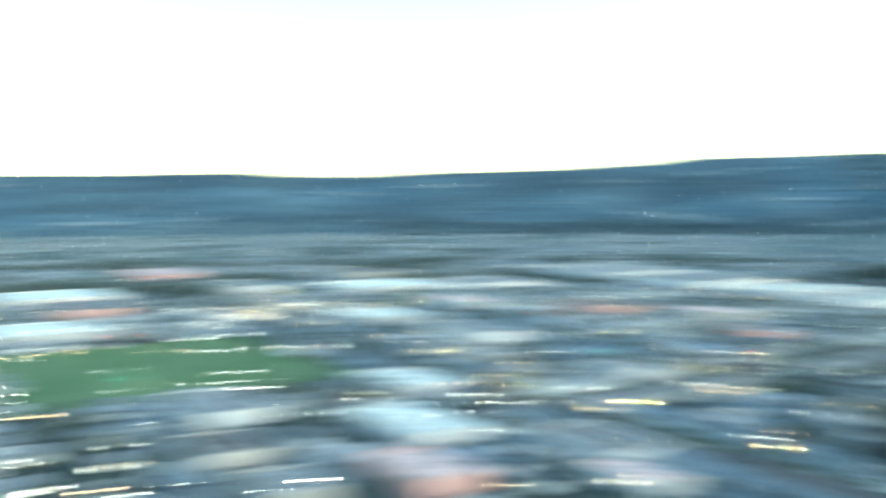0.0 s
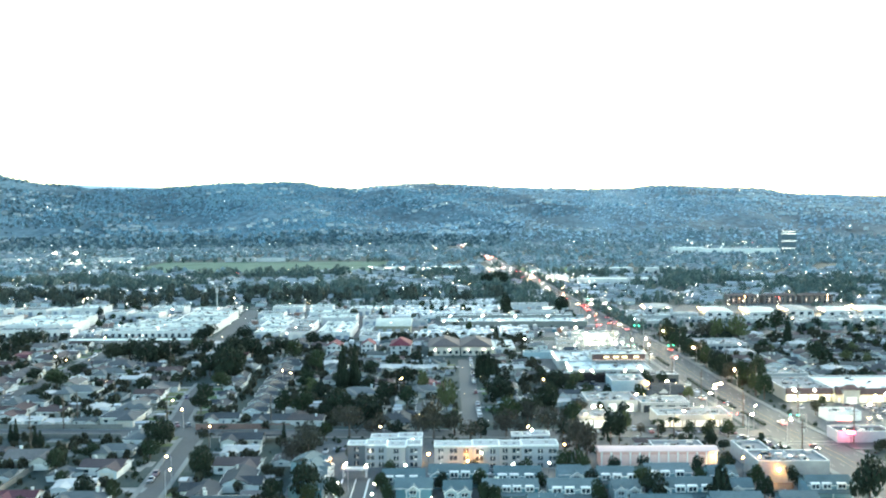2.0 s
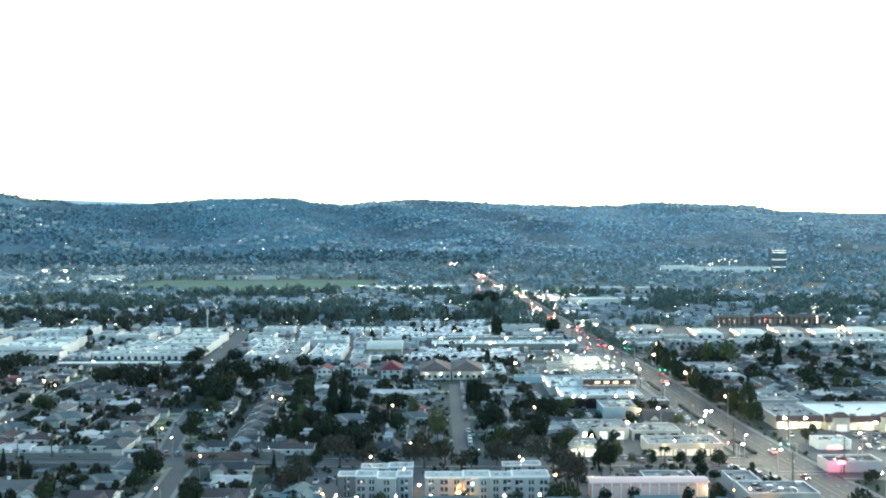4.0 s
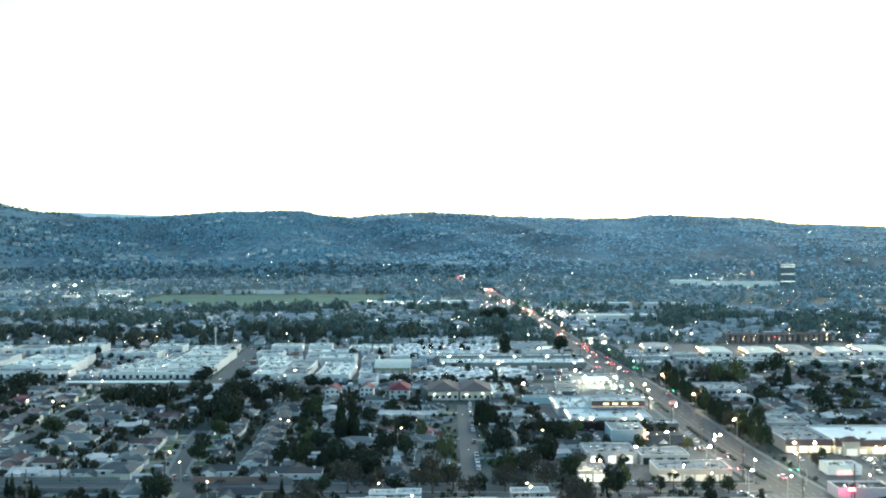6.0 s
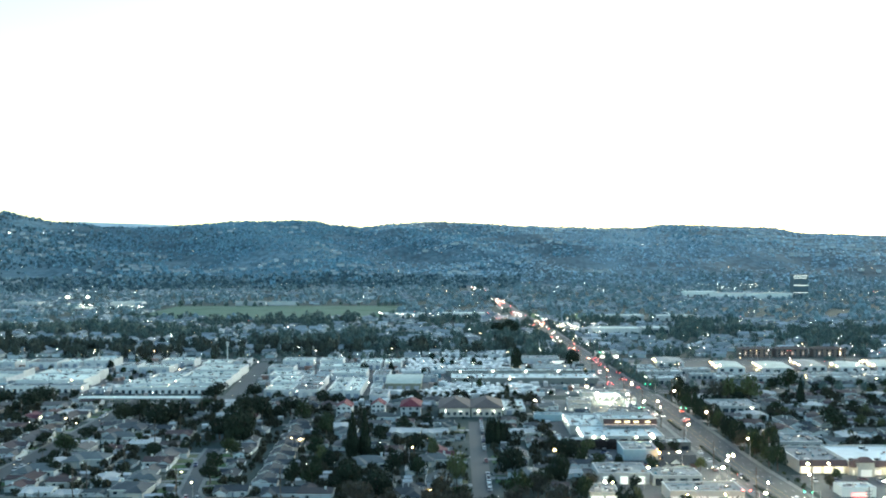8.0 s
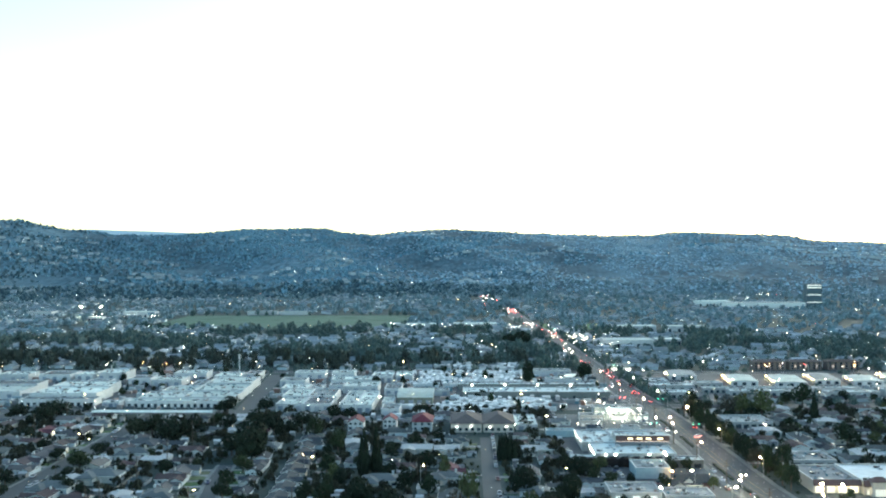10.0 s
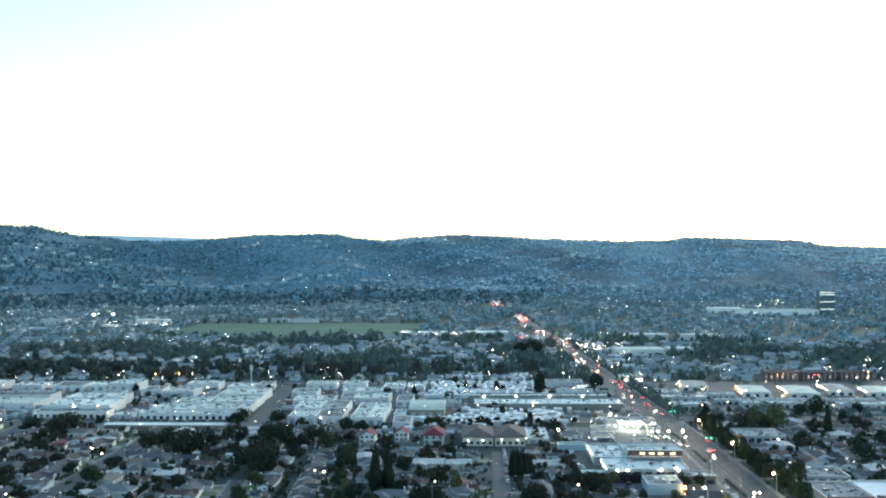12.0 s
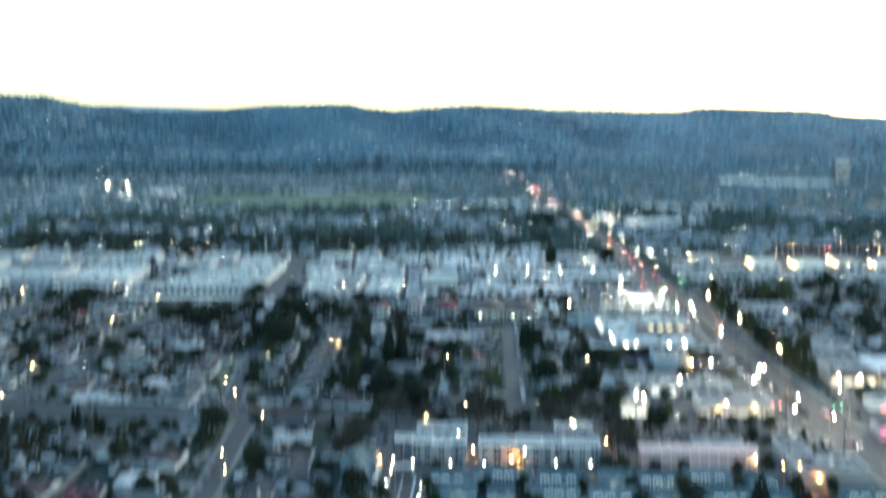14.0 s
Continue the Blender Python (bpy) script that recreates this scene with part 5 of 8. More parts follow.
flat_block(147.5, 352.5, 168, 362.5, 4.2, wall="pink_lit_wall", roof="roof_slate", doors=0, vents=2, label="dark-roofed pale building beside a pink sign", name="shop_block", category="shops")
t = thing("sign_lamp", "pole with a glaring pink sign lamp", "sign")
part("pole", Shape().tube((0, 0, -0.05), (0, 0, 4.6), 0.14, 0.12, 7), M["dark_metal"], t)
part("lamp_box", Shape().box(-1.3, -0.3, 4.2, 1.3, 0.3, 5.2, 0.08), M["pink_sign"], t)
sign_light = bpy.data.lights.new("sign_light", "POINT")
sign_light.energy, sign_light.color, sign_light.shadow_soft_size = 110, (1.0, 0.12, 0.28), 0.4
lamp_ob = new("sign_light", sign_light)
lamp_ob.parent, lamp_ob.location = t, (-1.4, 1.6, 3.6)
place(t, 151, 349)
flat_block(160, 470, 182, 490, 5, doors=4, vents=3, front="window", label="white flat-roofed office beside a street", name="office", category="office")
flat_block(156, 570, 183, 594, 5.2, doors=6, vents=3, front="window", label="white flat-roofed office beside a street", name="office", category="office")
for i, (x, y, w, d) in enumerate(((180, 800, 22, 34), (221, 770, 21, 38), (256, 766, 24, 42), (289, 778, 19, 40), (318, 768, 22, 34), (352, 776, 26, 40), (392, 768, 28, 40))):
    t = thing("business_unit", "white business unit with a low pitched white roof", "office", "business units")
    part("wall", Shape().box(-w / 2, -d / 2, -0.3, w / 2, d / 2, 3.5).face((-w / 2, -d / 2, 3.5), (w / 2, -d / 2, 3.5), (0, -d / 2, 4.2)).face((-w / 2, d / 2, 3.5), (0, d / 2, 4.2), (w / 2, d / 2, 3.5)), M["white"], t)
    part("roof", Shape().gable(-w / 2, -d / 2, w / 2, d / 2, 3.5, 0.7, 0.4, 0.15, "y"), M["weathered_roof" if i % 3 else "shop_roof"], t)
    unit_windows(t, w, -d / 2 - 0.03, 0.3, 3, (3, 2.4), M["window"])
    bay = Shape().box(-0.05, -2.2, 0, 0.05, 2.2, 2.6).mesh("roller_door", M["shutter"])
    for k in range(int(d / 7)):
        part("roller_door", bay, M["shutter"], t).location = (-w / 2 - 0.03, -d / 2 + 5 + 7 * k, 0.05)
        if k % 2 == 0:
            part("wall_lamp", Shape().box(-0.5, -0.5, 0, -0.02, 0.5, 0.35), M["lamp_warm"], t, "warm lamp over the doors").location = (-w / 2, -d / 2 + 9.5 + 7 * k, 3.0)
    place(t, x, y, 0, -6)
    claim_box(x - w / 2 - 3, y - d / 2, x + w / 2 + 3, y + d / 2)
for x0, y0, x1, y1, h, top in ((141, 724, 174, 738, 4.4, "bright_roof"), (194, 700, 222, 712, 3.8, "bright_roof"), (223, 700, 250, 711, 4.0, "bright_roof"), (262, 694, 300, 706, 4.0, "bright_roof"), (143, 690, 168, 704, 4.4, "bright_roof"), (306, 700, 345, 716, 4.4, "bright_roof"), (352, 700, 390, 722, 4.8, "bright_roof"), (140, 752, 160, 772, 3.5, "bright_roof")):
    flat_block(x0, y0, x1, y1, h, roof=top, doors=5, vents=3, front="window", fsize=(2.6, 2.2), label="low flat-roofed business unit", name="office", category="office")
for x0, y0, x1, y1, h in ((178, 716, 204, 724, 3.6), (210, 718, 246, 725, 3.6), (254, 716, 296, 724, 3.8), (304, 722, 350, 731, 3.8), (356, 716, 402, 727, 4.0), (172, 742, 200, 752, 3.8), (330, 690, 372, 697, 3.6), (380, 694, 416, 704, 3.8), (232, 686, 258, 693, 3.4)):
    if clear((x0 + x1) / 2, (y0 + y1) / 2, 2):
        flat_block(x0, y0, x1, y1, h, roof="bright_roof", doors=6, vents=2, front="window", fsize=(2.2, 1.8), label="long low white-roofed business unit", name="office", category="office")
# lit shops by the crossing and brown flats beyond it
flat_block(126, 842, 146, 854, 4.8, wall="beige", doors=5, vents=1, front="white_sign", fsize=(2.8, 2.0), label="shop row with bright white windows", name="shop_block", category="shops")
for k, x in enumerate((268, 300, 333)):
    t = thing("apartment_building", "three-storey brown brick flats with a dark roof and lit stairs", "apartments", "brick flats")
    part("wall", Shape().box(-14, -6, -0.3, 14, 6, 7.4), M["brick_wall"], t)
    part("roof", Shape().hip(-14, -6, 14, 6, 7.4, 1.6, 0.7), M["roof_brown"], t)
    for z in (0.9, 3.1, 5.3):
        unit_windows(t, 28, -6.04, z, 6, (1.6, 1.5), M["window"])
    for q in (-9.4, 0, 9.4):
        part("stair_light", Shape().box(q - 0.35, -6.2, 2.6, q + 0.3, -6.02, 4.6), M["soffit_dim"], t, "warm lit stair window")
    place(t, x, 850)
    claim_box(x - 15, 842, x + 15, 858)
# larger pale blocks far up the valley
for x0, y0, x1, y1, h in ((150, 1034, 204, 1062, 8), (212, 1060, 240, 1085, 6), (190, 1224, 245, 1246, 7), (255, 1218, 314, 1240, 7), (-16, 1262, 42, 1288, 7), (-96, 1270, -40, 1292, 6), (455, 1660, 590, 1695, 10), (420, 1730, 480, 1760, 9), (-534, 1470, -484, 1490, 9), (-562, 1402, -540, 1416, 6), (-700, 1500, -660, 1525, 7), (-350, 1518, -302, 1532, 6), (-297, 1520, -250, 1532, 5.5)):
    flat_block(x0, y0, x1, y1, h, wall="trim" if x0 > 400 else "white", doors=0 if 1500 < y0 < 1600 else 5, vents=0, front="window", label="pale flat-roofed building up the valley", name="large_building", category="building")

# brown-roofed hall pair, red-roofed houses
for x0, x1 in ((-8.6, 9.5), (10.5, 28.6)):
    t = thing("hall", "pale hall with a broad brown hipped roof", "building", "halls")
    w = (x1 - x0) / 2
    part("wall", Shape().box(-w, -15, -0.3, w, 15, 5.2), M["beige"], t)
    part("roof", Shape().hip(-w, -15, w, 15, 5.2, 4.2, 0.9), M["brown_roof"], t)
    unit_windows(t, 2 * w, -15.04, 1.0, 5, (1.8, 1.8), M["window"])
    place(t, (x0 + x1) / 2, 578)
    claim_box(x0, 562, x1, 594)
for x, y, w, d in ((-26, 576, 12, 20), (-66, 574, 9, 14), (-46, 580, 8, 12)):
    t = thing("red_roofed_house", "two-storey white house with a red tiled roof", "house", "red-roofed houses")
    if w > 10:
        part("wall", Shape().box(-w / 2, -d / 2, -0.3, w / 2, d / 2, 5.5), M["white"], t)
        part("roof", Shape().hip(-w / 2, -d / 2, w / 2, d / 2, 5.5, 3.6, 0.6, 0.25), M["red_roof"], t)
    else:
        part("wall", Shape().box(-w / 2, -d / 2, -0.3, w / 2, d / 2, 5.2).face((-w / 2, -d / 2, 5.2), (w / 2, -d / 2, 5.2), (0, -d / 2, 7.6)).face((-w / 2, d / 2, 5.2), (0, d / 2, 7.6), (w / 2, d / 2, 5.2)), M["white"], t)
        part("roof", Shape().gable(-w / 2, -d / 2, w / 2, d / 2, 5.2, 2.4, 0.4, 0.2, "y"), M["red_roof"], t)
    unit_windows(t, w, -d / 2 - 0.03, 1.0, 3, (1.5, 1.4), M["window"])
    unit_windows(t, w, -d / 2 - 0.03, 3.7, 3, (1.5, 1.3), M["window"])
    place(t, x, y)
    claim_box(x - w / 2, y - d / 2, x + w / 2, y + d / 2)


# ---------------------------------------------------------------- three-storey flats
def flats(x0, x1, y, depth, plan, height=7.5):
    """Beige three-storey flats with white parapets; plan: (from, to, forward) bays along the front."""
    t = thing("apartment_building", "three-storey grey-beige flats with white flat roofs", "apartments", "apartment buildings")
    h = height
    for k, (a, b, fwd) in enumerate(plan):
        hh = h + 0.35 * (k % 2)
        part("wall", Shape().box(a, -fwd, -0.3, b, depth, hh - 0.3), M["slate_wall" if k == 0 and x0 < -30 else "grey_wall" if k % 2 else "warm_wall"], t)
        r = Shape()
        r.v = [(px, py, z) for z in (hh - 0.3, hh + 0.2) for q in (-0.1, 0.25) for px, py in ((a + q, -fwd + q), (b - q, -fwd + q), (b - q, depth - q), (a + q, depth - q))]
        for j in range(4):
            m = (j + 1) % 4
            r.f += [(j, m, 8 + m, 8 + j), (4 + m, 4 + j, 12 + j, 12 + m), (8 + j, 8 + m, 12 + m, 12 + j), (m, j, 4 + j, 4 + m)]
        part("parapet", r, M["trim"], t)
        part("roof", Shape().box(a + 0.25, -fwd + 0.25, hh - 0.3, b - 0.25, depth - 0.25, hh - 0.1), M["flat_roof"], t)
        n = max(1, round((b - a) / 4.6))
        for floor in range(3 if h > 7 else 2):
            for i in range(n):
                wide = 1.25 if (i + k) % 2 else 0.85
                cx, z = a + (b - a) * (i + 0.5) / n, 0.3 + 2.45 * floor
                wo = part("window", Shape().box(-wide, -0.05, 0, wide, 0.06, 1.45), M["window"], t)
                wo.location = (cx, -fwd - 0.02, z)
                part("frame", Shape().box(-0.07, -0.08, 0, 0.07, 0.02, 1.45), M["trim"], wo)
                if floor and (i + k) % 3 == 0:
                    part("air_conditioner", Shape().box(0.2, -0.45, 0.05, wide - 0.05, -0.06, 0.5, 0.03), M["white"], wo, "white window air conditioner")
        for i in range(2):
            u = part("roof_unit", Shape().box(-0.6, -0.6, 0, 0.6, 0.6, 0.9, 0.05), M["metal"], t)
            u.location = (a + (b - a) * (0.3 + 0.4 * i), depth * 0.5, hh - 0.25)
    place(t, 0, y)
    claim_box(x0, y - 2, x1, y + depth)


flats(-33.5, -8, 322, 7.5, [(-33.4, -27.2, -2.0), (-27.1, -19.8, 0), (-19.7, -13.2, 1.2), (-13.1, -7.8, 0.4)])
flats(-3.4, 40, 321, 7.5, [(-3.4, 9.6, 0), (9.7, 18.8, 1.2), (18.9, 26.4, 0), (26.5, 39, 0.8)])
flats(-27, -8, 345, 6, [(-27, -17, 0), (-16.9, -8, 0.6)], 4.6)
flats(25, 39, 347, 6, [(25, 32, 0), (32.1, 39, 0.6)], 4.6)

# long salmon building with a white roof and pilasters
t = thing("motel_block", "long low salmon-pink building with white pilasters and roof", "building")
part("wall", Shape().box(-20, -3.5, -0.3, 20, 3.5, 5.4), M["pink"], t)
part("roof", Shape().extrude([(-4.0, 5.4), (3.9, 5.4), (3.9, 5.7), (0.8, 6.3), (-1.2, 6.3), (-4.0, 5.75)], -20.6, 20.6), M["panel"], t)
pil = Shape().box(-0.25, -0.15, 0, 0.25, 0.15, 5.4).mesh("pilaster", M["trim"])
for i in range(13):
    part("pilaster", pil, M["trim"], t).location = (-19.5 + 3.25 * i, -3.6, 0)
pan = Shape().box(-1.15, -0.05, 0, 1.15, 0.05, 4.0).mesh("panel", M["panel"])
for i in range(12):
    part("panel", pan, M["panel"], t).location = (-17.9 + 3.25 * i, -3.52, 0.4)
place(t, 73.2, 324)
claim_box(53, 319, 93.5, 328)


# ---------------------------------------------------------------- blue-grey town houses
def town_house(i):
    """A row of two or three joined houses with small white-trimmed gables; kinds differ in length and gables."""
    g = random.Random(300 + i)
    t = thing("town_house", "two-storey blue-grey town houses with white trim", "house", "town houses")
    w, d, h = (15.0, 11.0, 19.0, 9.0)[i], (9.0, 8.5, 8.0, 9.5)[i], (4.7, 4.3, 4.9, 4.5)[i]
    bays = ((), (0,), (-7,), (-2.3, 2.3))[i]
    for c in ((-5.2, -1.4, 3.6), (), (-1.5, 2.2, 6.6), ())[i]:
        box = part("dormer", Shape().box(c - 1.5, -d / 2 - 0.75, h - 1.5, c + 1.5, -d / 2 + 1.6, h + 0.55), M["trim"], t, "white boxed dormer")
        part("window", Shape().box(c - 1.15, -d / 2 - 0.82, h - 1.15, c - 0.15, -d / 2 - 0.7, h + 0.1), M["window"], box)
        part("window", Shape().box(c + 0.15, -d / 2 - 0.82, h - 1.15, c + 1.15, -d / 2 - 0.7, h + 0.1), M["window"], box)
    if i in (0, 2):
        part("porch_roof", Shape().extrude([(-d / 2 - 2.6, 2.2), (-d / 2 - 0.02, 3.0), (-d / 2 - 0.02, 3.2), (-d / 2 - 2.6, 2.4)], -w / 2 + 0.6, w / 2 - 0.6), M["blue_roof"], t)
        for q in (-w / 2 + 1, 0, w / 2 - 1):
            part("porch_post", Shape().box(q - 0.12, -d / 2 - 2.4, 0, q + 0.12, -d / 2 - 2.2, 2.25), M["trim"], t)
    walls = Shape().box(-w / 2, -d / 2, -0.3, w / 2, d / 2, h)
    for c in bays:
        walls.box(c - 2.0, -d / 2 - 1.6, -0.3, c + 2.0, -d / 2, h - 0.4)
    part("wall", walls, M["blue_wall"], t)
    part("roof", Shape().gable(-w / 2, -d / 2, w / 2, d / 2, h, 1.9, 0.5), M["blue_roof"], t)
    part("gutter", Shape().box(-w / 2 - 0.5, -d / 2 - 0.72, h - 0.36, w / 2 + 0.5, -d / 2 - 0.52, h - 0.12), M["trim"], t)
    for c in bays:
        part("bay_roof", Shape().gable(c - 2.0, -d / 2 - 1.6, c + 2.0, 0, h - 0.4, 1.3, 0.35, 0.15, "y"), M["blue_roof"], t)
        y, z = -d / 2 - 2.05, h - 0.4
        for q in (-1, 1):
            p = [(c, z + 1.55), (c, z + 1.05), (c + q * 2.4, z - 0.5), (c + q * 2.4, z - 0.02)]
            fa = Shape()
            fa.v = [(px, yy, pz) for yy in (y, y + 0.12) for px, pz in p]
            fa.f = [(0, 1, 2, 3), (7, 6, 5, 4), (0, 4, 5, 1), (1, 5, 6, 2), (2, 6, 7, 3), (3, 7, 4, 0)]
            part("bargeboard", fa, M["trim"], t)
            part("corner_board", Shape().box(c + q * 2.0 - 0.16, -d / 2 - 1.68, 0, c + q * 2.0 + 0.16, -d / 2 - 1.5, h - 0.5), M["trim"], t)
        for zz in (0.7, 2.7):
            wo = part("window", Shape().box(-1.0, -0.05, 0, 1.0, 0.05, 1.15), M["window"], t)
            wo.location = (c, -d / 2 - 1.63, zz)
            part("frame", Shape().box(-1.2, -0.09, -0.2, 1.2, 0.02, 0).box(-1.2, -0.09, 1.15, 1.2, 0.02, 1.35).box(-1.2, -0.09, 0, -1.0, 0.02, 1.15).box(1.0, -0.09, 0, 1.2, 0.02, 1.15).box(-0.07, -0.09, 0, 0.07, 0.02, 1.15), M["trim"], wo)
    for k in range(2):
        part("vent_pipe", Shape().tube((-w * 0.3 + w * 0.5 * k, d * 0.18, h), (-w * 0.3 + w * 0.5 * k, d * 0.18, h + 2.0), 0.16, 0.14, 6), M["metal"], t)
    return t


TOWN = [kind(town_house(i)) for i in range(4)]
for x, y, turn, k in ((-46, 316, 80, 3), (-44.5, 307, 80, 3), (-43, 298, 80, 3), (-41.5, 289, 80, 3), (-13, 301, 0, 0), (4, 303, 0, 2), (24, 301, 0, 0), (41, 303, 0, 1), (55, 301, 0, 0), (72, 303, 0, 0), (88, 302, 0, 3), (-10, 288, 0, 1), (3, 287, 0, 3), (20, 288, 0, 2), (38, 286, 0, 0), (55, 288, 0, 3), (72, 286, 0, 2), (89, 288, 0, 1), (117, 289, 0, 0), (30, 274, 180, 1), (62, 272, 0, 2), (84, 273, 0, 0), (104, 274, 0, 1), (44, 260, 0, 0), (70, 259, 0, 2), (96, 260, 0, 0)):
    put(TOWN[k], x + rnd.uniform(-1, 1), y + rnd.uniform(-1.0, 1.0), turn + rnd.uniform(-3, 3), 0, rnd.uniform(0.86, 1.0))
    claim(x - 3, y, 5.5)
    claim(x + 3, y, 5.5)
# flat carports and the lit gateway of the town houses
for x0, x1, y in ((-38, -14, 271), (-12, 8, 272), (12, 36, 274)):
    t = thing("carport", "flat pale carport roof on posts", "carport", "carports")
    part("roof", Shape().box(x0, y - 3, 2.7, x1, y + 3, 3.0), M["flat_roof"], t)
    for i in range(5):
        for s in (-2.6, 2.6):
            part("post", Shape().box(x0 + 0.4 + (x1 - x0 - 0.8) * i / 4 - 0.1, y + s - 0.1, -0.05, x0 + 0.4 + (x1 - x0 - 0.8) * i / 4 + 0.1, y + s + 0.1, 2.7), M["metal"], t)
    claim_box(x0, y - 3, x1, y + 3)
t = thing("gateway", "low pale gate canopy over the drive", "gate")
part("canopy", Shape().box(-34, 309.4, 2.6, -25.2, 312.2, 3.1), M["coping"], t)
for x in (-33.4, -25.8):
    part("post", Shape().box(x - 0.25, 310.2, -0.05, x + 0.25, 310.8, 2.6), M["white"], t)
patch("drive_court", "asphalt", 0.03, "dark asphalt court between the town houses", "driveway", [(-33, 262, -25, 309)])
for x in (-33.6, -29.1, -25):
    solid("kerb", Shape().box(x, 264, -0.05, x + (0.5 if x != -29.1 else 0.25), 308, 0.2), M["trim"], "white painted kerb along the drive", "kerb", group="kerbs")
claim_box(-33, 262, -23, 310)

# tower block up the valley
t = thing("office_tower", "far dark office tower with bands of white lit windows", "tower")
part("wall", Shape().box(-13, -9, -0.5, 13, 9, 40), M["tower_wall"], t)
part("roof", Shape().box(-13.4, -9.4, 40, 13.4, 9.4, 41), M["grey_roof"], t)
for z in (8.4, 21.4, 34.2, 38):
    part("lit_floor", Shape().box(-12.6, -9.3, z, 12.6, -9.02, z + 0.75), M["tower_band"], t, "band of white lit windows")
place(t, 617, 1704)

# petrol station with a bright canopy
t = thing("petrol_station", "petrol station with a white canopy lit from below", "petrol station")
part("canopy", Shape().box(-8, -5, 5.0, 8, 5, 5.7, 0.05), M["trim"], t)
part("canopy_edge", Shape().box(-8, -5.12, 5.05, 8, -5.02, 5.65), M["white_sign"], t, "white lit canopy edge")
for px in (-5, 5):
    part("post", Shape().box(px - 0.3, -0.3, -0.1, px + 0.3, 0.3, 5.0), M["metal"], t)
    for py in (-2.4, 2.4):
        part("pump", Shape().box(px - 0.5, py - 0.45, 0, px + 0.5, py + 0.45, 1.7, 0.08), M["white"], t)
for i in range(3):
    for j in range(2):
        part("canopy_light", Shape().box(-5.8 + 5 * i, -2.8 + 4.4 * j, 4.9, -4.2 + 5 * i, -1.6 + 4.4 * j, 4.99), M["white_sign"], t)
canopy_lamp = bpy.data.lights.new("canopy_lamp", "AREA")
canopy_lamp.shape, canopy_lamp.size, canopy_lamp.size_y, canopy_lamp.energy, canopy_lamp.color = "RECTANGLE", 15, 9, 2500, (1.0, 0.93, 0.78)
lamp_ob = new("canopy_lamp", canopy_lamp)
lamp_ob.parent, lamp_ob.location = t, (0, 0, 4.86)
place(t, 98, 612)
claim_box(89, 606, 107, 618)
flat_block(72, 600, 87, 610, 3.8, wall="beige", doors=4, vents=2, front="shop", fsize=(2.4, 2.0), label="cream shop of the petrol station with lit front", name="shop_block", category="shops")
flat_block(92.5, 563, 103, 570, 3.4, doors=3, vents=1, front="white_sign", fsize=(2.6, 2.2), label="small kiosk with a glaring white front", name="shop_block", category="shops")
flat_block(108, 604, 116, 612, 3.6, doors=2, vents=1, front="shop_white", fsize=(2.6, 2.2), label="small white-lit car wash", name="shop_block", category="shops")
flat_block(70, 582, 84, 590, 3.6, wall="beige", roof="grey_roof", doors=4, vents=2, front="shop", fsize=(1.8, 1.8), label="cream roadside diner with lit windows", name="shop_block", category="shops")
flat_block(84, 624, 116, 636, 4.6, doors=8, vents=3, front="shop", fsize=(2.2, 1.8), label="shop row with small lit windows", name="shop_block", category="shops")
t = thing("utility_hut", "dark-roofed hut with a white gable", "hut")
part("wall", Shape().box(-4, -2.6, -0.1, 4, 2.6, 2.8).face((1, -2.6, 2.8), (4, -2.6, 2.8), (2.5, -2.6, 4.1)), M["white"], t)
part("roof", Shape().gable(-4, -2.6, 4, 2.6, 2.8, 1.5, 0.4, 0.15), M["roof_slate"], t)
place(t, 76, 566)
claim_box(71, 562, 81, 570)

# lamps fixed to walls: x, y, height
def wall_lamp(x, y, z, key, r, label):
    t = thing("wall_lamp", label, "lamp", "wall lamps")
    part("bracket", Shape().box(-0.12, 0, -0.12, 0.12, 0.5, 0.12), M["dark_metal"], t)
    part("lamp_head", Shape().tube((0, -0.15, -r * 0.6), (0, -0.15, r * 0.4), r, r * 0.6, 8), M[key], t)
    place(t, x, y, z)


for x, y, z in ((107.5, 301.4, 4.4), (42.5, 333, 5), (8, 318.5, 3.2)):
    wall_lamp(x, y, z, "lamp_orange", 0.4, "orange lamp fixed to a wall")
for x, y, z in ((92, 319.4, 3.9),):
    wall_lamp(x, y, z, "lamp_warm", 0.28, "warm lamp under the eaves")
for x in range(158, 300, 9):
    wall_lamp(x, 423.4 if x > 176 else 426.4, 3.6, "lamp_warm", 0.3, "warm lamp on a shop front")
for x in (-5, 3.5, 14.5, 24):
    wall_lamp(x, 562.6, 3.6, "lamp_cool", 0.24, "white lamp on the front of a hall")
for y in (573, 579, 586, 594):
    wall_lamp(29.6, y, 2.9, "lamp_cool", 0.22, "white lamp on a side wall")
for y in (489, 495, 501, 507):
    wall_lamp(65.6, y, 4.3, "lamp_cool", 0.3, "white lamp along the side of the shops")
for y in (518, 527, 536, 544):
    wall_lamp(62.2, y, 4.3, "lamp_cool", 0.22, "white lamp along the side of the shops")
for x in (71, 76, 93, 101.5):
    wall_lamp(x, 483.4, 4.6, "lamp_cool", 0.42, "bright white lamp on the front of the shops")
wall_lamp(97.6, 451.4, 4.0, "lamp_orange", 0.55, "glaring orange lamp on a wall corner")
for x in (5, 30, 55, 80):
    wall_lamp(x, 726.4, 4.4, "lamp_cool", 0.6, "glaring white lamp on a long unit")
for x in (93, 108):
    wall_lamp(x, 378.4, 3.7, "lamp_warm", 0.2, "warm lamp on a shop front")

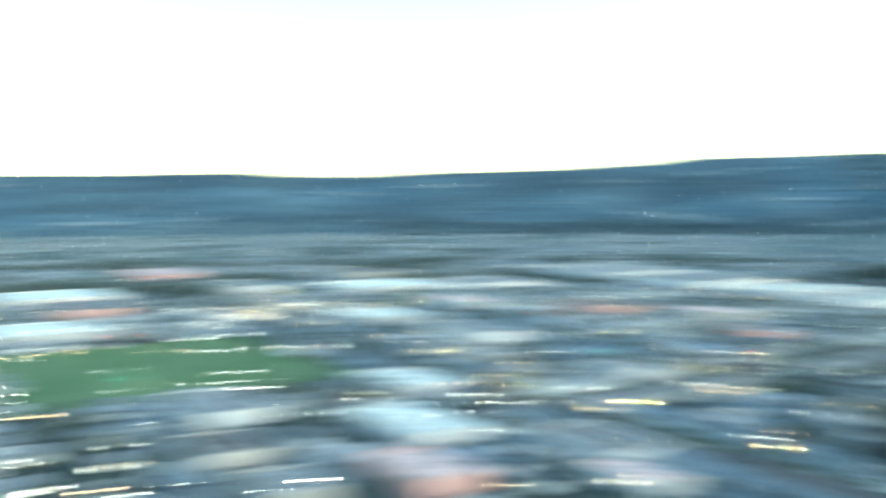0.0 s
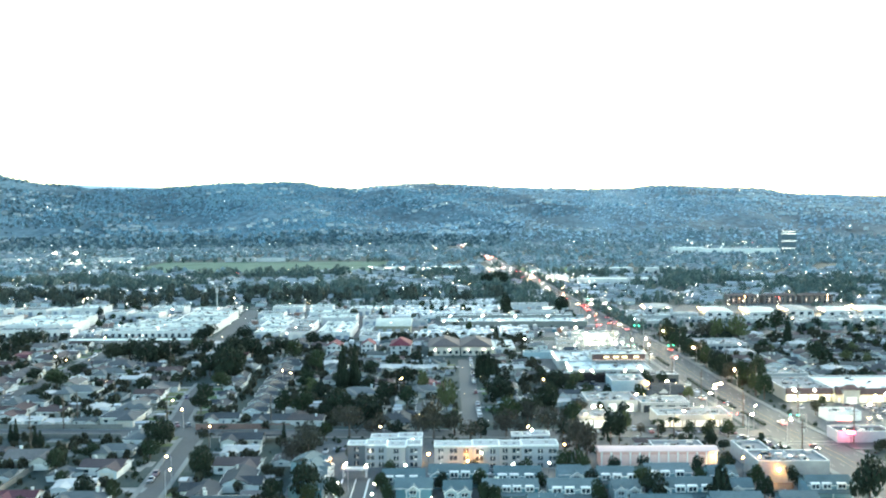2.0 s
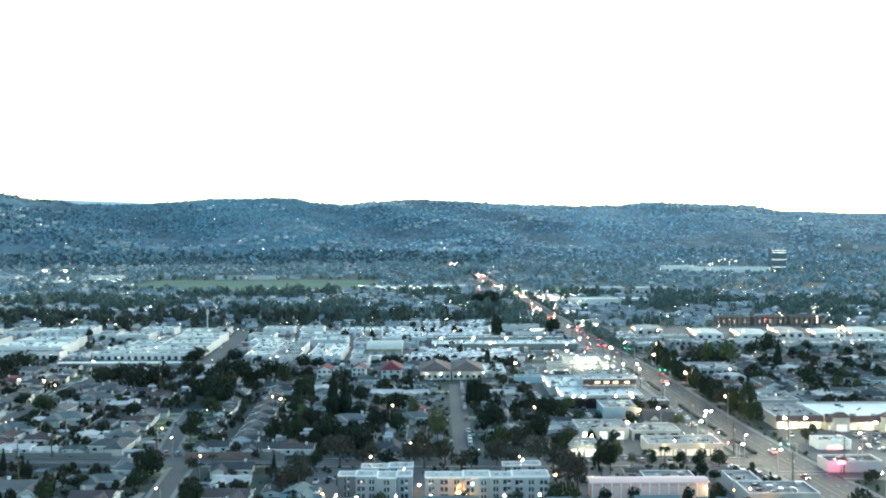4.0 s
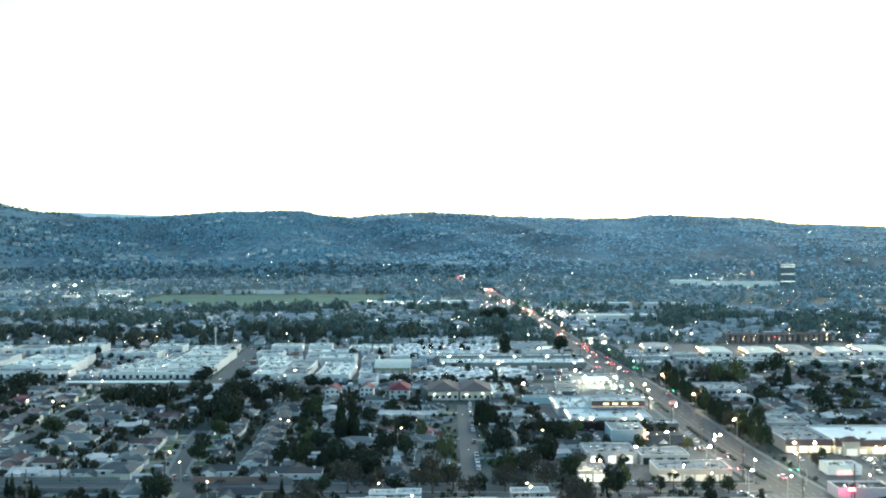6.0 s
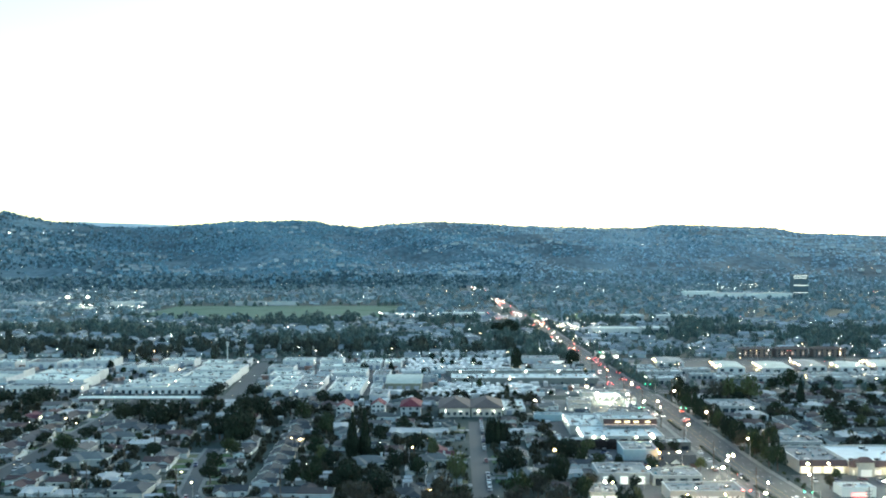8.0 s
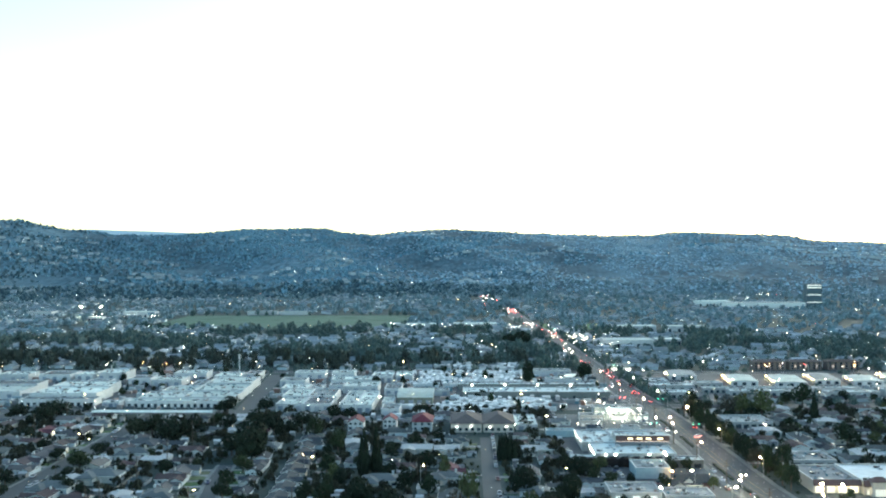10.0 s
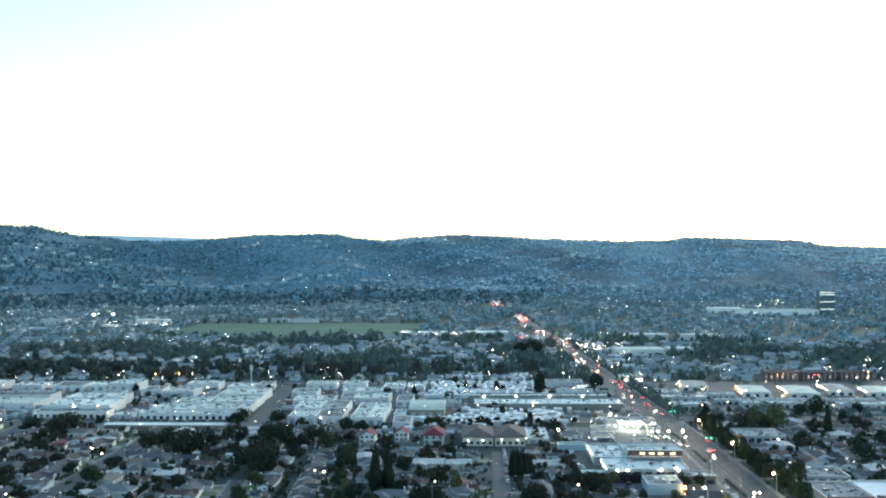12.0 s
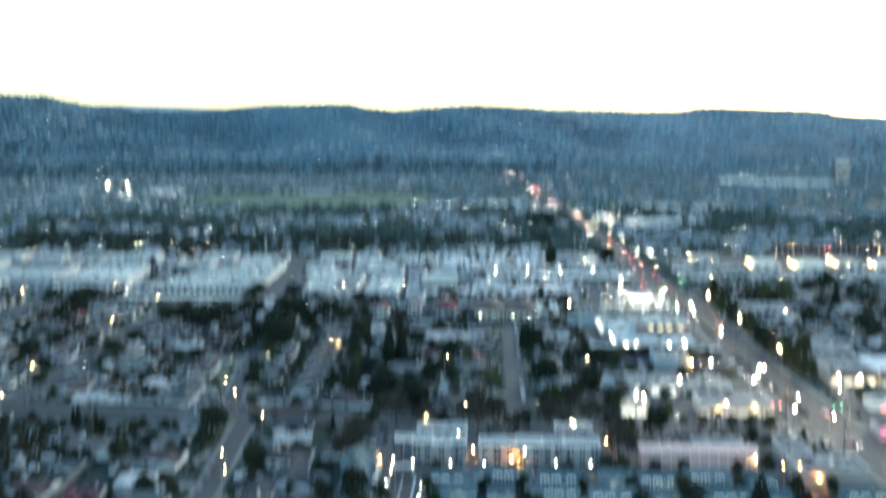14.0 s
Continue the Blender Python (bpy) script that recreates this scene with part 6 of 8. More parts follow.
# dark flat-roofed carports and a terracotta wall by the through street
t = thing("carport", "dark flat carport roof beside the street", "carport", "carports")
part("roof", Shape().box(-86, 357.5, 2.6, -62, 364, 2.95), M["roof_slate"], t)
for i in range(5):
    for y in (358, 363.5):
        part("post", Shape().box(-85.6 + 5.8 * i - 0.1, y - 0.1, -0.05, -85.6 + 5.8 * i + 0.1, y + 0.1, 2.6), M["metal"], t)
claim_box(-86, 357, -62, 364)
t = thing("garden_wall", "terracotta block wall along the through street", "wall")
part("wall", Shape().box(-100, 378.2, -0.1, -62, 378.6, 2.4), M["terracotta"], t)
part("coping", Shape().box(-100.1, 378.1, 2.4, -61.9, 378.7, 2.52), M["block_wall"], t)
# small globe lamps before the flats
def globe_lamp(x, y, h, key="lamp_cool"):
    t = thing("garden_lamp", "short garden lamp with a bright globe", "lamp", "garden lamps")
    part("post", Shape().tube((0, 0, -0.05), (0, 0, h), 0.07, 0.05, 6), M["dark_metal"], t)
    g = Shape()
    for z0, z1, r0, r1 in ((0, 0.2, 0.12, 0.3), (0.2, 0.42, 0.3, 0.3), (0.42, 0.6, 0.3, 0.1)):
        g.tube((0, 0, h + z0), (0, 0, h + z1), r0, r1, 8)
    part("globe", g, M[key], t)
    place(t, x, y)


for x, y, h in ((-33, 314.5, 3.2), (-26, 312.5, 3.0), (-13, 313, 3.0), (-1.5, 314, 3.0), (23, 313.5, 3.0), (35, 314, 3.2), (-11, 334, 6.5), (12.5, 316.5, 6.2), (32, 343, 7.5), (-33.5, 296, 2.2), (-22, 295, 2.2), (-33.5, 284, 2.2), (-22, 284, 2.2), (41, 293, 2.4), (56, 293, 2.4), (14, 294, 2.4), (66, 294, 2.4), (-4, 279, 2.4), (30, 280, 2.4), (95, 294, 2.4), (-60, 268, 2.4)):
    globe_lamp(x, y, h)
for x, y, h in ((10.5, 315.5, 2.6), (-5.5, 327, 3.0), (-38, 318, 2.4), (-44, 272, 2.4)):
    globe_lamp(x, y, h, "lamp_orange")
for x in range(58, 94, 10):
    globe_lamp(x, 312.5, 0.8, "lamp_cool" if x % 20 else "lamp_orange")

# pale blocks of the western quarter
for i, (x, y, w, d, h) in enumerate(((-360, 130, 46, 26, 6), (-300, 110, 30, 22, 5), (-240, 150, 34, 22, 6), (-470, 330, 60, 30, 7), (-400, 290, 30, 24, 5), (-520, 480, 50, 34, 7), (-610, 420, 56, 30, 6), (-680, 300, 60, 40, 7), (-720, 160, 70, 36, 8), (-640, 240, 40, 30, 6), (-450, 520, 44, 30, 6), (-380, 470, 36, 24, 5), (-820, 320, 80, 40, 8), (-900, 480, 90, 50, 8), (-1000, 300, 90, 50, 8), (-330, 320, 28, 18, 5), (-250, 110, 26, 18, 5), (-180, 130, 28, 18, 5), (-200, 200, 26, 16, 5), (-160, 100, 24, 18, 5))):
    if road_gap(x, y) > 4:
        flat_block(x - w / 2, y - d / 2, x + w / 2, y + d / 2, h, wall=("white", "beige", "pink")[i % 3], roof=("white_roof", "roof_tan", "panel", "grey_roof")[i % 4], doors=0, vents=0, label="pale flat-roofed block in the western quarter", name="town_block", category="building")

# ---------------------------------------------------------------- houses street by street
# houses set out block by block: x, y, size, roof kind, turn
SOUTH_BLOCK = [(-144, 330, 1.18, 4, 0), (-147, 312, 0.75, 6, 0), (-119, 341, 0.95, 1, 0), (-115, 319, 1.1, 2, 0), (-127, 312, 0.7, 6, 90), (-130, 287, 0.8, 5, 0), (-117, 299, 0.9, 7, 0), (-109, 281, 1.1, 1, 0),
               (-73, 340, 0.94, 7, 0), (-76, 356, 1.0, 3, 0), (-70, 320, 1.14, 2, 0), (-66, 302, 1.1, 3, 90), (-57, 287, 0.7, 4, 0), (-66, 276, 1.2, 6, 0), (-56, 329, 0.7, 6, 90), (-112, 262, 0.86, 2, 0), (-160, 340, 0.8, 0, 0), (-148, 290, 1.0, 2, 0)]
WEST_BLOCK = [(-172, 391, 0.9, 7, 0), (-159, 389, 0.75, 7, 0), (-148, 391, 0.7, 6, 0), (-186, 424, 1.25, 1, 0), (-172, 446, 1.3, 1, 0), (-172, 469, 0.84, 2, 90), (-217, 461, 0.91, 4, 0), (-134, 393, 1.2, 0, 0), (-136, 412, 1.1, 1, 90),
              (-137, 428, 0.75, 4, 90), (-138, 443, 1.05, 2, 0), (-153, 442, 0.7, 0, 0), (-142, 479, 0.95, 2, 0), (-146, 505, 1.04, 2, 0), (-174, 496, 1.18, 1, 0), (-177, 519, 1.3, 0, 0), (-189, 484, 0.9, 7, 0), (-151, 560, 0.92, 1, 0)]
OUTER_BLOCK = [(-221, 489, 1.1, 6, 90), (-241, 525, 1.04, 2, 0), (-228, 545, 1.2, 0, 0), (-247, 590, 1.17, 4, 0), (-225, 440, 1.0, 3, 90), (-224, 415, 1.0, 1, 90), (-228, 570, 1.0, 7, 0), (-232, 605, 1.0, 2, 0), (-185, 400, 0.8, 2, 90)]
ROW_BLOCK = [(-92, 392, 0.93, 3, 0), (-71, 388, 1.0, 3, 0), (-82, 409, 0.89, 3, 90), (-82, 425, 0.93, 3, 90), (-83, 442, 0.97, 3, 90), (-84, 460, 0.97, 3, 90), (-85, 478, 0.98, 3, 90), (-86, 496, 0.99, 3, 90), (-87, 515, 0.99, 6, 90), (-88, 533, 0.99, 3, 90), (-99, 420, 0.76, 3, 270), (-101, 440, 0.71, 3, 270), (-103, 462, 0.75, 3, 270), (-105, 490, 0.8, 3, 270), (-90, 556, 1.0, 3, 90), (-91, 590, 1.0, 3, 90), (-92, 610, 1.0, 6, 90)]
CENTRE_BLOCK = [(-20, 386, 1.1, 0, 0), (-39, 439, 1.25, 1, 0), (-36, 408, 0.82, 0, 90), (-18, 398, 0.7, 0, 90), (-17, 430, 0.75, 7, 0), (-26, 510, 1.2, 7, 0), (-12, 478, 0.84, 6, 0), (-9, 447, 1.05, 1, 0), (-6, 494, 0.75, 0, 90), (-40, 500, 0.89, 3, 0), (-10, 511, 1.0, 7, 0),
                (-42, 535, 0.85, 4, 0), (-71, 480, 0.84, 0, 90), (-30, 471, 0.8, 2, 0), (-5, 419, 0.75, 6, 90), (-28, 542, 0.8, 2, 0), (-6, 540, 0.8, 6, 0), (-38, 482, 0.7, 0, 0)]
EAST_BLOCK = [(29, 469, 0.78, 6, 0), (38, 508, 1.2, 7, 0), (28, 441, 0.78, 3, 0), (41, 486, 0.8, 4, 90), (30, 406, 0.72, 0, 90), (42, 432, 0.75, 6, 0), (52, 424, 0.74, 7, 0), (29, 528, 0.8, 2, 0), (44, 530, 0.8, 0, 0), (30, 548, 0.8, 6, 0), (58, 440, 0.8, 3, 0), (43, 400, 0.8, 2, 0)]
put(HOUSES[3], 100, 436, 0, 0, 0.8)
put(HOUSES[2], 75, 350, 0, 0, 0.62)
claim_plot(75, 350)
for block in (SOUTH_BLOCK, WEST_BLOCK, OUTER_BLOCK, ROW_BLOCK, CENTRE_BLOCK, EAST_BLOCK):
    for x, y, size, k, turn in block:
        if road_gap(x, y) > 3.5:
            put(HOUSES[k], x, y, turn + rnd.uniform(-3, 3), 0, 0.86 * size)
            NEAR_HOUSES += 1
            claim_plot(x, y)
houses_along("a", 262, 470)
houses_along("d", 385, 620)
for i in range(700):
    x, y = rnd.uniform(150, 330), rnd.uniform(462, 682)
    if road_gap(x, y) > 8 and clear(x, y, 7.6) and abs(x) < y * 0.54 + 10 and not (148 < x < 205 and 490 < y < 545):
        put(HOUSES[rnd.choice((0, 2, 3, 3, 6, 6, 7))], x, y, rnd.choice((0, 90, 180, 270)), 0, rnd.uniform(0.7, 0.9))
        NEAR_HOUSES += 1
        claim_plot(x, y)
houses_along("park", 380, 545)
houses_along("east", 150, 520)
houses_along("east_side", 360, 640)
houses_along("e", 262, 620)
houses_along("cross", -600, -330)
houses_along("f", 395, 625)
houses_along("south", -560, -60)
houses_along("g", 262, 620)
# single houses in the middle of the blocks
for i in range(900):
    x, y = (rnd.uniform(-330, 60), rnd.uniform(380, 615)) if i < 500 else (rnd.uniform(150, 330), rnd.uniform(460, 680))
    if NEAR_HOUSES < 292 and road_gap(x, y) > 9 and clear(x, y, 6.5):
        put(HOUSES[rnd.randrange(8)], x, y, rnd.choice((0, 90, 180, 270)), 0, rnd.uniform(0.75, 0.95))
        NEAR_HOUSES += 1
        claim_plot(x, y)
solid("front_lawn", LAWN, M["lawn"], "green and dry front lawns along the streets", "lawn")
solid("driveway", DRIVE, M["drive"], "pale concrete driveways", "driveway")

# ---------------------------------------------------------------- street lamps, poles, signals
def lamp_kind(name, glowing, label, h=8.5, size=0.22):
    t = thing(name, label, "street lamp", "street lamps")
    part("pole", Shape().tube((0, 0, 0), (0, 0, h), 0.11, 0.07, 6), M["metal"], t)
    part("arm", Shape().tube((0, 0, h - 0.1), (1.6, 0, h + 0.25), 0.05, 0.04, 5), M["metal"], t)
    part("lamp_head", Shape().box(1.2, -size / 2, h + 0.05, 1.2 + 2 * size, size / 2, h + 0.4, 0.06), M[glowing], t)
    return t


LAMP_WARM = kind(lamp_kind("street_lamp", "lamp_warm", "street lamp on a metal pole with a warm light"))
LAMP_WHITE = kind(lamp_kind("street_lamp", "lamp_white", "street lamp on a metal pole with a white light"))
LAMP_ROAD = kind(lamp_kind("street_lamp", "lamp_road", "tall boulevard lamp with a bright warm light", 9.5, 0.22))
LAMP_ORANGE = kind(lamp_kind("street_lamp", "lamp_orange", "street lamp with an orange sodium light"))
BIG_LAMP = kind(lamp_kind("car_park_lamp", "lamp_lot", "tall car park lamp with a glaring warm head", 9.0, 0.5))
FIELD_LAMP = kind(lamp_kind("floodlight_mast", "lamp_white", "tall sports floodlight mast, lit", 21.0, 2.6))
lamps = 0
for road, step, kinds in (("a", 90, [LAMP_WARM]), ("d", 85, [LAMP_WARM]), ("cross", 95, [LAMP_WARM]), ("e", 90, [LAMP_WARM]), ("boulevard", 32, [LAMP_ROAD]), ("side", 30, [LAMP_ROAD]), ("mall", 26, [LAMP_WARM]), ("north", 64, [LAMP_WHITE, LAMP_WHITE, LAMP_WARM]), ("south", 70, [LAMP_WARM]), ("east", 45, [LAMP_WARM])):
    run, side = step * 0.6, 1
    pts = SAMPLES[road]
    for (x, y, dx, dy), (x1, y1, ex, ey) in zip(pts, pts[1:]):
        run += hypot(x1 - x, y1 - y)
        if run > step and y < 1250:
            run, side = 0, -side
            if road == "boulevard" and y > 640:
                kinds = [LAMP_WHITE, LAMP_WARM]
            off = side * (WIDTH[road] / 2 + 0.8)
            put(kinds[lamps % len(kinds)], x + dy * off, y - dx * off, math.degrees(atan2(dx * side, -dy * side)))
            lamps += 1
for i, (x, y) in enumerate([(-86, 289), (-87, 349), (-226, 516), (-212, 512), (-76, 459), (-79, 462), (-30, 292)]):
    put(LAMP_WARM, x, y, rnd.uniform(0, 360))
for i, (x, y) in enumerate([(-22, 345), (32, 345), (48, 340), (-21, 441), (45, 437), (171, 542), (152, 505), (-99, 629), (-88, 640), (-36, 654), (-58, 640), (0, 655), (40, 656), (90, 655), (14, 741), (44, 741), (76, 741), (-190, 646), (-263, 651), (-280, 650), (-214, 742), (175, 735), (205, 728), (238, 730), (272, 728), (308, 730)]):
    put(LAMP_WARM if i < 5 or i % 3 == 0 else LAMP_WHITE, x, y, rnd.uniform(0, 360))
for x, y in ((116.9, 361), (118.3, 411), (121, 419), (111.6, 400), (102.7, 428), (58, 376), (98.3, 466), (152, 405), (160, 408), (112, 560), (118, 545), (80, 400), (185, 398), (205, 412), (225, 396), (245, 412), (265, 398), (172, 378), (88, 592), (108, 590), (88, 620), (50, 566)):
    put(BIG_LAMP, x, y, rnd.uniform(0, 360))
for x, y in ((95.5, 299), (101, 299.5), (-262, 826), (-283, 826), (255, 815), (262, 822), (330, 812)):
    put(LAMP_ORANGE, x, y, 90)
for x, y in ((-574, 1408), (-544, 1410)):
    put(FIELD_LAMP, x, y, 270)

def pole_kind():
    t = thing("utility_pole", "weathered wooden utility pole with crossarms", "utility pole", "utility poles")
    part("pole", Shape().tube((0, 0, -0.2), (0, 0, 14), 0.26, 0.18, 7), M["wood_pole"], t)
    for z in (12.3, 11.2):
        part("crossarm", Shape().box(-1.4, -0.07, z, 1.4, 0.07, z + 0.14), M["wood_pole"], t)
    part("transformer", Shape().tube((0.35, 0, 9.6), (0.35, 0, 10.7), 0.26, 0.26, 8), M["metal"], t)
    return t


POLE = kind(pole_kind())
pts = SAMPLES["boulevard"]
for i, (x, y, dx, dy) in enumerate(pts[:140]):
    if i % 9 == 3 and y > 290:
        put(POLE, x + 14.5, y, 0)
    if i % 10 == 6 and y > 290:
        put(POLE, x - 14.3, y, 0)
for x in range(-280, -55, 42):
    put(POLE, x, 380.5, 90)
for y in range(300, 600, 45):
    put(POLE, -152, y, 0)
    put(POLE, -250, y + 20, 0)
mast = thing("radio_mast", "tall white pole with antennas", "mast")
part("pole", Shape().tube((0, 0, 0), (0, 0, 24), 0.45, 0.3, 8), M["white"], mast)
for z in (20.5, 22.6):
    for k in range(3):
        a = 2.1 * k
        part("antenna", Shape().box(cos(a) * 1.0 - 0.25, sin(a) * 1.0 - 0.25, z, cos(a) * 1.0 + 0.25, sin(a) * 1.0 + 0.25, z + 1.6), M["white"], mast)
place(mast, -181, 757)


def signal_kind(name, key, label):
    t = thing(name, label, "traffic light", "traffic lights")
    part("pole", Shape().tube((0, 0, 0), (0, 0, 6), 0.12, 0.1, 6), M["metal"], t)
    part("arm", Shape().tube((0, 0, 5.9), (-7, 0, 6.3), 0.08, 0.05, 6), M["metal"], t)
    for k, x in enumerate((-6.5, -3.5)):
        hd = part("signal_head", Shape().box(x - 0.22, -0.2, 5.6, x + 0.22, 0.15, 6.7), M["dark_metal"], t)
        part("light", Shape().tube((x, -0.32, 5.85 if key == "lamp_green" else 6.45), (x, -0.2, 5.85 if key == "lamp_green" else 6.45), 0.2, 0.2, 8), M[key], hd)
    return t


GREEN = kind(signal_kind("traffic_light", "lamp_green", "traffic light on a mast arm showing green"))
RED = kind(signal_kind("traffic_light", "lamp_red", "traffic light on a mast arm showing red"))
for x, y in ((144, 374), (140, 560), (116, 562), (138, 652), (135, 838), (108, 838), (118, 1200)):
    put(GREEN, x, y)
for x, y in ((120, 374), (112, 652), (300, 838), (96, 1198), (60, 1188)):
    put(RED, x, y)

# ---------------------------------------------------------------- cars
def car_kind(i, lit):
    t = thing("car", ("car with headlights and tail lights on, on the boulevard" if lit else "parked car at the kerb"), "car", "moving cars" if lit else "parked cars")
    tall = (0.0, 0.25, 0.05)[i % 3]
    prof = [(-2.2, 0.35), (-2.25, 0.72), (-1.9, 0.86), (-0.95, 0.95 + tall), (1.5 + tall, 0.98 + tall), (2.15, 0.9 + tall), (2.22, 0.4)]
    s = Shape().extrude(prof, -0.88, 0.88)
    s.box(-0.72, -0.4, 1.42 + tall, 0.72, 1.05 + 2 * tall, 1.5 + tall, 0.04)
    part("body", s, M["car"], t)
    cab = [(-1.0, 0.95 + tall), (-0.35, 1.42 + tall), (1.0 + 2 * tall, 1.44 + tall), (1.65 + tall, 0.98 + tall)]
    part("cabin", Shape().extrude(cab, -0.76, 0.76), M["car_glass"], t)
    wh = Shape().tube((-0.11, 0, 0), (0.11, 0, 0), 0.33, 0.33, 10).mesh("wheel", M["tyre"])
    for x in (-0.8, 0.8):
        for y in (-1.4, 1.35):
            part("wheel", wh, M["tyre"], t).location = (x, y, 0.33)
        part("headlight", Shape().box(x - 0.2, -2.3, 0.58, x + 0.12 if x > 0 else x + 0.2, -2.12, 0.78), M["head" if lit else "lens_off"], t)
        part("tail_light", Shape().box(x - 0.2, 2.12, 0.62, x + 0.15, 2.28, 0.86), M["tail" if lit else "lens_off"], t)
    return t


PARKED = [kind(car_kind(i, False)) for i in range(3)]
MOVING = [kind(car_kind(i, True)) for i in range(2)]


def line_at(road, y):
    for x, yy, dx, dy in SAMPLES[road]:
        if yy >= y:
            return x, dx, dy
    return SAMPLES[road][-1][0], 0, 1


ncar = 0
y = 305.0
while y < 900:
    for lane in (-9.2, -5.8, -2.6, 2.9, 5.8, 9.2):
        busy = 0.5 if lane > 0 and 735 < y < 850 else 0.26 if lane > 0 and 420 < y < 470 else 0.07
        if rnd.random() < busy and ncar < 50:
            yy = y + rnd.uniform(-4, 4)
            x, dx, dy = line_at("boulevard", yy)
            put(MOVING[ncar % 2], x + lane, yy, math.degrees(atan2(-dx, dy)) + (0 if lane < 0 else 180), 0.03)
            ncar += 1
    y += 13
for road, y0, y1, p in (("a", 262, 470, 0.35), ("d", 400, 610, 0.3), ("park", 385, 545, 1.7), ("e", 260, 600, 0.3)):
    for side in ((1,) if road == "park" else (-1, 1)):
        y = y0
        while y < y1:
            y += 6.4
            if rnd.random() < p * 0.38:
                x, dx, dy = line_at(road, y)
                if road_gap(x, y, road) > 3:
                    put(PARKED[rnd.randrange(3)], x + side * (WIDTH[road] / 2 - 1.2), y, math.degrees(atan2(-dx, dy)) + (180 if side > 0 else 0), 0.07)
for row in (376, 399, 411):
    for i in range(14):
        if rnd.random() < 0.4:
            put(PARKED[rnd.randrange(3)], 181 + 3.1 * i + rnd.uniform(-0.2, 0.2), row, rnd.choice((0, 180)), 0.03)
for y in (415, 417.8):
    for i in range(7):
        if rnd.random() < 0.7:
            put(PARKED[rnd.randrange(3)], 156 + 3.1 * i, y - 3, 0, 0.03) if y < 416 else None

# ---------------------------------------------------------------- more town trees, one by one
for i in range(18):
    y = 432 + 10.5 * i
    x, dx, dy = line_at("boulevard", y)
    put_tree(rnd.choice(BROAD + ROUND + OLIVE[1:] + RUSSET), x + 15.5 + rnd.uniform(-1.5, 3), y + rnd.uniform(-2, 2), rnd.uniform(3.6, 5.2), rnd.uniform(10, 15))
for x, y, r, h in ((62, 363, 2.6, 6), (68, 364, 2.8, 6.5), (76, 363, 2.6, 6), (84, 364, 2.4, 6), (70, 331, 2.6, 6), (95, 332, 2.8, 6), (98, 345, 3, 7), (88, 345, 2.6, 6), (116, 345, 2.4, 5), (158, 400, 3, 7), (166, 414, 2.6, 6), (66, 436, 4, 8), (76, 438, 3, 7), (90, 432, 3.5, 8), (112, 432, 3, 7), ) + (
    (60, 445, 4, 9), (66, 468, 4, 8), (100, 464, 3, 9), (108, 466, 3.5, 8), (58, 400, 4, 9), (66, 398, 3, 7), (76, 399, 3, 7), (164, 320, 5, 13), (158, 306, 4, 11), (-50, 350, 4, 9), (14, 361, 4.5, 9), (-46, 360, 4, 8), (-18, 362, 4, 8), (30, 362, 4, 8), (47, 358, 4, 9), (53, 352, 3.8, 10),
                   ) + (
    (-18, 311, 2.6, 6), (10, 312, 2.4, 6), (27, 311, 2.6, 6.5), (56, 312, 3, 7), (66, 312, 2.8, 7), (84, 312, 2.6, 7), (96, 320, 3, 6), (94, 311, 3, 7), ) + (
    (62, 294, 3.2, 9), (98, 294, 3.4, 9), (11, 294, 3, 8), (-1, 294, 2.6, 7), (46, 294, 2.8, 8), (30, 294, 2.6, 7), (80, 294, 3, 8), (-20, 294, 3, 7), (12, 280, 3, 8), (46, 279, 3.2, 9), (64, 279, 2.6, 7), (80, 279, 3, 8), (96, 281, 3.4, 9), (-17, 281, 3, 7), (110, 296, 3, 8), (-40, 276, 4, 9), (-52, 282, 4, 9)):
    put_tree(rnd.choice(BROAD[:3] + DARK + RUSSET + OLIVE[1:] if y > 340 else BROAD + DARK), x, y, r, h)
    claim(x, y, r * 0.6)
EAST_WOOD, WORKS_TREES = [], []
for i in range(2600):
    x, y = rnd.uniform(150, 340), rnd.uniform(462, 682)
    r = rnd.uniform(2.2, 4.6)
    if len(EAST_WOOD) < 78 and road_gap(x, y) > 2 and abs(x) < y * 0.56 + 20 and not (148 < x < 205 and 490 < y < 548) and clear(x, y, r * 0.45):
        EAST_WOOD.append((x, y))
        put_tree(rnd.choice(BROAD + OLIVE + ROUND + RUSSET), x, y, r, r * rnd.uniform(1.5, 2.2))
        claim(x, y, r * 0.55)
for i in range(900):
    x, y, r = rnd.uniform(-320, 112), rnd.uniform(636, 822), rnd.uniform(1.8, 4.2)
    if len(WORKS_TREES) < 46 and road_gap(x, y) > 0.5 and clear(x, y, r * 0.6):
        WORKS_TREES.append((x, y))
        put_tree(rnd.choice(BROAD + DARK + CYPRESS[:1]), x, y, r * 0.9, r * rnd.uniform(1.7, 2.6))
        claim(x, y, r * 0.7)
hedge = leaf_cloud([(-170 + 1.5 * i, 421.5, 1.6, 1.5, 1.5) for i in range(11)], 900, 0.28, 7)
tagged(new("hedge", cloud_mesh("hedge", hedge, M["leaf_dark"])), "long dark clipped garden hedge", "hedge", "hedges")
n_tree, garden, LAWN2, PATHS = 0, [], Shape(), Shape()
for i in range(12):
    claim(-128 - 0.1 * i, 398 + 6.5 * i, 3.2)
    claim(-105 - 0.8 * i, 398 + 6.5 * i, 2.5)
